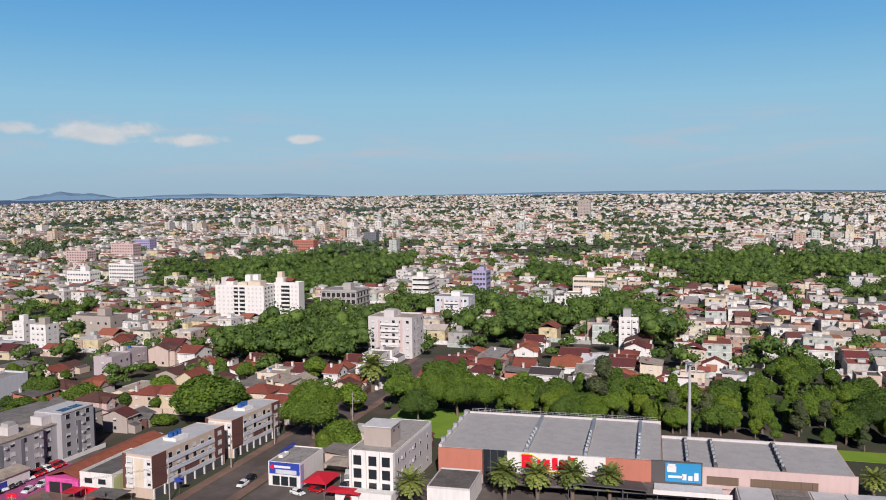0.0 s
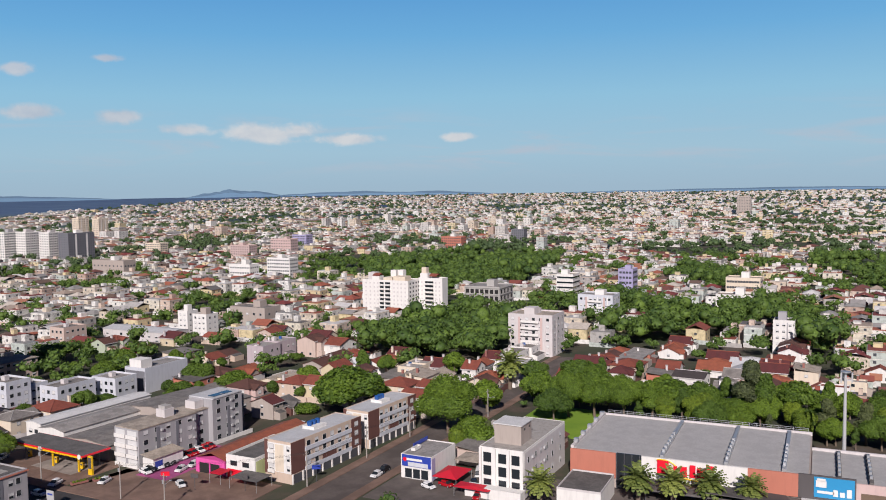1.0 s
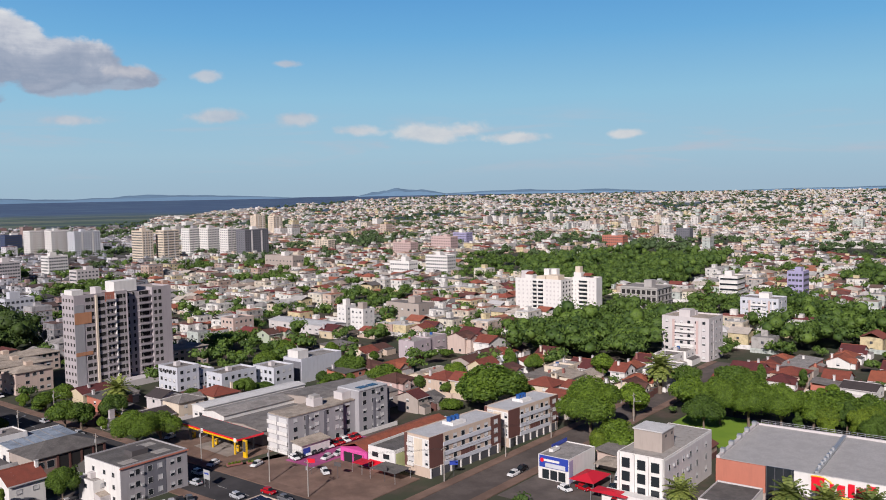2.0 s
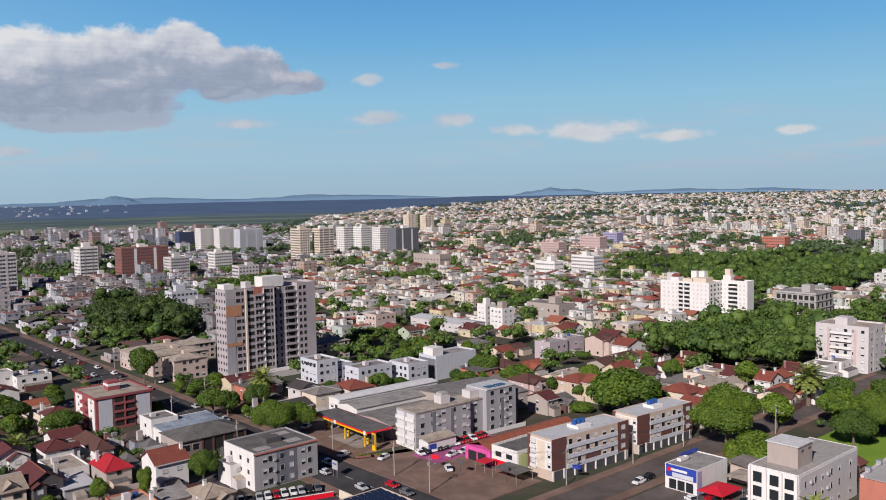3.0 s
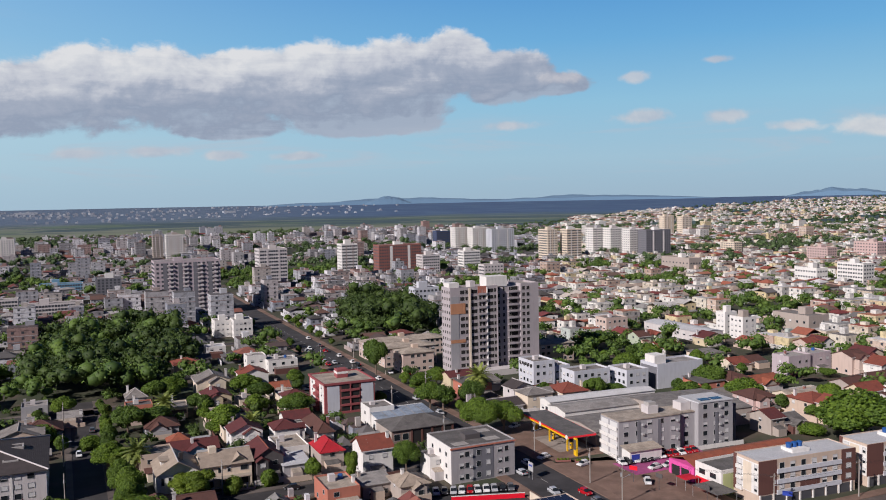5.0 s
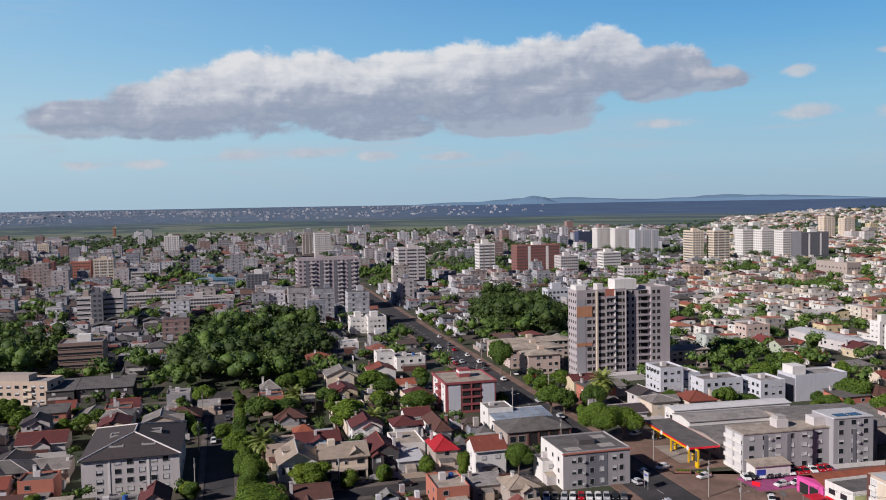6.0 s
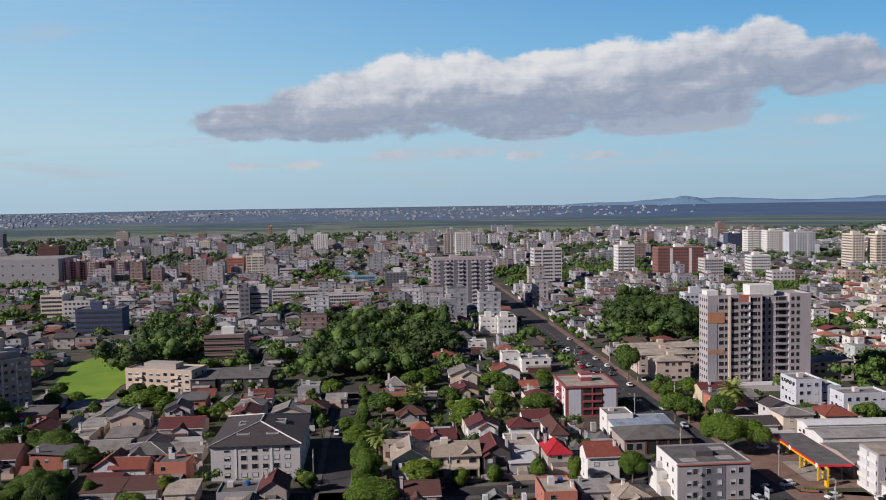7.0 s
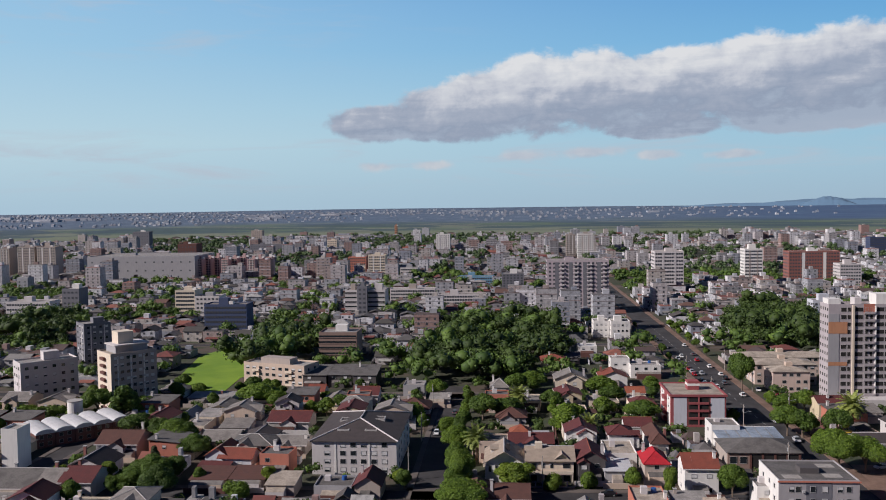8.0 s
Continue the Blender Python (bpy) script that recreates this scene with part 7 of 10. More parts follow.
def avenue_hall(u, v):
    """A dark brick hall under a hipped grey roof, with a pale sheet-roofed hall built behind it."""
    t = thing("warehouse", "dark brick hall with a hipped grey roof beside the avenue", "warehouse", at(u, v))
    part("wall", Geo().box(0, 0, -0.4, 20.5, 14.0, 5.6), "umber", t)
    part("roof", Geo().hip(0, 0, 20.5, 14.0, 5.6, 2.2, 0.5), "s_dark", t, "dark weathered hipped roof")
    # flat black panel imitates the shade within the bays
    part("open_front", Geo().box(6.5, -0.06, 1.0, 20.0, -0.001, 5.0), "void", t, "black panel in place of open bays")
    for x in (6.4, 9.8, 13.2, 16.6, 20.0):
        part("pier", Geo().box(x - 0.3, -0.2, -0.3, x + 0.3, -0.061, 5.4), "brown", t)
    part("white_corner", Geo().box(-0.08, 0.3, 0.2, -0.001, 13.5, 5.2), "taupe", t)
    for x in (1.6, 4.4):
        part("window", window_mesh(1.9, 1.9, "glass"), None, t, "", pose(x, 0, 2.4))
    take(u, v, u + 20.5, v + 14, 0.5)
    t = thing("warehouse", "white hall with a pale blue-grey sheet roof", "warehouse", at(u + 1.5, v + 14.6))
    part("wall", Geo().box(0, 0, -0.4, 19.0, 11.5, 5.0), "white", t)
    part("roof", Geo().shed(0, 0, 19.0, 11.5, 5.05, 6.0, 0.3), "s_blue", t, "pale blue-grey sheet roof")
    part("back_wall", Geo().box(0, 11.3, 5.0, 19.0, 11.5, 6.3), "white", t)
    for i in range(1, 6):
        part("seam", Geo().solid([(i * 3.2, -0.2, 5.2), (i * 3.2 + 0.15, -0.2, 5.2), (i * 3.2 + 0.15, 11.6, 6.2), (i * 3.2, 11.6, 6.2), (i * 3.2, -0.2, 5.28), (i * 3.2 + 0.15, -0.2, 5.28), (i * 3.2 + 0.15, 11.6, 6.28), (i * 3.2, 11.6, 6.28)], [(3, 2, 1, 0), (4, 5, 6, 7), (0, 1, 5, 4), (1, 2, 6, 5), (2, 3, 7, 6), (3, 0, 4, 7)]), "s_grey", t)
    take(u + 1.5, v + 14.6, u + 20.5, v + 26, 0.3)


gabled_villa(29.6, 220.2)
terrace_house(41.0, 221.6)
blue_house(36.2, 250.6)
twin_gable_house(-53.2, 230.4)
avenue_hall(98.2, 233.2)

# ---- houses of the near blocks ----
R1 = random.Random(21)
house(54.5, 222.2, 8.0, 13.0, 6.4, "gable", "darkwall", "t_wine", "two-storey dark house with a gabled dark red tile roof", 0, 2.4, "y", R1, chimney=R1.random() < 0.4)
house(64.1, 234.3, 8.8, 14.0, 4.2, "flat", "white", "s_tan", "single-storey white house with a low stained flat roof", 0, 1.0, "x", R1, chimney=R1.random() < 0.4)
house(62.1, 220.5, 7.3, 9.0, 3.8, "shed", "grey", "s_pale", "single-storey grey house with a lean-to pale sheet roof", 0, 1.2, "x", R1, chimney=R1.random() < 0.4)
house(73.3, 223.1, 6.6, 10.9, 5.3, "hip", "taupe", "t_bright", "two-storey taupe house with a hipped bright red tile roof", 0, 2.4, "x", R1, chimney=R1.random() < 0.4)
house(81.9, 212.3, 8.7, 9.0, 7.5, "gable", "white", "t_red", "two-storey white house with a gabled red tile roof", 0, 2.6, "x", R1, chimney=R1.random() < 0.4)
house(79.3, 247.4, 5.0, 18.0, 4.1, "hip", "white", "t_brown", "single-storey white house with a hipped brown tile roof", 0, 2.2, "x", R1, chimney=R1.random() < 0.4)
house(74.4, 268.9, 8.7, 9.0, 3.5, "gable", "white", "t_wine", "single-storey white house with a gabled dark red tile roof", 0, 1.8, "x", R1, chimney=R1.random() < 0.4)
house(99.1, 256.1, 8.6, 9.0, 6.9, "flat", "white", "s_mid", "two-storey white house with a low grey sheet roof", 0, 1.0, "x", R1, chimney=R1.random() < 0.4)
house(32.0, 280.8, 10.2, 10.0, 3.3, "hip", "grey", "t_brown", "single-storey grey house with a hipped brown tile roof", 0, 2.2, "x", R1, chimney=R1.random() < 0.4)
house(55.1, 332.2, 12.7, 10.0, 6.0, "gable", "cream", "s_mid", "two-storey cream house with a gabled grey sheet roof", 0, 2.6, "y", R1, chimney=R1.random() < 0.4)
house(51.4, 371.8, 11.5, 11.0, 5.9, "hip", "beige", "t_red", "two-storey beige house with a hipped red tile roof", 0, 2.0, "x", R1, chimney=R1.random() < 0.4)
house(74.4, 345.2, 11.4, 10.0, 4.1, "gable", "white", "t_red", "single-storey white house with a gabled red tile roof", 0, 2.2, "y", R1, chimney=R1.random() < 0.4)
house(82.2, 321.5, 6.9, 8.0, 2.7, "gable", "white", "t_orange", "single-storey white house with a gabled orange tile roof", 0, 1.6, "x", R1, chimney=R1.random() < 0.4)
house(81.7, 368.1, 8.3, 8.0, 7.2, "flat", "white", "concrete_flat", "two-storey white house with a low flat concrete roof", 0, 1.0, "x", R1, chimney=R1.random() < 0.4)
house(89.7, 362.2, 12.9, 10.0, 5.3, "flat", "white", "s_grey", "two-storey white house with a low grey sheet roof", 0, 1.0, "x", R1, chimney=R1.random() < 0.4)
house(71.4, 414.9, 9.2, 9.0, 4.9, "flat", "white", "s_pale", "two-storey white house with a low pale sheet roof", 0, 1.0, "x", R1, chimney=R1.random() < 0.4)
# left blocks: walls and roofs picked darker, partly for the cloud shade there
house(-50.7, 342.4, 10.0, 16.0, 5.2, "shed", "darkwall", "s_dark", "two-storey dark house with a lean-to dark sheet roof", 0, 2.5, "x", R1, chimney=R1.random() < 0.4)
house(-40.0, 343.2, 10.0, 16.0, 5.2, "shed", "darkwall", "s_dark", "two-storey dark house with a lean-to dark sheet roof", 0, 2.5, "x", R1, chimney=R1.random() < 0.4)
house(-29.4, 342.4, 10.0, 16.0, 5.2, "shed", "darkwall", "s_dark", "two-storey dark house with a lean-to dark sheet roof", 0, 2.5, "x", R1, chimney=R1.random() < 0.4)
house(-43.6, 320.2, 6.4, 10.0, 3.0, "gable", "lightgrey", "t_red", "single-storey light grey house with a gabled red tile roof", 0, 2.0, "x", R1, chimney=R1.random() < 0.4)
house(-24.0, 313.0, 9.7, 10.0, 3.6, "gable", "lightgrey", "t_wine", "single-storey light grey house with a gabled dark red tile roof", 0, 2.2, "x", R1, chimney=R1.random() < 0.4)
house(-5.2, 294.7, 12.6, 12.0, 2.7, "hip", "lightgrey", "t_brown", "single-storey light grey house with a hipped brown tile roof", 0, 2.6, "x", R1, chimney=R1.random() < 0.4)
house(-5.5, 322.9, 8.5, 9.0, 4.8, "flat", "grey", "s_grey", "two-storey grey house with a low grey sheet roof", 0, 1.0, "x", R1, chimney=R1.random() < 0.4)
house(-49.1, 239.7, 13.2, 11.0, 4.7, "hip", "pink", "s_dark", "two-storey pink house with a hipped dark sheet roof", 0, 2.0, "x", R1, chimney=R1.random() < 0.4)
house(-46.1, 272.4, 14.0, 12.0, 3.6, "gable", "lightgrey", "t_wine", "single-storey light grey house with a gabled dark red tile roof", 0, 2.2, "x", R1, chimney=R1.random() < 0.4)
house(-104.2, 203.2, 14.4, 13.0, 3.4, "gable", "grey", "s_dark", "single-storey grey house with a gabled dark sheet roof", 0, 3.2, "x", R1, chimney=R1.random() < 0.4)
house(-89.7, 203.6, 5.6, 12.0, 4.0, "gable", "taupe", "s_mid", "single-storey taupe house with a gabled grey sheet roof", 0, 2.6, "x", R1, chimney=R1.random() < 0.4)
house(-83.9, 204.7, 8.6, 12.0, 4.6, "gable", "lightgrey", "t_wine", "single-storey light grey house with a gabled dark red tile roof", 0, 2.4, "x", R1, chimney=R1.random() < 0.4)
house(-90.1, 219.4, 11.6, 12.0, 3.9, "gable", "lightgrey", "t_dark", "single-storey light grey house with a gabled dark tile roof", 0, 2.6, "y", R1, chimney=R1.random() < 0.4)
house(-91.0, 239.7, 12.9, 12.0, 4.9, "gable", "grey", "t_brown", "two-storey grey house with a gabled brown tile roof", 0, 2.6, "x", R1, chimney=R1.random() < 0.4)
house(-88.8, 276.1, 7.6, 10.0, 3.2, "hip", "lightgrey", "s_grey", "single-storey light grey house with a hipped grey sheet roof", 0, 1.6, "x", R1, chimney=R1.random() < 0.4)
house(-80.5, 276.9, 7.6, 10.0, 3.2, "gable", "white", "s_grey", "single-storey white house with a gabled grey sheet roof", 0, 2.3, "y", R1, chimney=R1.random() < 0.4)
house(-100.6, 278.2, 9.7, 9.0, 3.2, "flat", "taupe", "s_grey", "single-storey taupe house with a low grey sheet roof", 0, 1.0, "x", R1, chimney=R1.random() < 0.4)
house(-72.3, 276.5, 7.7, 9.0, 4.0, "shed", "cream", "s_grey", "single-storey cream house with a lean-to grey sheet roof", 0, 1.2, "x", R1, chimney=R1.random() < 0.4)
house(-105.8, 321.8, 11.0, 10.0, 2.8, "hip", "lightgrey", "s_mid", "single-storey light grey house with a hipped grey sheet roof", 0, 2.4, "x", R1, chimney=R1.random() < 0.4)
house(-88.4, 309.5, 8.1, 9.0, 2.9, "shed", "grey", "s_grey", "single-storey grey house with a lean-to grey sheet roof", 0, 0.8, "x", R1, chimney=R1.random() < 0.4)
house(-79.7, 310.3, 8.1, 9.0, 2.9, "shed", "grey", "s_grey", "single-storey grey house with a lean-to grey sheet roof", 0, 0.8, "x", R1, chimney=R1.random() < 0.4)
house(-15.1, 205.3, 10.0, 9.0, 3.6, "flat", "grey", "s_dark", "single-storey grey house with a low dark sheet roof", 0, 1.0, "x", R1, chimney=R1.random() < 0.4)
house(-4.5, 205.6, 6.9, 10.0, 4.2, "gable", "taupe", "t_wine", "single-storey taupe house with a gabled dark red tile roof", 0, 2.2, "y", R1, chimney=R1.random() < 0.4)
house(-28.5, 207.4, 7.6, 9.0, 3.4, "shed", "taupe", "s_tan", "single-storey taupe house with a lean-to stained flat roof", 0, 1.4, "x", R1, chimney=R1.random() < 0.4)
house(-51.2, 212.9, 9.9, 9.0, 2.8, "shed", "taupe", "t_brown", "single-storey taupe house with a lean-to brown tile roof", 0, 1.6, "x", R1, chimney=R1.random() < 0.4)
house(-40.7, 213.7, 9.9, 9.0, 2.8, "shed", "taupe", "t_brown", "single-storey taupe house with a lean-to brown tile roof", 0, 1.6, "x", R1, chimney=R1.random() < 0.4)
house(-36.4, 244.7, 9.8, 10.0, 3.5, "gable", "taupe", "s_mid", "single-storey taupe house with a gabled grey sheet roof", 0, 1.6, "x", R1, chimney=R1.random() < 0.4)
house(6.2, 310.0, 7.6, 8.0, 2.7, "shed", "lightgrey", "s_grey", "single-storey light grey house with a lean-to grey sheet roof", 0, 1.0, "x", R1, chimney=R1.random() < 0.4)
house(29.2, 327.4, 7.2, 8.0, 3.7, "hip", "grey", "s_mid", "single-storey grey house with a hipped grey sheet roof", 0, 2.6, "x", R1, chimney=R1.random() < 0.4)
house(66.0, 192.0, 8.3, 12.0, 4.9, "flat", "salmon", "s_tan", "single-storey salmon house with a low stained flat roof", 0, 1.0, "x", R1, chimney=R1.random() < 0.4)
house(76.3, 195.8, 8.1, 8.0, 3.5, "shed", "taupe", "s_grey", "single-storey taupe house with a lean-to grey sheet roof", 0, 1.0, "x", R1, chimney=R1.random() < 0.4)
house(83.6, 188.3, 7.5, 9.0, 4.6, "hip", "taupe", "t_tan", "single-storey taupe house with a hipped weathered tan tile roof", 0, 1.6, "x", R1, chimney=R1.random() < 0.4)
house(23.7, 198.2, 8.3, 12.0, 3.9, "hip", "taupe", "t_brown", "single-storey taupe house with a hipped brown tile roof", 0, 2.4, "x", R1, chimney=R1.random() < 0.4)
house(32.7, 199.0, 8.3, 12.0, 3.4, "gable", "taupe", "t_brown", "single-storey taupe house with a gabled brown tile roof", 0, 1.7, "x", R1, chimney=R1.random() < 0.4)
house(97.8, 203.2, 5.0, 7.0, 5.2, "flat", "white", "s_grey", "two-storey white house with a low grey sheet roof", 0, 1.0, "x", R1, chimney=R1.random() < 0.4)
house(275.7, 174.9, 7.7, 9.0, 5.1, "flat", "cream", "concrete_flat", "two-storey cream house with a low flat concrete roof", 0, 1.0, "x", R1, chimney=R1.random() < 0.4)
house(284.1, 175.7, 7.7, 9.0, 5.1, "flat", "cream", "concrete_flat", "two-storey cream house with a low flat concrete roof", 0, 1.0, "x", R1, chimney=R1.random() < 0.4)
house(287.6, 170.3, 11.2, 10.0, 3.7, "gable", "white", "t_wine", "single-storey white house with a gabled dark red tile roof", 0, 2.6, "y", R1, chimney=R1.random() < 0.4)
house(299.6, 171.1, 11.2, 10.0, 3.2, "gable", "lightgrey", "t_brown", "single-storey light grey house with a gabled brown tile roof", 0, 1.7, "x", R1, chimney=R1.random() < 0.4)
house(285.5, 154.4, 9.3, 6.0, 4.7, "gable", "white", "t_red", "two-storey white house with a gabled red tile roof", 0, 2.4, "y", R1, chimney=R1.random() < 0.4)
house(295.5, 155.2, 9.3, 6.0, 4.2, "hip", "white", "t_orange", "single-storey white house with a hipped orange tile roof", 0, 2.0, "y", R1, chimney=R1.random() < 0.4)
house(305.4, 154.4, 9.3, 6.0, 5.2, "gable", "white", "t_wine", "two-storey white house with a gabled dark red tile roof", 0, 2.3, "y", R1, chimney=R1.random() < 0.4)
house(266.4, 140.1, 8.0, 9.0, 4.4, "gable", "cream", "t_brown", "single-storey cream house with a gabled brown tile roof", 0, 1.8, "x", R1, chimney=R1.random() < 0.4)
house(275.0, 140.9, 8.0, 9.0, 4.4, "hip", "cream", "t_orange", "single-storey cream house with a hipped orange tile roof", 0, 2.0, "y", R1, chimney=R1.random() < 0.4)
house(309.2, 148.5, 10.0, 9.0, 5.4, "flat", "white", "s_mid", "two-storey white house with a low grey sheet roof", 0, 1.0, "x", R1, chimney=R1.random() < 0.4)
house(319.9, 149.3, 10.0, 9.0, 5.4, "flat", "white", "s_mid", "two-storey white house with a low grey sheet roof", 0, 1.0, "x", R1, chimney=R1.random() < 0.4)
house(330.5, 148.5, 10.0, 9.0, 5.4, "flat", "white", "s_mid", "two-storey white house with a low grey sheet roof", 0, 1.0, "x", R1, chimney=R1.random() < 0.4)
house(281.6, 136.2, 9.4, 9.0, 7.2, "flat", "white", "concrete_flat", "two-storey white house with a low flat concrete roof", 0, 1.0, "x", R1, chimney=R1.random() < 0.4)
house(291.7, 137.0, 9.4, 9.0, 7.2, "flat", "white", "concrete_flat", "two-storey white house with a low flat concrete roof", 0, 1.0, "x", R1, chimney=R1.random() < 0.4)
house(302.9, 111.4, 10.0, 12.0, 4.0, "hip", "white", "t_orange", "single-storey white house with a hipped orange tile roof", 0, 2.6, "x", R1, chimney=R1.random() < 0.4)
house(313.6, 112.2, 10.0, 12.0, 4.5, "gable", "lightgrey", "t_wine", "single-storey light grey house with a gabled dark red tile roof", 0, 2.3, "y", R1, chimney=R1.random() < 0.4)
house(324.2, 111.4, 10.0, 12.0, 4.0, "hip", "lightgrey", "t_red", "single-storey light grey house with a hipped red tile roof", 0, 1.4, "x", R1, chimney=R1.random() < 0.4)
house(327.2, 111.2, 10.0, 10.0, 2.7, "gable", "pink", "t_red", "single-storey pink house with a gabled red tile roof", 0, 2.4, "x", R1, chimney=R1.random() < 0.4)
house(337.9, 112.0, 10.0, 10.0, 2.7, "gable", "lightgrey", "t_brown", "single-storey light grey house with a gabled brown tile roof", 0, 1.7, "x", R1, chimney=R1.random() < 0.4)
house(348.5, 111.2, 10.0, 10.0, 2.7, "hip", "lightgrey", "t_orange", "single-storey light grey house with a hipped orange tile roof", 0, 2.0, "y", R1, chimney=R1.random() < 0.4)
house(324.8, 101.0, 10.0, 9.0, 3.8, "shed", "salmon", "s_grey", "single-storey salmon house with a lean-to grey sheet roof", 0, 1.0, "x", R1, chimney=R1.random() < 0.4)
house(335.5, 101.8, 10.0, 9.0, 3.8, "shed", "salmon", "s_grey", "single-storey salmon house with a lean-to grey sheet roof", 0, 1.0, "x", R1, chimney=R1.random() < 0.4)
house(346.1, 101.0, 10.0, 9.0, 3.8, "shed", "salmon", "s_grey", "single-storey salmon house with a lean-to grey sheet roof", 0, 1.0, "x", R1, chimney=R1.random() < 0.4)
house(358.7, 91.4, 10.0, 9.0, 2.8, "gable", "white", "t_orange", "single-storey white house with a gabled orange tile roof", 0, 2.0, "x", R1, chimney=R1.random() < 0.4)
house(369.4, 92.2, 10.0, 9.0, 2.7, "hip", "white", "t_orange", "single-storey white house with a hipped orange tile roof", 0, 2.0, "y", R1, chimney=R1.random() < 0.4)
house(380.0, 91.4, 10.0, 9.0, 3.3, "gable", "white", "t_wine", "single-storey white house with a gabled dark red tile roof", 0, 2.3, "y", R1, chimney=R1.random() < 0.4)
house(328.4, 66.2, 10.0, 12.0, 3.0, "gable", "white", "t_orange", "single-storey white house with a gabled orange tile roof", 0, 2.6, "y", R1, chimney=R1.random() < 0.4)
house(339.1, 67.0, 10.0, 12.0, 2.7, "hip", "cream", "t_orange", "single-storey cream house with a hipped orange tile roof", 0, 2.0, "y", R1, chimney=R1.random() < 0.4)
house(349.7, 66.2, 10.0, 12.0, 3.5, "gable", "cream", "t_wine", "single-storey cream house with a gabled dark red tile roof", 0, 2.3, "y", R1, chimney=R1.random() < 0.4)
house(293.3, 60.1, 10.0, 6.0, 3.3, "gable", "white", "s_mid", "single-storey white house with a gabled grey sheet roof", 0, 2.2, "y", R1, chimney=R1.random() < 0.4)
house(304.0, 60.9, 10.0, 6.0, 2.8, "hip", "blush", "s_mid", "single-storey blush house with a hipped grey sheet roof", 0, 2.0, "y", R1, chimney=R1.random() < 0.4)
house(314.6, 60.1, 10.0, 6.0, 3.8, "gable", "blush", "s_mid", "single-storey blush house with a gabled grey sheet roof", 0, 2.3, "y", R1, chimney=R1.random() < 0.4)
house(323.3, 55.7, 10.0, 10.0, 3.8, "gable", "white", "s_pale", "single-storey white house with a gabled pale sheet roof", 0, 2.0, "x", R1, chimney=R1.random() < 0.4)
house(334.0, 56.5, 10.0, 10.0, 4.3, "gable", "white", "s_pale", "single-storey white house with a gabled pale sheet roof", 0, 2.3, "y", R1, chimney=R1.random() < 0.4)
house(344.6, 55.7, 10.0, 10.0, 3.8, "hip", "white", "s_pale", "single-storey white house with a hipped pale sheet roof", 0, 1.4, "x", R1, chimney=R1.random() < 0.4)
house(326.9, 44.8, 10.0, 10.0, 4.4, "gable", "yellow", "t_wine", "single-storey yellow house with a gabled dark red tile roof", 0, 2.4, "y", R1, chimney=R1.random() < 0.4)
house(337.6, 45.6, 10.0, 10.0, 3.9, "gable", "cream", "t_wine", "single-storey cream house with a gabled dark red tile roof", 0, 2.3, "y", R1, chimney=R1.random() < 0.4)
house(348.2, 44.8, 10.0, 10.0, 4.9, "hip", "cream", "t_red", "two-storey cream house with a hipped red tile roof", 0, 1.4, "x", R1, chimney=R1.random() < 0.4)
house(294.5, 43.6, 10.0, 9.0, 3.0, "hip", "white", "t_wine", "single-storey white house with a hipped dark red tile roof", 0, 2.0, "x", R1, chimney=R1.random() < 0.4)
house(305.2, 44.4, 10.0, 9.0, 3.0, "gable", "cream", "t_brown", "single-storey cream house with a gabled brown tile roof", 0, 1.7, "x", R1, chimney=R1.random() < 0.4)
house(315.8, 43.6, 10.0, 9.0, 2.7, "hip", "cream", "t_orange", "single-storey cream house with a hipped orange tile roof", 0, 2.0, "y", R1, chimney=R1.random() < 0.4)
house(295.7, 22.7, 5.0, 9.0, 7.1, "flat", "white", "t_red", "two-storey white house with a low red tile roof", 0, 1.0, "x", R1, chimney=R1.random() < 0.4)
house(344.1, 8.7, 5.0, 10.0, 3.6, "gable", "white", "t_red", "single-storey white house with a gabled red tile roof", 0, 2.4, "x", R1, chimney=R1.random() < 0.4)
house(295.9, 15.0, 5.0, 9.0, 2.9, "shed", "salmon", "t_red", "single-storey salmon house with a lean-to red tile roof", 0, 1.0, "x", R1, chimney=R1.random() < 0.4)
house(319.5, -4.9, 5.0, 10.0, 3.1, "gable", "white", "s_pale", "single-storey white house with a gabled pale sheet roof", 0, 2.0, "x", R1, chimney=R1.random() < 0.4)
house(323.1, 3.4, 5.0, 8.0, 4.2, "shed", "lightgrey", "s_grey", "single-storey light grey house with a lean-to grey sheet roof", 0, 1.0, "x", R1, chimney=R1.random() < 0.4)
house(364.0, 42.8, 10.0, 9.0, 5.4, "gable", "white", "t_wine", "two-storey white house with a gabled dark red tile roof", 0, 1.8, "x", R1, chimney=R1.random() < 0.4)
house(374.7, 43.6, 10.0, 9.0, 5.9, "gable", "white", "t_brown", "two-storey white house with a gabled brown tile roof", 0, 1.7, "x", R1, chimney=R1.random() < 0.4)
house(385.3, 42.8, 10.0, 9.0, 5.4, "hip", "white", "t_orange", "two-storey white house with a hipped orange tile roof", 0, 2.0, "y", R1, chimney=R1.random() < 0.4)
house(318.3, 17.8, 5.0, 9.0, 4.6, "flat", "cream", "concrete_flat", "single-storey cream house with a low flat concrete roof", 0, 1.0, "x", R1, chimney=R1.random() < 0.4)
house(295.5, 216.1, 9.8, 9.0, 3.4, "hip", "paleblue", "t_red", "single-storey pale blue house with a hipped red tile roof", 0, 1.8, "x", R1, chimney=R1.random() < 0.4)
house(305.9, 216.9, 9.8, 9.0, 2.9, "gable", "white", "t_brown", "single-storey white house with a gabled brown tile roof", 0, 1.7, "x", R1, chimney=R1.random() < 0.4)
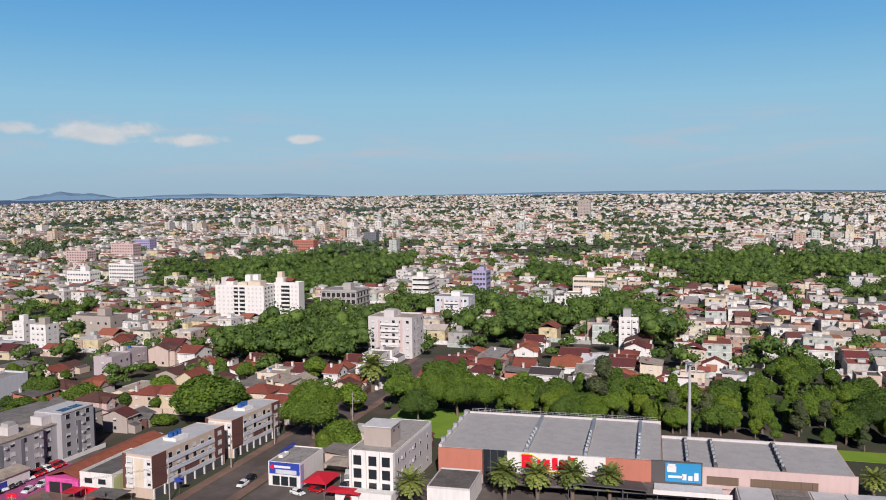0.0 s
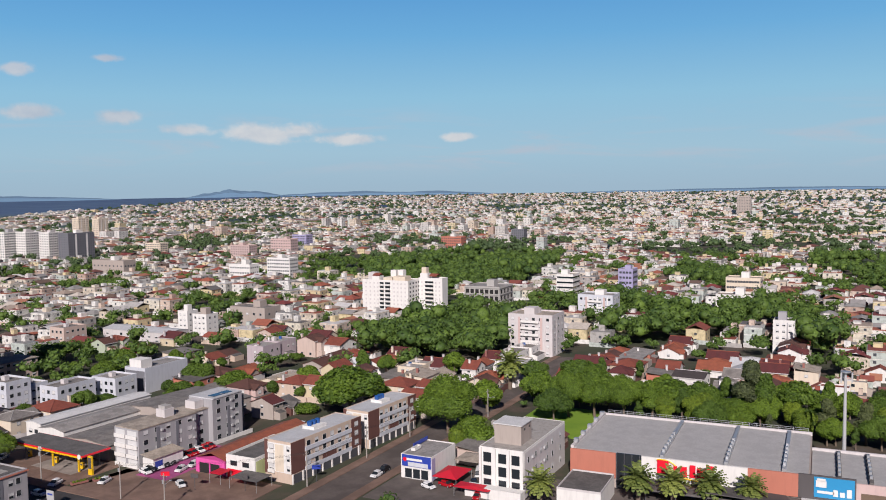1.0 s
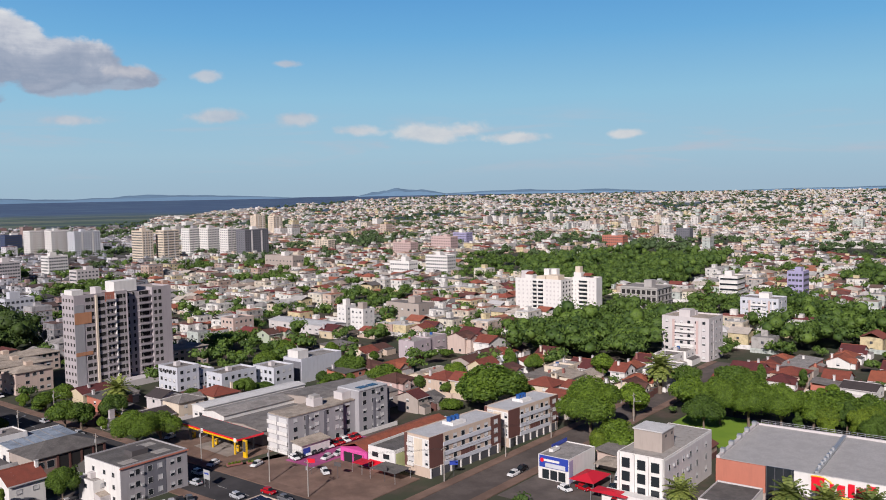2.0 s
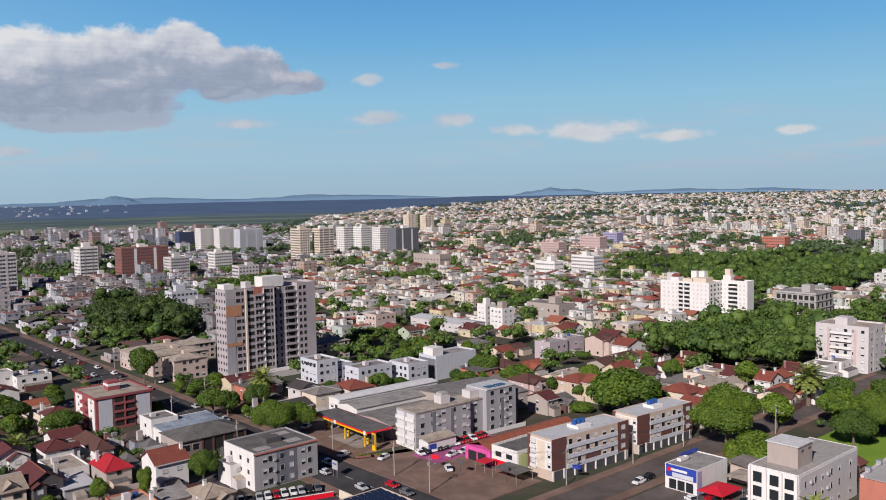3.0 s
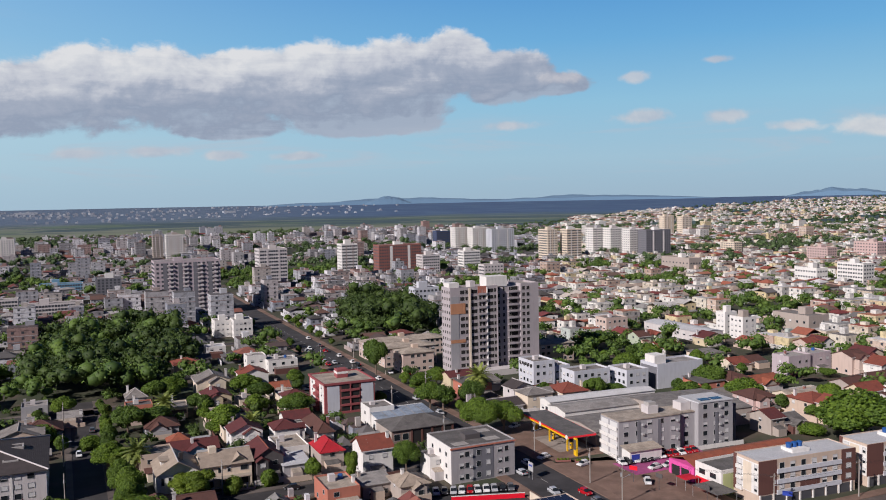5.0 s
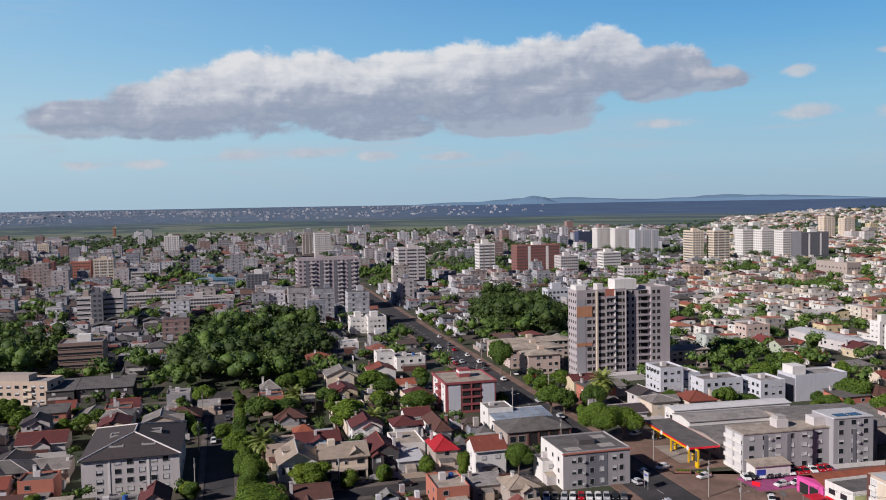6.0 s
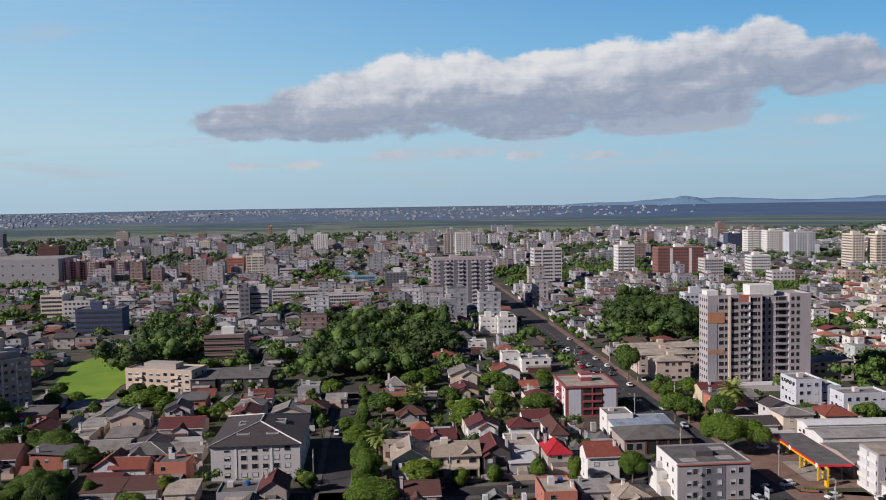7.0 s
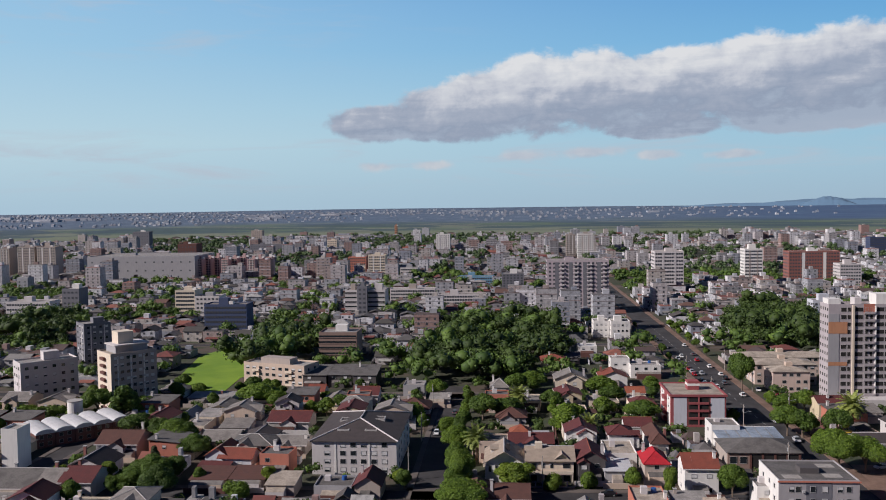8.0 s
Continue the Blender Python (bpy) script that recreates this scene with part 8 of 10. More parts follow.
house(281.6, 195.3, 9.6, 9.0, 3.7, "gable", "white", "t_red", "single-storey white house with a gabled red tile roof", 0, 1.8, "x", R1, chimney=R1.random() < 0.4)
house(291.9, 196.1, 9.6, 9.0, 3.2, "hip", "cream", "t_orange", "single-storey cream house with a hipped orange tile roof", 0, 2.0, "y", R1, chimney=R1.random() < 0.4)
house(302.2, 195.3, 9.6, 9.0, 4.2, "gable", "cream", "t_wine", "single-storey cream house with a gabled dark red tile roof", 0, 2.3, "y", R1, chimney=R1.random() < 0.4)
house(264.8, 178.0, 10.7, 9.0, 2.7, "shed", "taupe", "s_mid", "single-storey taupe house with a lean-to grey sheet roof", 0, 1.0, "x", R1, chimney=R1.random() < 0.4)
house(276.2, 178.8, 10.7, 9.0, 2.7, "shed", "taupe", "s_mid", "single-storey taupe house with a lean-to grey sheet roof", 0, 1.0, "x", R1, chimney=R1.random() < 0.4)
house(268.4, 338.8, 7.2, 9.0, 4.6, "gable", "green", "t_brown", "single-storey green house with a gabled brown tile roof", 0, 2.0, "x", R1, chimney=R1.random() < 0.4)
house(276.3, 339.6, 7.2, 9.0, 5.1, "hip", "green", "t_red", "two-storey green house with a hipped red tile roof", 0, 1.4, "x", R1, chimney=R1.random() < 0.4)
house(262.9, 316.1, 14.2, 9.0, 3.0, "gable", "white", "t_red", "single-storey white house with a gabled red tile roof", 0, 2.0, "x", R1, chimney=R1.random() < 0.4)
house(277.6, 252.3, 12.0, 9.0, 7.5, "flat", "mauve", "concrete_flat", "two-storey mauve house with a low flat concrete roof", 0, 1.0, "x", R1, chimney=R1.random() < 0.4)
house(290.3, 253.1, 12.0, 9.0, 7.5, "flat", "mauve", "concrete_flat", "two-storey mauve house with a low flat concrete roof", 0, 1.0, "x", R1, chimney=R1.random() < 0.4)
house(316.1, 277.8, 8.0, 9.0, 6.0, "gable", "blush", "t_red", "two-storey blush house with a gabled red tile roof", 0, 1.8, "x", R1, chimney=R1.random() < 0.4)
house(324.8, 278.6, 8.0, 9.0, 5.5, "gable", "white", "t_wine", "two-storey white house with a gabled dark red tile roof", 0, 2.3, "y", R1, chimney=R1.random() < 0.4)
house(300.0, 240.9, 9.2, 10.0, 7.5, "gable", "blush", "t_brown", "two-storey blush house with a gabled brown tile roof", 0, 1.8, "x", R1, chimney=R1.random() < 0.4)
house(309.9, 241.7, 9.2, 10.0, 7.5, "gable", "cream", "t_wine", "two-storey cream house with a gabled dark red tile roof", 0, 2.3, "y", R1, chimney=R1.random() < 0.4)
house(303.5, 230.0, 13.7, 9.0, 5.6, "gable", "white", "t_red", "two-storey white house with a gabled red tile roof", 0, 2.2, "y", R1, chimney=R1.random() < 0.4)
house(265.8, 270.5, 8.9, 10.0, 2.7, "gable", "cream", "t_red", "single-storey cream house with a gabled red tile roof", 0, 2.0, "x", R1, chimney=R1.random() < 0.4)
house(275.4, 271.3, 8.9, 10.0, 2.7, "gable", "cream", "t_brown", "single-storey cream house with a gabled brown tile roof", 0, 1.7, "x", R1, chimney=R1.random() < 0.4)
house(245.1, 237.1, 13.2, 9.0, 3.3, "gable", "taupe", "t_orange", "single-storey taupe house with a gabled orange tile roof", 0, 2.0, "x", R1, chimney=R1.random() < 0.4)
house(242.5, 216.7, 9.8, 10.0, 2.7, "gable", "cream", "s_tan", "single-storey cream house with a gabled stained flat roof", 0, 1.6, "x", R1, chimney=R1.random() < 0.4)
house(253.0, 217.5, 9.8, 10.0, 2.7, "hip", "cream", "s_tan", "single-storey cream house with a hipped stained flat roof", 0, 1.4, "x", R1, chimney=R1.random() < 0.4)
house(272.1, 217.3, 11.8, 10.0, 3.5, "gable", "taupe", "t_brown", "single-storey taupe house with a gabled brown tile roof", 0, 1.8, "x", R1, chimney=R1.random() < 0.4)
house(284.6, 218.1, 11.8, 10.0, 4.0, "gable", "white", "t_brown", "single-storey white house with a gabled brown tile roof", 0, 1.7, "x", R1, chimney=R1.random() < 0.4)
house(294.8, 321.6, 12.7, 9.0, 4.0, "gable", "yellow", "t_wine", "single-storey yellow house with a gabled dark red tile roof", 0, 2.2, "y", R1, chimney=R1.random() < 0.4)
house(260.9, 285.6, 13.0, 9.0, 4.8, "shed", "cream", "s_mid", "two-storey cream house with a lean-to grey sheet roof", 0, 1.0, "x", R1, chimney=R1.random() < 0.4)
house(228.1, 259.7, 7.2, 8.0, 2.7, "gable", "taupe", "t_brown", "single-storey taupe house with a gabled brown tile roof", 0, 1.6, "x", R1, chimney=R1.random() < 0.4)
house(236.0, 260.5, 7.2, 8.0, 2.7, "hip", "taupe", "t_red", "single-storey taupe house with a hipped red tile roof", 0, 1.4, "x", R1, chimney=R1.random() < 0.4)
house(244.4, 212.6, 11.4, 10.0, 3.0, "gable", "cream", "s_tan", "single-storey cream house with a gabled stained flat roof", 0, 1.6, "x", R1, chimney=R1.random() < 0.4)
house(207.5, 191.8, 5.5, 9.0, 5.3, "gable", "taupe", "t_wine", "two-storey taupe house with a gabled dark red tile roof", 0, 1.8, "x", R1, chimney=R1.random() < 0.4)
house(213.0, 191.7, 8.5, 9.0, 3.3, "gable", "taupe", "s_dark", "single-storey taupe house with a gabled dark sheet roof", 0, 1.6, "x", R1, chimney=R1.random() < 0.4)

# ---- woods and groves ----
def within(u, v, poly):
    inside = False
    for (a, b), (c, d) in zip(poly, poly[1:] + poly[:1]):
        if (b > v) != (d > v) and u < (c - a) * (v - b) / (d - b) + a:
            inside = not inside
    return inside


GROVES = [
    ([(240, 90), (262, 73), (251, 40), (249, -9), (249, -45), (320, -45), (318, 6), (292, 40), (262, 88)], 26, 7, 11),
    ([(279, 207), (326, 234), (368, 243), (378, 218), (420, 232), (432, 205), (405, 190), (329, 162), (284, 164), (266, 183)], 66, 8, 13),
    ([(485, 215), (470, 180), (440, 160), (436, 130), (470, 112), (500, 150)], 16, 8, 12),
    ([(392, 142), (424, 146), (424, 117), (474, 98), (512, 74), (490, 60), (440, 70), (412, 88), (399, 104), (376, 118)], 30, 7, 11),
    ([(470, 58), (486, 45), (400, 32), (380, 36), (384, 50), (430, 52)], 12, 7, 10),
    ([(-6, 395), (4, 345), (45, 345), (62, 400), (64, 480), (30, 515), (-4, 480)], 52, 9, 14),
    ([(-92, 380), (-86, 352), (-80, 372), (-62, 398), (-66, 470), (-108, 500), (-92, 430)], 30, 9, 15),
    ([(152, 425), (187, 405), (240, 533), (205, 577), (160, 500)], 40, 9, 14),
    ([(-262, 470), (-256, 544), (-202, 433), (-230, 420)], 14, 7, 11),
    ([(262, 92), (286, 88), (290, 110), (276, 126), (264, 124)], 10, 7, 11),
    ([(526, 353), (626, 418), (766, 448), (868, 439), (930, 420), (880, 355), (752, 278), (585, 258), (538, 292)], 0, 9, 14),
    ([(755, 66), (930, 70), (1000, 33), (958, -12), (927, -50), (971, -94), (908, -152), (699, -114), (710, -68), (627, -29), (639, -2), (692, 27)], 0, 9, 14),
    ([(645, 161), (762, 176), (742, 136), (677, 105), (601, 103), (613, 131)], 0, 9, 14),
    ([(318, 4), (355, 3), (377, -13), (355, -20), (347, -33), (322, -29), (300, -12)], 14, 7, 11),
]
RG = random.Random(41)
for poly, count, low, high in GROVES:
    us, vs = [q[0] for q in poly], [q[1] for q in poly]
    spots, tries = [], 0
    while len(spots) < count and tries < 4000:
        tries += 1
        u, v = RG.uniform(min(us), max(us)), RG.uniform(min(vs), max(vs))
        if not within(u, v, poly) or not free(u, v, 1.5) or any((u - a) ** 2 + (v - b) ** 2 < 30 for a, b in spots):
            continue
        spots.append((u, v))
        if math.hypot(u, v) > 345:
            continue                    # the far ones belong to the joined woods
        s = RG.choice(["broad", "broad", "round", "round", "tall"])
        tree(u, v, RG.uniform(low, high), RG.uniform(0.9, 1.25) if s != "broad" else RG.uniform(0.8, 1.05), s, RG.randrange(3 if s in ("broad", "round") else 2), RG)


# ---- palms ----
def palm_meshes(seed):
    rng = np.random.default_rng(seed)
    g = Geo()
    g.tube((0, 0, -0.3), (0, 0, 4.6), 0.42, 0.36, 10)
    g.tube((0, 0, 4.6), (0, 0, 5.3), 0.55, 0.6, 10)
    f = Geo()
    for i in range(64):
        a = i * 2.39996 + rng.normal() * 0.08
        up = 1.25 - 1.75 * (i / 63)
        n, length = 7, 3.9 + 0.6 * rng.random()
        p, d = Vector((0, 0, 5.3)), Vector((math.cos(a) * math.cos(up), math.sin(a) * math.cos(up), math.sin(up)))
        side = Vector((-math.sin(a), math.cos(a), 0))
        pts = []
        for k in range(n):
            w = 0.5 * math.sin(math.pi * (k + 0.6) / (n + 0.2)) + 0.06
            pts.append((p - side * w - Vector((0, 0, 0.16 * w)), p.copy(), p + side * w - Vector((0, 0, 0.16 * w))))
            d = (d + Vector((0, 0, -0.17))).normalized()
            p = p + d * length / n
        for k in range(n - 1):
            for s in (0, 1):
                f.face([pts[k][s], pts[k][s + 1], pts[k + 1][s + 1] * 0.8 + pts[k][s + 1] * 0.2, pts[k + 1][s] * 0.85 + pts[k][s] * 0.15])
    return g.mesh("trunk", ["bark"]), f.mesh("fronds", ["palm"])


palms = [palm_meshes(3), palm_meshes(4)]


def palm(u, v, k=1.0, i=0):
    t = thing("palm_tree", "stout palm tree with a full green crown", "palm tree", at(u, v, 0, 57 * i) @ Matrix.Scale(k, 4), "palms along the street")
    part("trunk", palms[i % 2][0], None, t)
    part("fronds", palms[i % 2][1], None, t)


for i, (u, v, k) in enumerate(((183.0, 64.5, 1.28), (185.1, 56.9, 1.22), (187.4, 48.7, 1.25), (189.0, 39.9, 1.15), (172.0, 85.0, 1.2), (206.0, -21.1, 1.0), (26.3, 243.0, 1.3), (150.4, 279.5, 1.6), (279.0, 137.2, 1.9), (40.0, 300.0, 1.3), (62.0, 262.0, 1.2))):
    palm(u, v, k, i)

# ---- single trees ----
R2 = random.Random(31)
tree(222.2, 171.3, 16.6, 1.49, "broad", 0, R2)
tree(218.0, 132.4, 17.8, 1.15, "broad", 2, R2)
tree(245.9, 131.7, 13.3, 1.34, "round", 0, R2)
tree(218.5, 186.8, 6.0, 1.90, "bush", 0, R2)
tree(243.3, 107.1, 11.0, 1.13, "broad", 1, R2)
tree(251.3, 104.9, 16.4, 0.78, "broad", 0, R2)
tree(254.0, 96.9, 16.4, 1.00, "broad", 2, R2)
tree(253.7, 87.2, 15.1, 0.89, "broad", 0, R2)
tree(260.1, 79.3, 14.2, 1.27, "round", 0, R2)
tree(258.7, 117.6, 12.8, 0.96, "broad", 2, R2)
tree(281.4, 128.2, 11.5, 0.89, "broad", 1, R2)
tree(286.8, 112.1, 12.7, 1.13, "broad", 1, R2)
tree(269.9, 50.4, 19.4, 1.16, "tall", 0, R2)
tree(267.9, 45.7, 16.4, 1.23, "tall", 1, R2)
tree(276.8, 76.1, 11.9, 1.74, "round", 0, R2)
tree(276.1, 66.2, 9.4, 1.90, "round", 1, R2)
tree(266.9, 59.1, 8.1, 1.70, "broad", 0, R2)
tree(207.5, 118.2, 13.9, 1.30, "bush", 0, R2)
tree(203.4, 121.7, 10.7, 0.85, "bush", 1, R2)
tree(216.1, 122.1, 13.8, 1.09, "bush", 0, R2)
tree(130.6, 338.3, 16.4, 0.69, "broad", 1, R2)
tree(77.4, 208.6, 10.0, 0.65, "round", 1, R2)
tree(93.5, 209.8, 10.0, 0.77, "broad", 0, R2)
tree(38.8, 214.6, 9.1, 1.58, "round", 1, R2)
tree(21.2, 226.0, 11.5, 1.0, "round", 0, R2)
tree(72.9, 327.9, 9.6, 1.90, "round", 0, R2)
tree(75.0, 312.3, 9.7, 1.79, "round", 1, R2)
tree(92.8, 328.3, 9.7, 1.29, "round", 0, R2)
tree(141.3, 266.2, 10.6, 0.83, "broad", 1, R2)
tree(126.9, 271.2, 10.3, 1.00, "broad", 0, R2)
tree(131.0, 268.6, 11.8, 1.08, "round", 1, R2)
tree(129.4, 234.3, 12.8, 1.14, "broad", 0, R2)
tree(136.0, 232.8, 10.3, 1.17, "broad", 2, R2)
tree(83.2, 287.9, 7.7, 1.58, "broad", 0, R2)
tree(55.1, 274.8, 11.5, 1.43, "round", 0, R2)
tree(57.5, 217.6, 8.7, 0.86, "bush", 0, R2)
tree(136.3, 302.4, 8.4, 1.90, "round", 2, R2)
tree(39.1, 330.9, 10.9, 1.34, "round", 1, R2)
tree(46.1, 334.4, 8.7, 1.41, "broad", 0, R2)
tree(34.9, 291.0, 9.6, 1.90, "round", 1, R2)
tree(27.0, 288.9, 9.7, 1.20, "broad", 1, R2)
tree(19.3, 252.9, 8.4, 1.90, "round", 0, R2)
tree(21.5, 214.6, 10.5, 0.8, "bush", 0, R2)
tree(-102.7, 285.2, 13.2, 1.76, "tall", 1, R2)
tree(-98.9, 293.5, 11.8, 1.01, "bush", 0, R2)
tree(-71.4, 253.7, 8.9, 1.56, "broad", 2, R2)
tree(-60.4, 241.7, 7.6, 1.39, "broad", 1, R2)
tree(-56.7, 204.7, 9.6, 1.03, "broad", 1, R2)
tree(-67.1, 210.6, 7.4, 1.90, "round", 2, R2)
tree(-64.3, 285.9, 7.6, 1.68, "bush", 0, R2)
tree(-59.0, 307.2, 9.4, 1.71, "broad", 2, R2)
tree(-51.2, 302.9, 9.0, 1.55, "round", 0, R2)
tree(-142.1, 286.9, 8.5, 1.86, "bush", 0, R2)
tree(-133.4, 288.7, 8.6, 1.90, "bush", 1, R2)
tree(22.4, 211.5, 9.5, 1.3, "round", 0, R2)
tree(23.2, 219.0, 10.5, 0.7, "broad", 0, R2)
tree(35.9, 218.4, 7.1, 1.90, "round", 1, R2)
tree(-36.1, 207.1, 8.5, 1.24, "bush", 0, R2)
tree(-89.5, 229.7, 9.4, 1.32, "bush", 0, R2)
tree(-126.2, 385.7, 5.1, 1.90, "bush", 0, R2)
tree(-92.3, 331.2, 6.6, 1.70, "bush", 0, R2)
tree(15.0, 276.1, 7.2, 1.42, "bush", 0, R2)
tree(1.7, 291.1, 9.5, 1.62, "bush", 0, R2)
tree(-150.0, 325.3, 8.7, 1.35, "bush", 0, R2)
tree(24.4, 200.8, 7.8, 1.85, "broad", 0, R2)
tree(55.0, 300.1, 6.1, 1.90, "bush", 0, R2)
tree(57.7, 285.4, 8.4, 1.90, "round", 0, R2)
tree(70.2, 295.4, 8.9, 1.26, "round", 0, R2)
tree(109.9, 294.1, 4.4, 1.90, "broad", 0, R2)
tree(263.9, 243.0, 4.3, 1.90, "round", 0, R2)
tree(218.7, 242.4, 7.9, 1.90, "round", 1, R2)
tree(230.2, 245.1, 10.9, 1.09, "broad", 1, R2)
tree(194.9, 257.8, 5.2, 1.90, "broad", 1, R2)
tree(229.6, 226.1, 9.3, 1.35, "broad", 0, R2)
tree(245.9, 342.3, 9.1, 1.90, "broad", 1, R2)
tree(289.5, 243.4, 4.0, 1.90, "broad", 1, R2)
tree(249.7, 317.9, 6.5, 1.90, "round", 1, R2)

for u, v, h, w, kind in ((224, 288, 9, 1.2, "broad"), (238, 300, 7, 1.2, "round"), (256, 282, 10, 1.0, "round"), (250, 306, 8, 1.1, "broad"), (232, 316, 6, 1.3, "round"), (236, 270, 7.5, 1.2, "broad"), (262, 262, 6.5, 1.2, "round")):
    tree(u, v, h, w, kind, 0, R2)

# ---- trees along the side streets ----
RS = random.Random(51)
for u, v0, v1 in ((7.6, 215, 335), (20.6, 222, 330)):
    v = v0
    while v < v1:
        if RS.random() < (0.25 if u < 10 else 0.66):
            s = RS.choice(["broad", "round", "round"])
            tree(u + RS.uniform(-0.6, 0.6), v, RS.uniform(5.5, 8.5), RS.uniform(0.85, 1.1), s, RS.randrange(3), RS)
        v += RS.uniform(8, 12)
for v, u0, u1 in ((216.2, -90, 110), (321.4, -90, 110), (332.6, -60, 110)):
    u = u0
    while u < u1:
        if RS.random() < 0.5 and abs(u - 14) > 7:
            tree(u, v + RS.uniform(-0.5, 0.5), RS.uniform(4.5, 7.5), RS.uniform(0.9, 1.2), RS.choice(["round", "round", "bush"]), RS.randrange(2), RS)
        u += RS.uniform(9, 15)
for v in range(222, 520, 13):
    for u in (113.6, 134.6):
        if RS.random() < (0.4 if u < 120 else 0.5) and free(u, v, -1.4):
            tree(u, v + RS.uniform(-3, 3), RS.uniform(4.5, 7.5), RS.uniform(0.9, 1.25), "round", RS.randrange(3), RS)

# ---- trees and shrubs in the yards round the sports field and the old blocks ----
for u, v, h, s in ((-134.6, 286.8, 6, "round"), (-140, 282, 6, "round"), (-128, 288.9, 6, "round"), (-146, 279, 6.5, "round"), (-116, 292, 11, "broad"), (-108, 290.5, 8, "round"), (-99, 289, 7, "round"), (-88.8, 263.2, 9, "broad"), (-79, 259, 9, "round"),
                   (-68, 253.7, 8, "broad"), (-62.8, 215.4, 9, "broad"), (-58, 221, 8, "round"), (-66.5, 211, 7, "round"), (-71, 208, 6, "round"), (-77, 276, 7, "round"), (-60, 289, 8, "round"), (-36, 294, 7, "round"), (-101, 338, 8, "round"), (-69, 333, 7, "broad"), (-63, 332.5, 7, "round"), (-74, 330, 6, "round"),
                   (-103, 312, 8, "round"), (-96, 318, 9, "round"), (-120, 320, 9, "broad"), (-130, 316, 8, "round")):
    tree(u, v, h, RS.uniform(1.0, 1.3), s, 2 if s == "round" else 1, RS)

# ---- the dense trees close behind the supermarket ----
near_spots = []
for i in range(900):
    u, v = RS.uniform(241, 288), RS.uniform(-46, 86)
    if len(near_spots) >= 74 or not free(u, v, 0.5) or any((u - a) ** 2 + (v - b) ** 2 < 26 for a, b in near_spots):
        continue
    near_spots.append((u, v))
    s = RS.choice(["broad", "round", "tall", "round", "tall"])
    tree(u, v, RS.uniform(5.0, 8.5) if u < 252 else RS.uniform(6.5, 12.5), RS.uniform(0.95, 1.3), s, RS.randrange(2), RS)

# ---- cars ----
def loft(sections):
    """A skin through cross-sections of equal point count, closed at both ends, in one piece."""
    g, n = Geo(), len(sections[0])
    p = [q for s in sections for q in s]
    fs = [(k * n + i, k * n + (i + 1) % n, (k + 1) * n + (i + 1) % n, (k + 1) * n + i) for k in range(len(sections) - 1) for i in range(n)]
    fs += [tuple(range(n - 1, -1, -1)), tuple(range((len(sections) - 1) * n, len(sections) * n))]
    return g.solid(p, fs)


def car_kind(name, colour, paint_rgb, long=4.2, van=False):
    M["car_" + colour] = plain("car_" + colour, paint_rgb, 0.25)
    t = thing(name, f"parked {colour} {'delivery van' if van else 'hatchback car'} on paving", "van" if van else "car", Matrix.Identity(4), "parked vehicles")
    hw, top = 0.86, 1.0

    def section(x, low, high, w):
        return [(x, -w, low), (x, w, low), (x, w, high * 0.75), (x, w * 0.92, high), (x, -w * 0.92, high), (x, -w, high * 0.75)]

    part("body", loft([section(0, 0.45, 0.62, hw * 0.86), section(0.25, 0.28, 0.78, hw), section(1.1, 0.25, 0.92, hw), section(2.9, 0.25, 1.0, hw), section(long - 0.2, 0.3, 1.0, hw), section(long, 0.5, 0.8, hw * 0.9)]), "car_" + colour, t)
    z = 2.0 if van else 1.48
    part("cabin", loft([section(0.95 if not van else 0.5, 0.9, 0.95, hw * 0.9), section(1.75 if not van else 1.0, 0.9, z, hw * 0.74), section(3.2 if not van else long - 0.2, 0.9, z, hw * 0.74), section(long - 0.12, 0.9, 0.98, hw * 0.86)]), "glass", t, "dark car windows")
    part("roof", loft([section(1.7 if not van else 0.95, z - 0.05, z + 0.05, hw * 0.76), section(3.25 if not van else long - 0.2, z - 0.05, z + 0.05, hw * 0.76)]), "car_" + colour, t)
    for x in (0.8, long - 0.85):
        for y in (-hw + 0.02, hw - 0.02):
            wheel = part("wheel", Geo().tube((x, y - 0.1, 0.31), (x, y + 0.1, 0.31), 0.31, 0.31, 12), "rubber", t)
            s = 0.105 if y > 0 else -0.105
            part("rim", Geo().tube((x, y + s * 0.9, 0.31), (x, y + s, 0.31), 0.19, 0.18, 10), "steel", wheel)
    for y in (-0.6, 0.6):
        part("headlight", Geo().box(0.02, y - 0.17, 0.6, 0.2, y + 0.17, 0.74), "frame", t)
        part("tail_light", Geo().box(long - 0.12, y - 0.14, 0.7, long - 0.02, y + 0.14, 0.92), "red_sign", t)
    return t


CARS = [car_kind("car", "white", (0.75, 0.75, 0.74)), car_kind("car", "silver", (0.42, 0.43, 0.45)), car_kind("car", "black", (0.015, 0.015, 0.018)), car_kind("car", "red", (0.4, 0.008, 0.015)),
        car_kind("car", "grey", (0.13, 0.13, 0.14)), car_kind("van", "pale", (0.72, 0.72, 0.7), 4.9, True)]
CAR_USED = set()


def park(kind, u, v, turn=0.0, z=0.14):
    m = at(u, v, z, turn)
    if kind in CAR_USED:
        copy_thing(CARS[kind], m)
    else:
        CAR_USED.add(kind)
        CARS[kind].matrix_world = m


RC = random.Random(3)
for i, k in enumerate((0, 2, 0, 2, 2, 4, 0, 3, 3, 0, 3, 3)):          # car yard beside the long flats
    park(k, 149.6 + i * 2.3, 187.4 + RC.uniform(-0.3, 0.3), 78 + RC.uniform(-4, 4), 0.17)
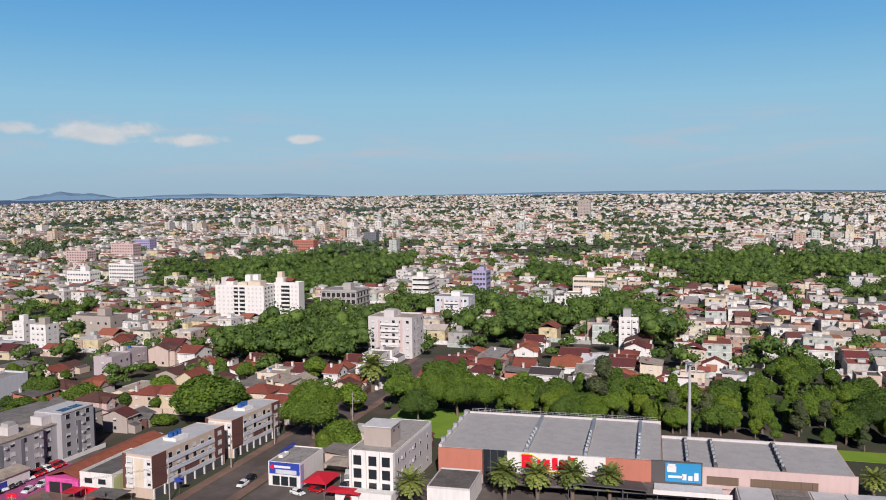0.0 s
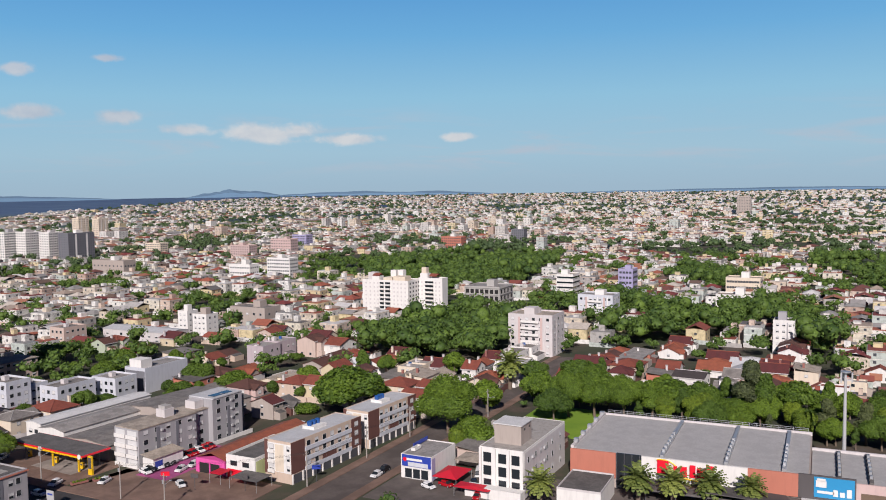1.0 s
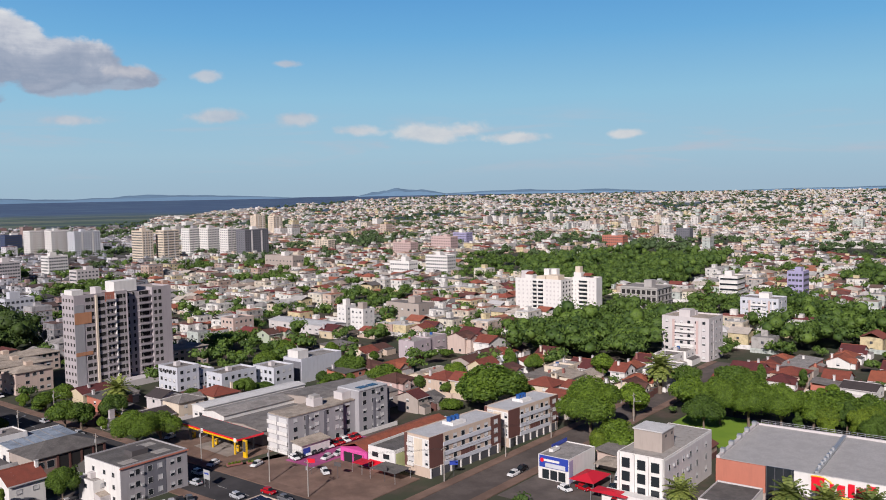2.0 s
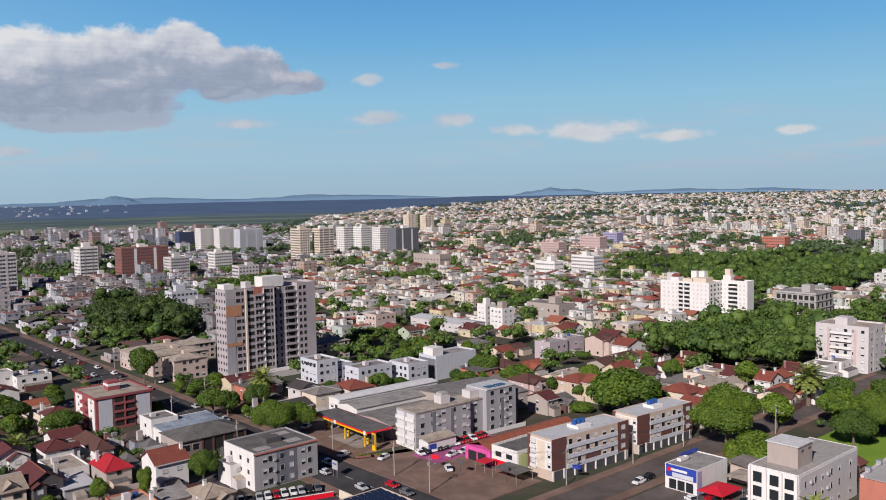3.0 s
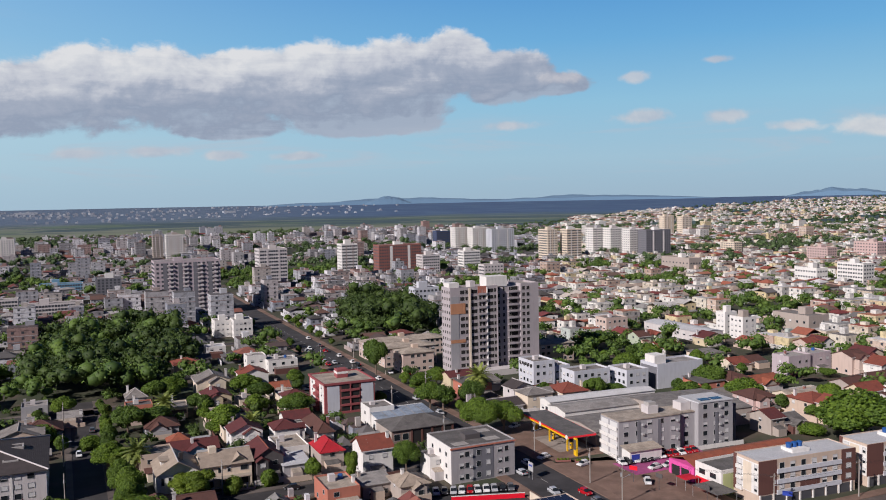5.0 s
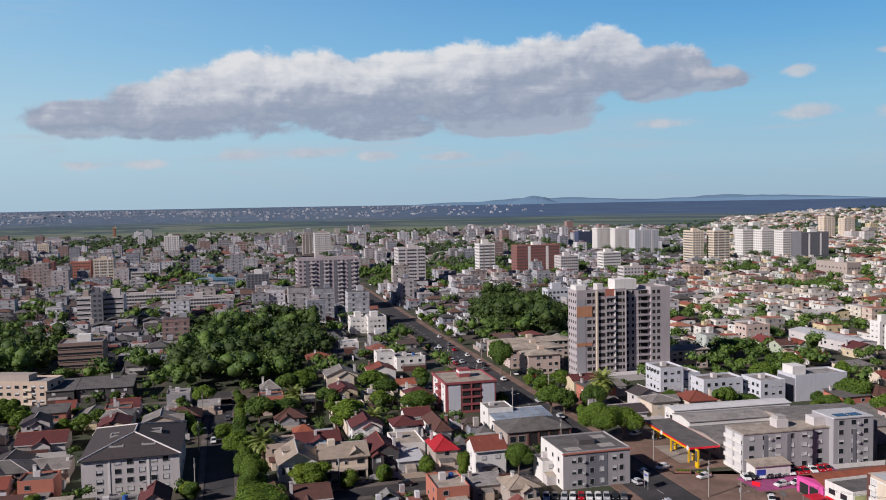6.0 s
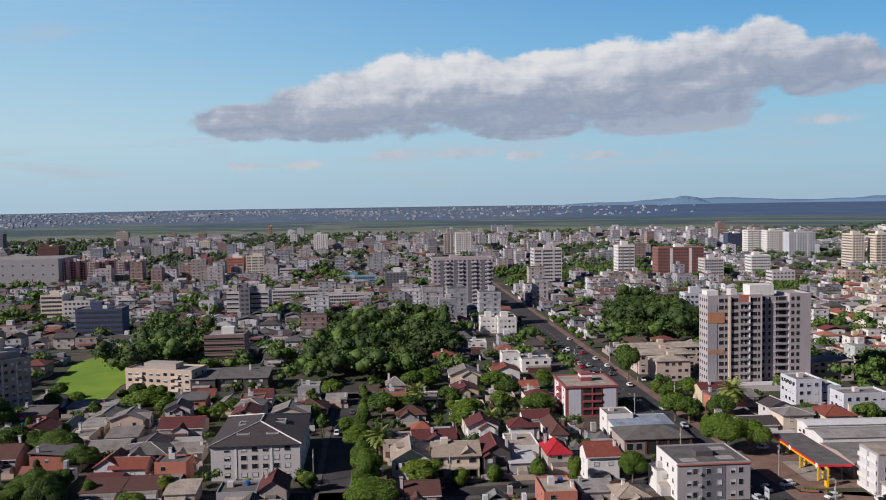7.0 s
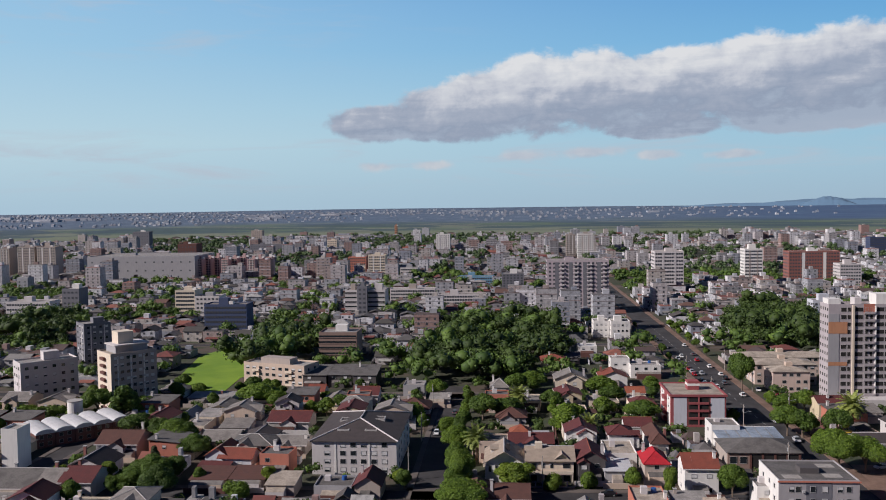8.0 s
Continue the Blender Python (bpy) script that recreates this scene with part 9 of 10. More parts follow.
for i, k in enumerate((0, 0, 3, 4, 3)):
    park(k, 153.5 + i * 4.6, 181.6, 12 + RC.uniform(-6, 6), 0.17)
for i, k in enumerate((0, 3, 0, 0, 1, 0)):
    park(k, 192 + i * 2.6, 176 + RC.uniform(-0.4, 0.4), 80)
for i, k in enumerate((0, 2, 1, 0, 3, 0, 0, 1, 2, 4)):                # sales yard by the avenue
    park(k, 93.6 + i * 2.05, 189.4 - i * 0.62, 68 + RC.uniform(-4, 4), 0.1)
for k, u, v, turn in ((0, 126.5, 199, 92), (0, 119, 214, -88), (1, 121, 176, 88), (3, 128, 172, 95), (0, 131.5, 203.5, 15), (0, 140.0, 236.0, 20), (0, 172.0, 131.5, 0), (2, 119.5, 262, 90), (1, 128.5, 290, -90), (4, 118.6, 300, 90),
                      (0, 128.0, 330, -90), (2, 118.5, 352, 90), (3, 118.2, 366, 90), (1, 118.4, 372, 90), (0, 128.8, 388, -90), (4, 128.2, 420, -90), (1, 118.6, 436, 90), (2, 118.5, 460, 90), (0, 12, 268, 90), (4, 16.5, 300, -90),
                      (5, 183.5, 106.5, 20), (0, 171.5, 113, 70), (3, 174.8, 109.5, 75), (0, 172.0, 103.0, 30), (2, 176.8, 104.5, 25), (3, 168.8, 100.5, 10), (0, 196.0, 24.0, 80), (1, 192.0, 14.0, 85), (4, 189.0, 8.0, 82),
                      (3, 184.5, 72.0, 80), (2, 60.0, 211.5, 0), (1, 78.0, 208.5, 180), (0, 40.0, 326.0, 0), (3, -30.0, 328.5, 180), (0, 95.5, 322.0, 40), (3, 140.5, 329.0, 30), (2, 142.0, 312.0, 60), (0, 136.5, 335.0, 85),
                      (1, 118.3, 342, 90), (0, 118.4, 347, 90), (3, 118.2, 378, 90), (2, 118.4, 384, 90), (0, 121.6, 340, 90), (1, 121.8, 368, 90), (4, 126.4, 352, -90), (2, 129.6, 362, -90), (0, 129.5, 370, -90), (1, 118.5, 404, 90), (0, 121.5, 410, 90), (3, 126.6, 404, -90), (0, 129.4, 446, -90)):
    park(k, u, v, turn)


# ---- poles, lamps and signs of the streets ----
def utility_pole(u, v, h=9.5, turn=0.0, lamp=False):
    t = thing("utility_pole", "concrete utility pole with a crossarm" + (" and a street light" if lamp else ""), "utility pole", at(u, v, 0, turn), "utility poles")
    part("pole", Geo().tube((0, 0, -0.4), (0, 0, h), 0.17, 0.11, 8), "pole", t)
    part("crossarm", Geo().box(-1.1, -0.06, h - 0.9, 1.1, 0.06, h - 0.76), "wood", t)
    for x in (-0.95, -0.4, 0.4, 0.95):
        part("insulator", Geo().tube((x, 0, h - 0.76), (x, 0, h - 0.55), 0.05, 0.04, 6), "frame", t)
    part("transformer", Geo().tube((0.35, 0, h - 2.6), (0.35, 0, h - 1.7), 0.24, 0.24, 10), "steel", t)
    if lamp:
        arm = part("lamp_arm", Geo().tube((0, 0, h - 2.9), (0, -1.9, h - 2.4), 0.05, 0.04, 6), "steel", t)
        part("lamp_head", Geo().box(-0.14, -2.5, h - 2.5, 0.14, -1.8, h - 2.36), "frame", arm)


for i, (u, v) in enumerate(((209.1, 141.0), (186.1, 142.0), (160.0, 143.5), (133.5, 180.4), (134.0, 210.0), (134.3, 250.0), (134.2, 292.0), (134.0, 336.0), (134.2, 380.0), (233.1, 142.0), (258.0, 142.2), (114.0, 230.0), (114.0, 275.0), (114.1, 320.0),
                            (114.0, 365.0), (8.0, 222.3), (7.8, 262.0), (7.9, 305.0), (45.0, 215.5), (84.0, 215.4), (239.3, 128.5), (280.0, 128.8), (131.8, 164.0), (290.0, 142.0))):
    utility_pole(u, v, 9.5, 90 if u < 150 else 0, i % 2 == 0)


def wire_run(name, pts, label):
    """Sagging cables between neighbouring poles, one thin tube."""
    t = thing(name, label, "cables", at(0, 0), "overhead cables")
    for side in (-0.9, 0.0, 0.9):
        g = Geo()
        for (a, b), (c, d) in zip(pts, pts[1:]):
            n = 5
            q = [(a + (c - a) * k / n + (side if abs(c - a) < abs(d - b) else 0), b + (d - b) * k / n + (0 if abs(c - a) < abs(d - b) else side), 8.9 - 1.2 * 4 * (k / n) * (1 - k / n)) for k in range(n + 1)]
            for e, f in zip(q, q[1:]):
                g.tube(e, f, 0.02, 0.02, 4, caps=False)
        part("cable", g, "rubber", t)


wire_run("overhead_cables", [(133.5, 180.4), (134.0, 210.0), (134.3, 250.0), (134.2, 292.0), (134.0, 336.0), (134.2, 380.0)], "dark overhead cables along the avenue")
wire_run("overhead_cables", [(133.5, 180.4), (160.0, 143.5), (186.1, 142.0), (209.1, 141.0), (233.1, 142.0), (258.0, 142.2), (290.0, 142.0)], "dark overhead cables along the side street")
wire_run("overhead_cables", [(114.0, 230.0), (114.0, 275.0), (114.1, 320.0), (114.0, 365.0)], "dark overhead cables along the avenue")


# ---- corner shops by the car yard ----
t = thing("shop", "pink shop with a large orange tile roof", "shop", at(157.3, 168.2))
part("wall", Geo().box(0, 0, -0.3, 9.0, 10.0, 4.0), "magenta", t, "bright pink shop front")
part("roof", Geo().gable(0.6, 0, 38, 10, 4.0, 1.6, "x", 0.2), "t_orange", t, "worn orange tile roof")
part("back_wall", Geo().box(9.01, 0.4, -0.3, 37.5, 9.6, 3.9), "beige", t)
# black panel for the shade inside the shop front
part("opening", Geo().box(-0.06, 1.2, 0, -0.001, 8.8, 2.9), "void", t)
for y in (1.1, 4.8, 8.6):
    part("pillar", Geo().box(-0.3, y, -0.2, -0.061, y + 0.35, 3.0), "magenta", t)
take(157, 168, 196, 179)
t = block("shop", 157.1, 157.8, 20, 9.6, 5.6, "white", "s_dark", "white two-storey shop with a red ground floor", "shop")
part("green_side", Geo().box(0.5, -0.08, -0.2, 19.8, -0.001, 5.4), "lime", t, "lime green side wall")
part("red_front", Geo().box(-0.12, 0.4, 0, -0.001, 9.2, 2.6), "red_sign", t, "red shop front")
part("window", window_mesh(2.2, 1.3, "glass"), None, t, "", pose(0, 3, 3.6, 0, 0, -90))
part("window", window_mesh(2.2, 1.3, "glass"), None, t, "", pose(0, 7, 3.6, 0, 0, -90))
awning("awning", 150.5, 152.0, 6.5, 9.0, 3.0, 0.3, "s_dark", "dark sheet awning in front of the shops")
awning("awning", 151.5, 164.5, 4.5, 4.0, 2.8, 0.3, "red", "faded pink-red shop awning")
t = thing("yard_wall", "low red wall along the sales yard", "wall", at(95.5, 184.6, 0, -18))
part("panel", Geo().box(0, 0, -0.2, 18.5, 0.25, 1.3), "red_sign", t)
part("coping", Geo().box(-0.05, -0.05, 1.3, 18.55, 0.3, 1.4), "white", t)
t = block("shop", 97.0, 146.5, 15.5, 12.0, 7.4, "beige", "s_pale", "low shop with solar panels on its pale roof", "shop", parapet=0.4)
for i in range(6):
    for j in range(4):
        part("solar_panel", Geo().solid([(4.2 + i * 1.75, 1.0 + j * 2.5, 7.75), (5.8 + i * 1.75, 1.0 + j * 2.5, 7.75), (5.8 + i * 1.75, 3.3 + j * 2.5, 8.05), (4.2 + i * 1.75, 3.3 + j * 2.5, 8.05), (4.2 + i * 1.75, 1.0 + j * 2.5, 7.8), (5.8 + i * 1.75, 1.0 + j * 2.5, 7.8), (5.8 + i * 1.75, 3.3 + j * 2.5, 8.1), (4.2 + i * 1.75, 3.3 + j * 2.5, 8.1)], [(3, 2, 1, 0), (4, 5, 6, 7), (0, 1, 5, 4), (1, 2, 6, 5), (2, 3, 7, 6), (3, 0, 4, 7)]), "solar", t)
t = thing("yard_wall", "pale rendered wall beside the avenue", "wall", at(113.4, 160.0))
part("panel", Geo().box(0, 0, -0.2, 0.25, 17.0, 2.2), "cream", t)
t = thing("sign_board", "white roadside sign board on two legs", "sign", at(121.5, 189.5, 0, 0))
part("board", Geo().box(0, -0.1, 2.2, 0.15, 2.4, 4.6), "frame", t)
for y in (0.2, 2.0):
    part("leg", Geo().box(0.02, y, -0.2, 0.13, y + 0.1, 2.2), "steel", t)
part("bar", Geo().box(-0.03, 0.3, 3.5, -0.001, 2.0, 3.9), "blue_sign", t)
t = thing("kiosk", "bright yellow roadside kiosk", "kiosk", at(141.5, 262.0))
part("wall", Geo().box(0, 0, -0.2, 3.6, 5.0, 2.8), "yellow_sign", t)
part("roof", Geo().box(-0.4, -0.4, 2.8, 4.0, 5.4, 3.1), "yellow_sign", t)
# black panel for the shade behind the hatch
part("hatch", Geo().box(-0.05, 1.0, 1.0, -0.001, 4.0, 2.2), "void", t)


# ---- road markings ----
for v0 in range(150, 520, 9):
    ob = new("road_marking", Geo().box(123.9, v0, 0.0, 124.1, v0 + 3.5, 0.075).mesh("road_marking", ["marking"]))
    ob.matrix_world = at(0, 0)
    tagged(ob, "worn white lane mark on the avenue", "road marking", kind="structure")


# ---- clutter on the forecourts and in the yards ----
def planter(u, v, turn):
    t = thing("planter", "low brick planter with clipped green shrubs", "planter", at(u, v, 0.1, turn))
    part("box", ring_wall(0, 0, 4.2, 1.6, -0.2, 0.5, 0.2), "brickred", t)
    for i in range(4):
        part("shrub", tree_kinds[("bush", 1)][1], None, t, "clipped green shrub", pose(0.7 + i * 0.95, 0.8, 0.05) @ Matrix.Scale(0.13, 4))


def street_sign(u, v, turn, mat, w=2.2):
    t = thing("street_sign", "street sign board on a thin post", "sign", at(u, v, 0.1, turn))
    part("post", Geo().tube((0, 0, -0.3), (0, 0, 3.2), 0.07, 0.06, 8), "dark_frame", t)
    part("board", Geo().box(-0.06, -w / 2, 3.2, 0.06, w / 2, 4.3), mat, t)


planter(139.5, 196.5, -20)
planter(135.0, 199.5, -20)
for u, v, turn, mat in ((146.0, 168.0, 10, "darkwall"), (151.0, 156.0, -12, "darkwall"), (164.5, 143.8, 40, "blue_sign"), (144.0, 176.0, 30, "red_sign")):
    street_sign(u, v, turn, mat)
for k, u, v, turn in ((0, 138.0, 193.0, 15), (1, 121.0, 197.0, -88), (4, 127.0, 165.0, 92), (3, 120.5, 168.0, -90), (2, 127.4, 152.0, 90), (0, 121.2, 246.0, -90), (1, 127.6, 262.0, 90), (0, 145.5, 171.5, 60), (2, 176.5, 131.8, 2)):
    park(k, u, v, turn)
t = thing("swimming_pool", "small turquoise swimming pool in a back yard", "pool", at(57.3, 261.8, 0, 8))
part("rim", ring_wall(-0.4, -0.4, 5.4, 3.4, -0.2, 0.32, 0.4), "pale_paving", t)
part("water", Geo().box(0, 0, -0.2, 5.0, 3.0, 0.22), "pool", t)
def seen(u, v, near=185.0, margin=4.0):
    x, y = to_xy(u, v)
    a = math.degrees(math.atan2(-x, y))
    return math.hypot(x, y) > near and -60 - margin < a < 78 + margin


WALLS = ["white"] * 4 + ["cream", "cream", "cream", "beige", "beige", "lightgrey", "pink", "yellow", "yellow", "blush", "blush", "salmon", "paleblue", "taupe"]
ROOFS = ["t_red"] * 5 + ["t_orange"] * 3 + ["t_brown", "t_brown", "t_wine", "t_wine", "t_wine", "t_dark", "s_mid", "s_tan"]
take(236, -50, 300, 88, 0)              # the trees behind the supermarket
take(190, 158, 224, 192, 0)             # the parking court behind the flats
WOODS = [w for w, *_ in GROVES]


def in_wood(u, v):
    """Whether a place lies in one of the woods."""
    return any(within(u, v, w) for w in WOODS)


KIND_WORDS = dict(t_red="red clay tile", t_brown="brown tile", t_wine="dark red tile", t_orange="orange clay tile", t_dark="dark tile", s_grey="grey sheet", s_mid="grey sheet", s_dark="dark grey sheet", s_tan="weathered sheet")


NEAR = 335.0                            # houses out to here are things of their own


def fill_houses():
    """The ordinary houses of the blocks, in rows along the streets."""
    rng = random.Random(5)
    kinds = []
    for i in range(34):
        w, d = rng.uniform(7.5, 11.5), rng.uniform(7.5, 12)
        h = rng.choice([3.2, 3.4, 3.6, 5.8, 6.2])
        roof = rng.choice(["gable", "gable", "hip", "hip", "flat", "shed"])
        top = rng.choice(ROOFS) if roof in ("gable", "hip") else rng.choice(["s_mid", "s_dark", "s_dark", "s_tan", "concrete_flat"])
        wall = rng.choice(WALLS)
        words = KIND_WORDS.get(top, "flat concrete")
        ob = house(0, 0, w, d, h, roof, wall, top, f"{'two-storey' if h > 5 else 'single-storey'} house with a {words} roof", 0, rng.uniform(1.3, 2.3), rng.choice("xy"), rng, chimney=rng.random() < 0.4, place=False)
        if rng.random() < 0.7:
            a = rng.uniform(2.5, 4)
            part("lean_to", Geo().box(w * 0.15, -a, -0.3, w * 0.85, -0.001, 2.4), rng.choice(WALLS), ob)
            part("lean_to_roof", Geo().shed(w * 0.1, -a, w * 0.9, -0.05, 2.45, 2.9, 0.2), rng.choice(["s_mid", "s_dark", "t_brown", "s_tan"]), ob, "low lean-to roof")
        part("yard_wall", Geo().box(-2.2, -3.6, -0.3, -2.0, d + 1.0, rng.uniform(1.6, 2.4)), rng.choice(["taupe", "lightgrey", "brown", "beige"]), ob)
        kinds.append((ob, w, d, top in ("t_wine", "t_dark", "s_mid", "s_dark")))
    count = 0
    spots = []
    v = -120.0
    while v < 620:
        u = -420.0
        while u < 640:
            spots.append((u + rng.uniform(-1.2, 1.2), v + rng.uniform(-1.2, 1.2)))
            u += 12.8
        v += 12.8
    first = {}
    for u, v in spots:
        x, y = to_xy(u, v)
        if not seen(u, v, 195) or math.hypot(x, y) > NEAR or in_wood(u + 5, v + 5):
            continue
        shaded_town = math.degrees(math.atan2(-x, y)) > 10      # left blocks: dark weathered roofs only, partly to stand for cloud shade
        ob, w, d, _ = rng.choice([q for q in kinds if q[3] or not shaded_town])
        if not free(u + w / 2, v + d / 2, 4.6):
            continue
        if rng.random() < 0.12:
            spots_tree.append((u + 5, v + 5))
            continue
        turn = rng.choice([0, 0, 90, -4, 3])
        m = at(u + (d if turn == 90 else 0), v, 0, turn)
        if id(ob) not in first:
            first[id(ob)] = True
            ob.matrix_world = m
        else:
            copy_thing(ob, m)
        take(u, v, u + w, v + d, 0.3)
        count += 1
        if rng.random() < 0.45:
            spots_tree.append((u + rng.uniform(-2, 0), v + d + rng.uniform(0.5, 3)))
    for ob, w, d, _ in kinds:
        if id(ob) not in first:
            for o in (*ob.children_recursive, ob):
                bpy.data.objects.remove(o)


spots_tree = []
fill_houses()
rt = random.Random(9)
for u, v in spots_tree:
    if math.hypot(u, v) > 350:
        continue
    s = rt.choice(["round", "round", "broad", "bush", "tall"])
    tree(u, v, rt.uniform(5, 9) if s != "bush" else rt.uniform(3, 5), rt.uniform(0.9, 1.3), s, rt.randrange(2), rt)


def joined(name, verts, faces, mats, index, label, category):
    me = bpy.data.meshes.new(name)
    me.from_pydata(verts, [], faces)
    for m in mats:
        me.materials.append(M[m])
    if index is not None:
        me.polygons.foreach_set("material_index", index)
    me.update()
    return tagged(new(name, me), label, category, kind="stuff")


def clump(x, y, left, r):
    """Groups of trees among the houses, larger and farther apart towards the edge of the town."""
    if r < 345:
        return False
    k = 70 if r < 1000 else 150
    return noise.noise(Vector((x / k, y / k, 5.0))) > (0.3 if left > 10 else 0.19) + (0.0 if r < 1000 else -0.04)


def town_edge(left):
    """How far the town reaches: shortest to the south-west, where the plain begins."""
    s = min(1, max(0, (17 - left) / 34))
    return 1950 + 2700 * s * s * (3 - 2 * s)


def far_city(r0, r1, step, lo, hi, seed, tall, detail, tall_top=22.0, outer=False, sheds=False):
    """Houses too many and too far to count, joined in one mesh."""
    rng = random.Random(seed)
    g = Geo()
    for i in range(int(-1.05 * r1 / step), int(1.05 * r1 / step)):
        for j in range(int(-1.05 * r1 / step), int(1.05 * r1 / step)):
            u, v = (i + rng.uniform(-0.3, 0.3)) * step, (j + rng.uniform(-0.3, 0.3)) * step
            x, y = to_xy(u, v)
            r = math.hypot(x, y)
            if not r0 < r < r1 or not seen(u, v):
                continue
            left = math.degrees(math.atan2(-x, y))
            n = noise.noise(Vector((x / 260, y / 260, 0.3)))
            if n > (0.3 if left > 14 else 0.36) or not sheds and clump(x, y, left, r) or not free(u, v, hi * 0.6 if sheds else 7) or in_wood(u, v):
                continue
            if outer and rng.random() > min(0.45, max(0.0, (left - 20) / 60)) * (1.0 if noise.noise(Vector((x / 500, y / 500, 7.0))) > -0.12 else 0.15):
                continue
            edge = town_edge(left) + 260 * noise.noise(Vector((x / 300, y / 300, 2.0)))
            if not outer and r > edge:
                continue
            w, d = rng.uniform(lo, hi), rng.uniform(lo, hi)
            z = rise(r) - 1
            group = max(0.0, noise.noise(Vector((x / 190, y / 190, 9.0))) * 3.2)
            h = rng.choice([3.3, 3.5, 4, 6, 6.5]) if rng.random() > tall * group * (1.9 if left > 12 and 480 < r < 2000 else 1 if r > 950 else 0.0 if left < 8 else 0.4) else rng.uniform(8, tall_top)
            if left < 12 and h < 7 and not sheds:
                h = rng.choice([3.4, 4.2, 5.6, 6.2, 6.4, 6.8, 6.9, 9.2] if r < 1000 else [3.4, 4, 6, 6.5, 6.8, 8.5])
            dense = min(1.0, max(0.0, (left - 12) / 8)) * (1.0 if 600 < r < 1700 else 0.0)
            if rng.random() < 0.2 * dense * (0.45 + group):
                h = rng.choice([7.5, 9.0, 9.5, 12.0] if r < 800 else [7.5, 9.0, 9.5, 12.0, 12.5, 15.0, 18.5, 24.0])
            if sheds:
                h = rng.uniform(2.3, 3.4)
            elif r > 1300 and noise.noise(Vector((x / 400, y / 400, 14.0))) > 0.22 and rng.random() < 0.12:
                w, d, h = rng.uniform(30, 80), rng.uniform(20, 34), 7.5      # a works hall
            k, m0 = len(g.v), len(g.m)
            if h < 7 and rng.random() < (0.6 if r < 700 else 0.45):
                g.box(-w / 2, -d / 2, z, w / 2, d / 2, z + 1 + h, 0)
                if rng.random() < 0.5:
                    g.hip(-w / 2, -d / 2, w / 2, d / 2, z + 1 + h, rng.uniform(1.2, 2.2), mat=1)
                else:
                    g.gable(-w / 2, -d / 2, w / 2, d / 2, z + 1 + h, rng.uniform(1.2, 2.2), rng.choice("xy"), mat=1)
            else:
                if h > 7:
                    w, d = w * 1.25, d * 1.1
                g.box(-w / 2, -d / 2, z, w / 2, d / 2, z + 1 + h, 0)
                g.box(-w / 2 + 0.3, -d / 2 + 0.3, z + 1 + h, w / 2 - 0.3, d / 2 - 0.3, z + 1.15 + h, 1)
                e = rng.uniform(-0.25, 0.1)
                g.box(w * e, d * e, z + 1 + h, w * (e + 0.3), d * (e + 0.3), z + 1 + h + rng.uniform(1.2, 3.2), 0)
                if h > 7 and r < 1700:
                    for f in range(int(h / 3)):
                        g.box(-w / 2 - 0.12, -d / 2 - 0.12, z + 3.6 + f * 3, w / 2, d / 2, z + 3.85 + f * 3, 0)
            if detail or (h > 7 and r < 1700):
                fl = max(1, int(h / 3))
                for f in range(fl):
                    zz = z + 2 + f * 3
                    for q in spread(w, max(2, int(w / 4.5))):
                        g.face([(-w / 2 + q + e, -d / 2 - 0.06, zz + o) for e, o in ((-0.6, 0), (0.6, 0), (0.6, 1.2), (-0.6, 1.2))], 2)
                    for q in spread(d, max(1, int(d / 5))):
                        g.face([(-w / 2 - 0.06, -d / 2 + q + e, zz + o) for e, o in ((0.6, 0), (-0.6, 0), (-0.6, 1.2), (0.6, 1.2))], 2)
                g.box(-w / 2 - 1.6, -d / 2 - 3, z, -w / 2 - 1.4, d / 2, z + 3, 0)
                if rng.random() < 0.6:
                    g.shed(-w * 0.3, -d / 2 - 3.4, w * 0.35, -d / 2 - 0.2, z + 3.2, z + 3.7, 0.2, mat=1)
            for q in range(k, len(g.v)):
                a, b, c = g.v[q]
                uu, vv = to_xy(u + a, v + b)
                g.v[q] = (uu, vv, c)
            # outer houses take the haze-tinted palette on walls and roofs alike
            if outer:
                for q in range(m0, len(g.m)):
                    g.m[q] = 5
            # left of 10 degrees: the palettes darkened for cloud shade
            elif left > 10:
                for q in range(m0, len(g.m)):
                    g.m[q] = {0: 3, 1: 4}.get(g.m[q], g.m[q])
    joined("outbuildings" if sheds else "far_houses", g.v, g.f, ["far_wall", "far_roof", "far_glass", "shaded_town_wall", "town_roof", "hazed_plain_town"], g.m, "low sheds and lean-tos in the back yards" if sheds else "far houses and flats with tiled and flat roofs", "sheds" if sheds else "houses")


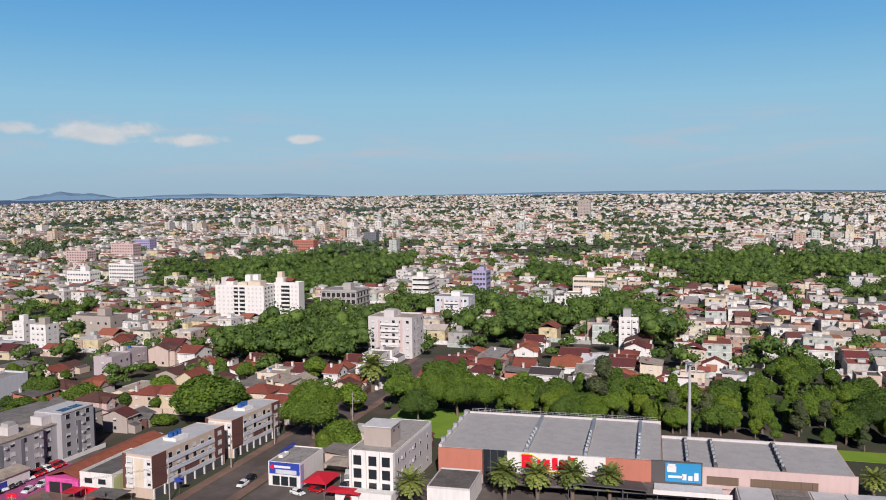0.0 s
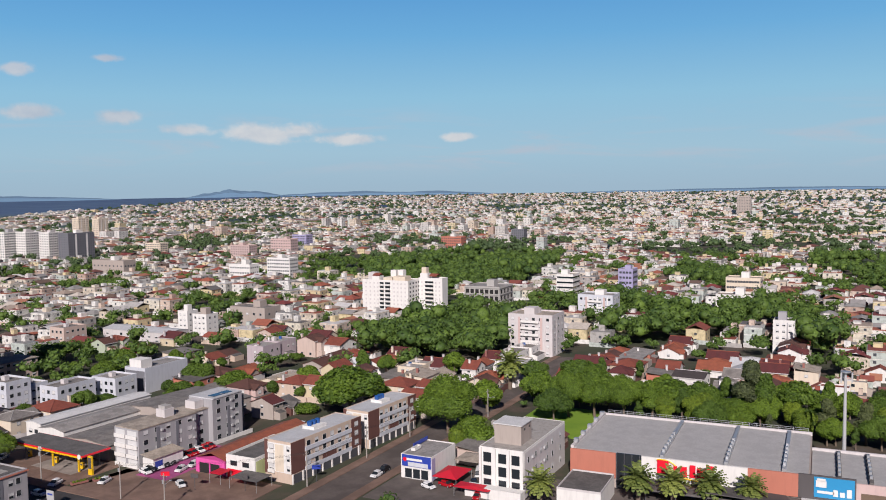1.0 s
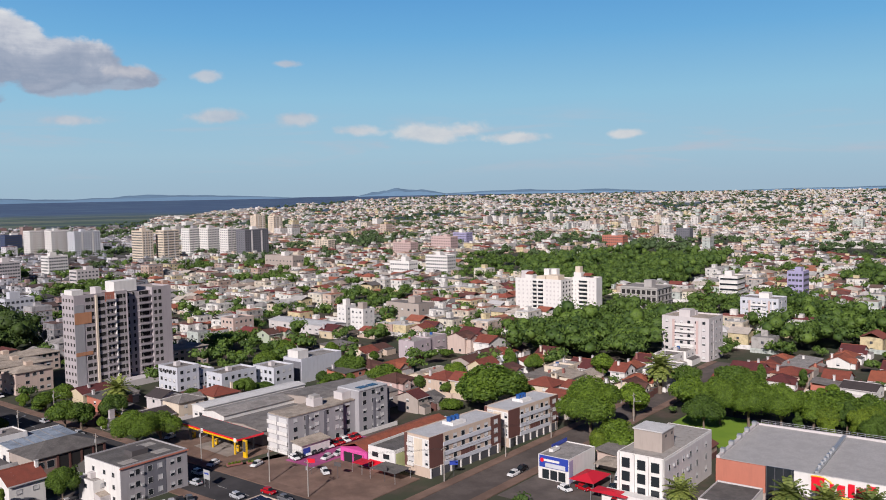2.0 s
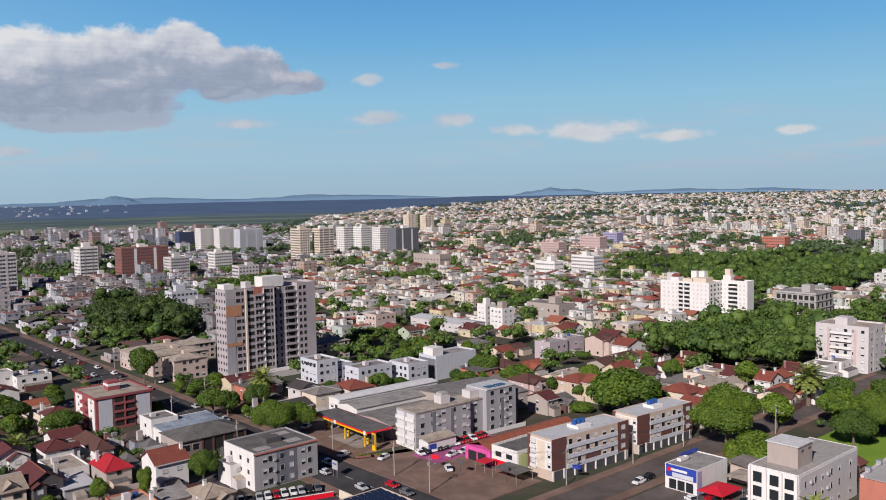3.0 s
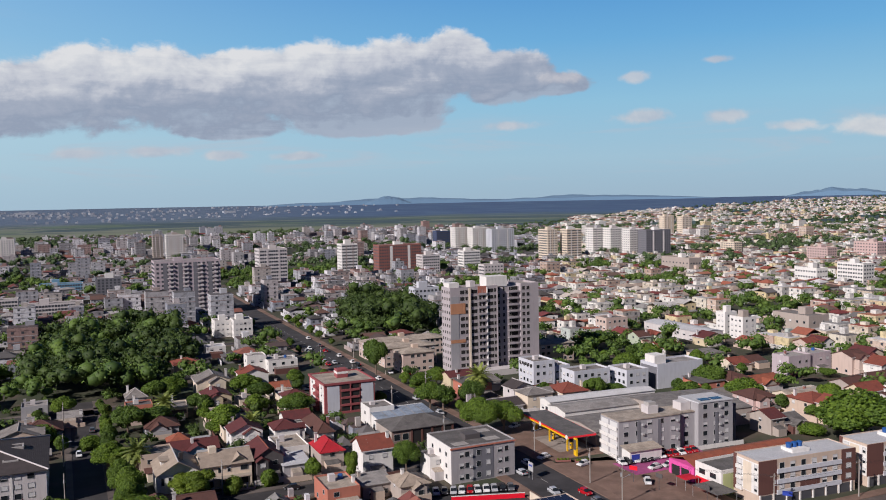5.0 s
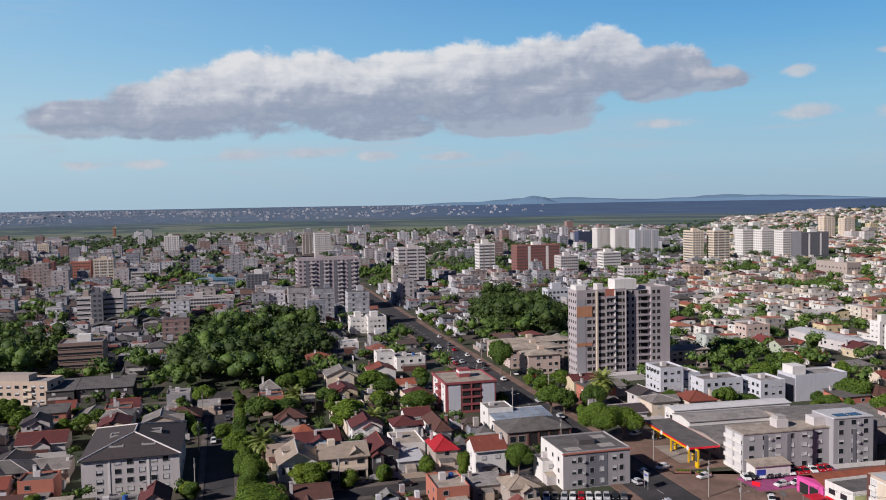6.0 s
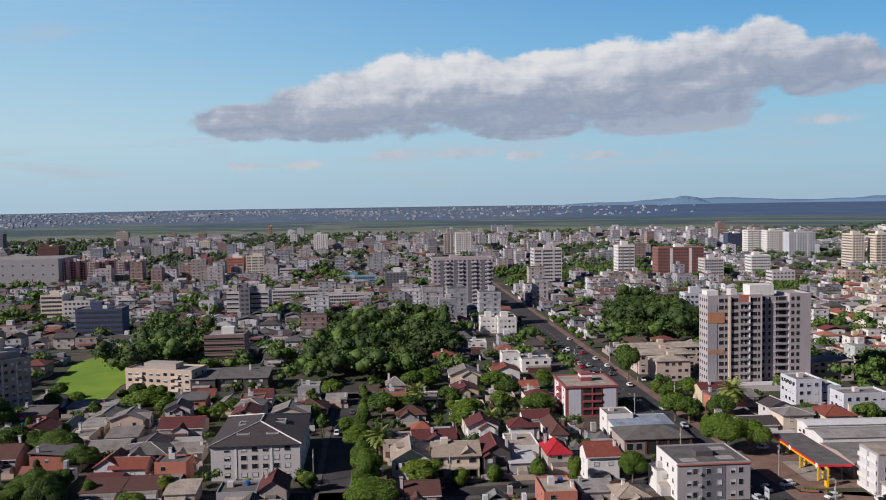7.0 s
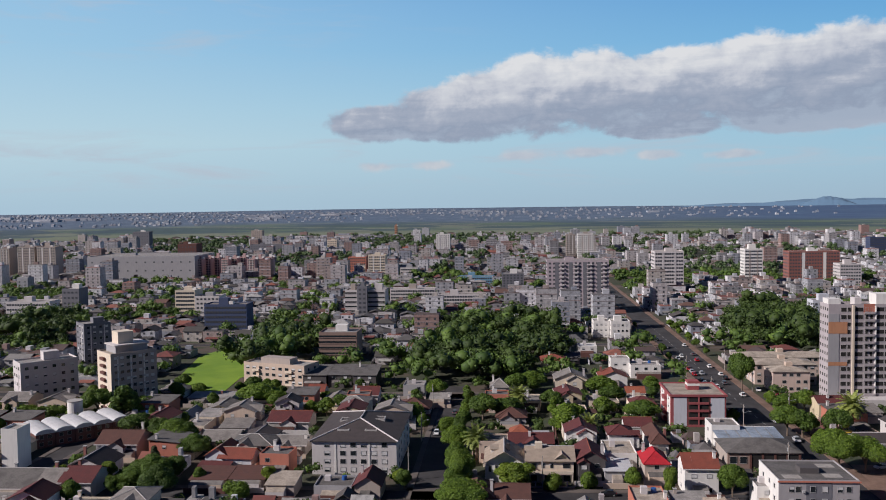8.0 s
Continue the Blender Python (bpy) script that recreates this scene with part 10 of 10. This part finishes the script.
def far_trees(r0, r1, step, seed, keep, n, size, tall, leaf="far_leaf", side=0):
    """Far trees between the houses: uneven crowns of leaf clumps, joined."""
    rng = np.random.default_rng(seed)
    vs, fs, soft, o = [], [], [], 0
    b = bmesh.new()
    bmesh.ops.create_icosphere(b, subdivisions=1, radius=1)
    ball, ball_faces = np.array([q.co[:] for q in b.verts]), np.array([[q.index for q in f.verts] for f in b.faces])
    b.free()
    for i in range(int(-1.05 * r1 / step), int(1.05 * r1 / step)):
        for j in range(int(-1.05 * r1 / step), int(1.05 * r1 / step)):
            u, v = (i + rng.uniform(-0.45, 0.45)) * step, (j + rng.uniform(-0.45, 0.45)) * step
            x, y = to_xy(u, v)
            r = math.hypot(x, y)
            if not r0 < r < r1 or not seen(u, v) or not free(u, v, 3) or keep == 0 and not in_wood(u, v):
                continue
            n1 = noise.noise(Vector((x / 260, y / 260, 0.3)))
            left = math.degrees(math.atan2(-x, y))
            if side and (left > 12) != (side > 0):
                continue
            if rng.random() > (0.9 if in_wood(u, v) and (keep == 0 or not 345 < r < 700) or clump(x, y, left, r) or n1 > (0.3 if left > 14 else 0.36) else keep):
                continue
            if r > town_edge(left):
                continue
            k = tall * (rng.uniform(0.6, 1.25) if rng.random() < 0.85 else rng.uniform(1.2, 1.6)) * (1.45 if in_wood(u, v) and tall > 4 else 1)
            lobes = []
            for q in range(5):
                a = rng.random() * 6.28
                lobes.append((math.cos(a) * 0.3 * k, math.sin(a) * 0.3 * k, k * rng.uniform(0.45, 0.75), k * rng.uniform(0.22, 0.36), k * rng.uniform(0.22, 0.36), k * rng.uniform(0.2, 0.28)))
            lv, lf = leaf_cloud(rng, lobes, n, size, 0.5)
            z = np.array([x, y, rise(r)])
            vs.append(lv + z)
            fs += (lf + o).tolist()
            soft += [False] * len(lf)
            o += len(lv)
            for l in lobes:
                vs.append(ball * (1 + 0.12 * rng.normal(size=(len(ball), 1)).clip(-1.5, 1.2)) * np.array(l[3:6]) * 0.68 + np.array(l[:3]) + z)
                fs += (ball_faces + o).tolist()
                soft += [True] * len(ball_faces)
                o += len(ball)
    me = bpy.data.meshes.new("far_trees")
    me.from_pydata(np.concatenate(vs).tolist(), [], fs)
    me.polygons.foreach_set("use_smooth", soft)
    me.materials.append(M[leaf])
    tagged(new("far_trees", me), "far green trees between the houses", "trees", kind="stuff")


far_city(NEAR - 4, 620, 13.0, 7, 11.5, 3, 0.03, True)
far_city(620, 950, 14.5, 7.5, 12, 8, 0.06, True)
far_city(950, 1900, 17, 8, 14, 4, 0.09, False)
far_city(1900, 4400, 28, 9, 16, 6, 0.045, False, 14.0)
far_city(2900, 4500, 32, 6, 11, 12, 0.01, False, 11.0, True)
far_trees(345, 900, 13.0, 13, 0.28, 130, 0.55, 8.5)
far_trees(900, 1900, 22, 14, 0.3, 40, 1.1, 10, "distant_leaf")
far_trees(1900, 4400, 34, 15, 0.3, 12, 2.2, 9.5, "distant_leaf")
far_trees(190, 345, 8.5, 16, 0.4, 90, 0.3, 3.4)

far_city(195, NEAR + 5, 6.6, 3.0, 5.6, 21, 0.0, False, sheds=True)
# left woods take the leaf darkened for shade, right woods the plain one
far_trees(345, 700, 9.6, 17, 0.0, 180, 0.62, 9.0, "shaded_wood_leaf", 1)
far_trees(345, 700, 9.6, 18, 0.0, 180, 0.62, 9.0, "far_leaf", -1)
# left yard shrubs, also in the leaf darkened for shade
far_trees(190, 345, 7.5, 19, 0.5, 90, 0.3, 4.2, "shaded_wood_leaf", 1)
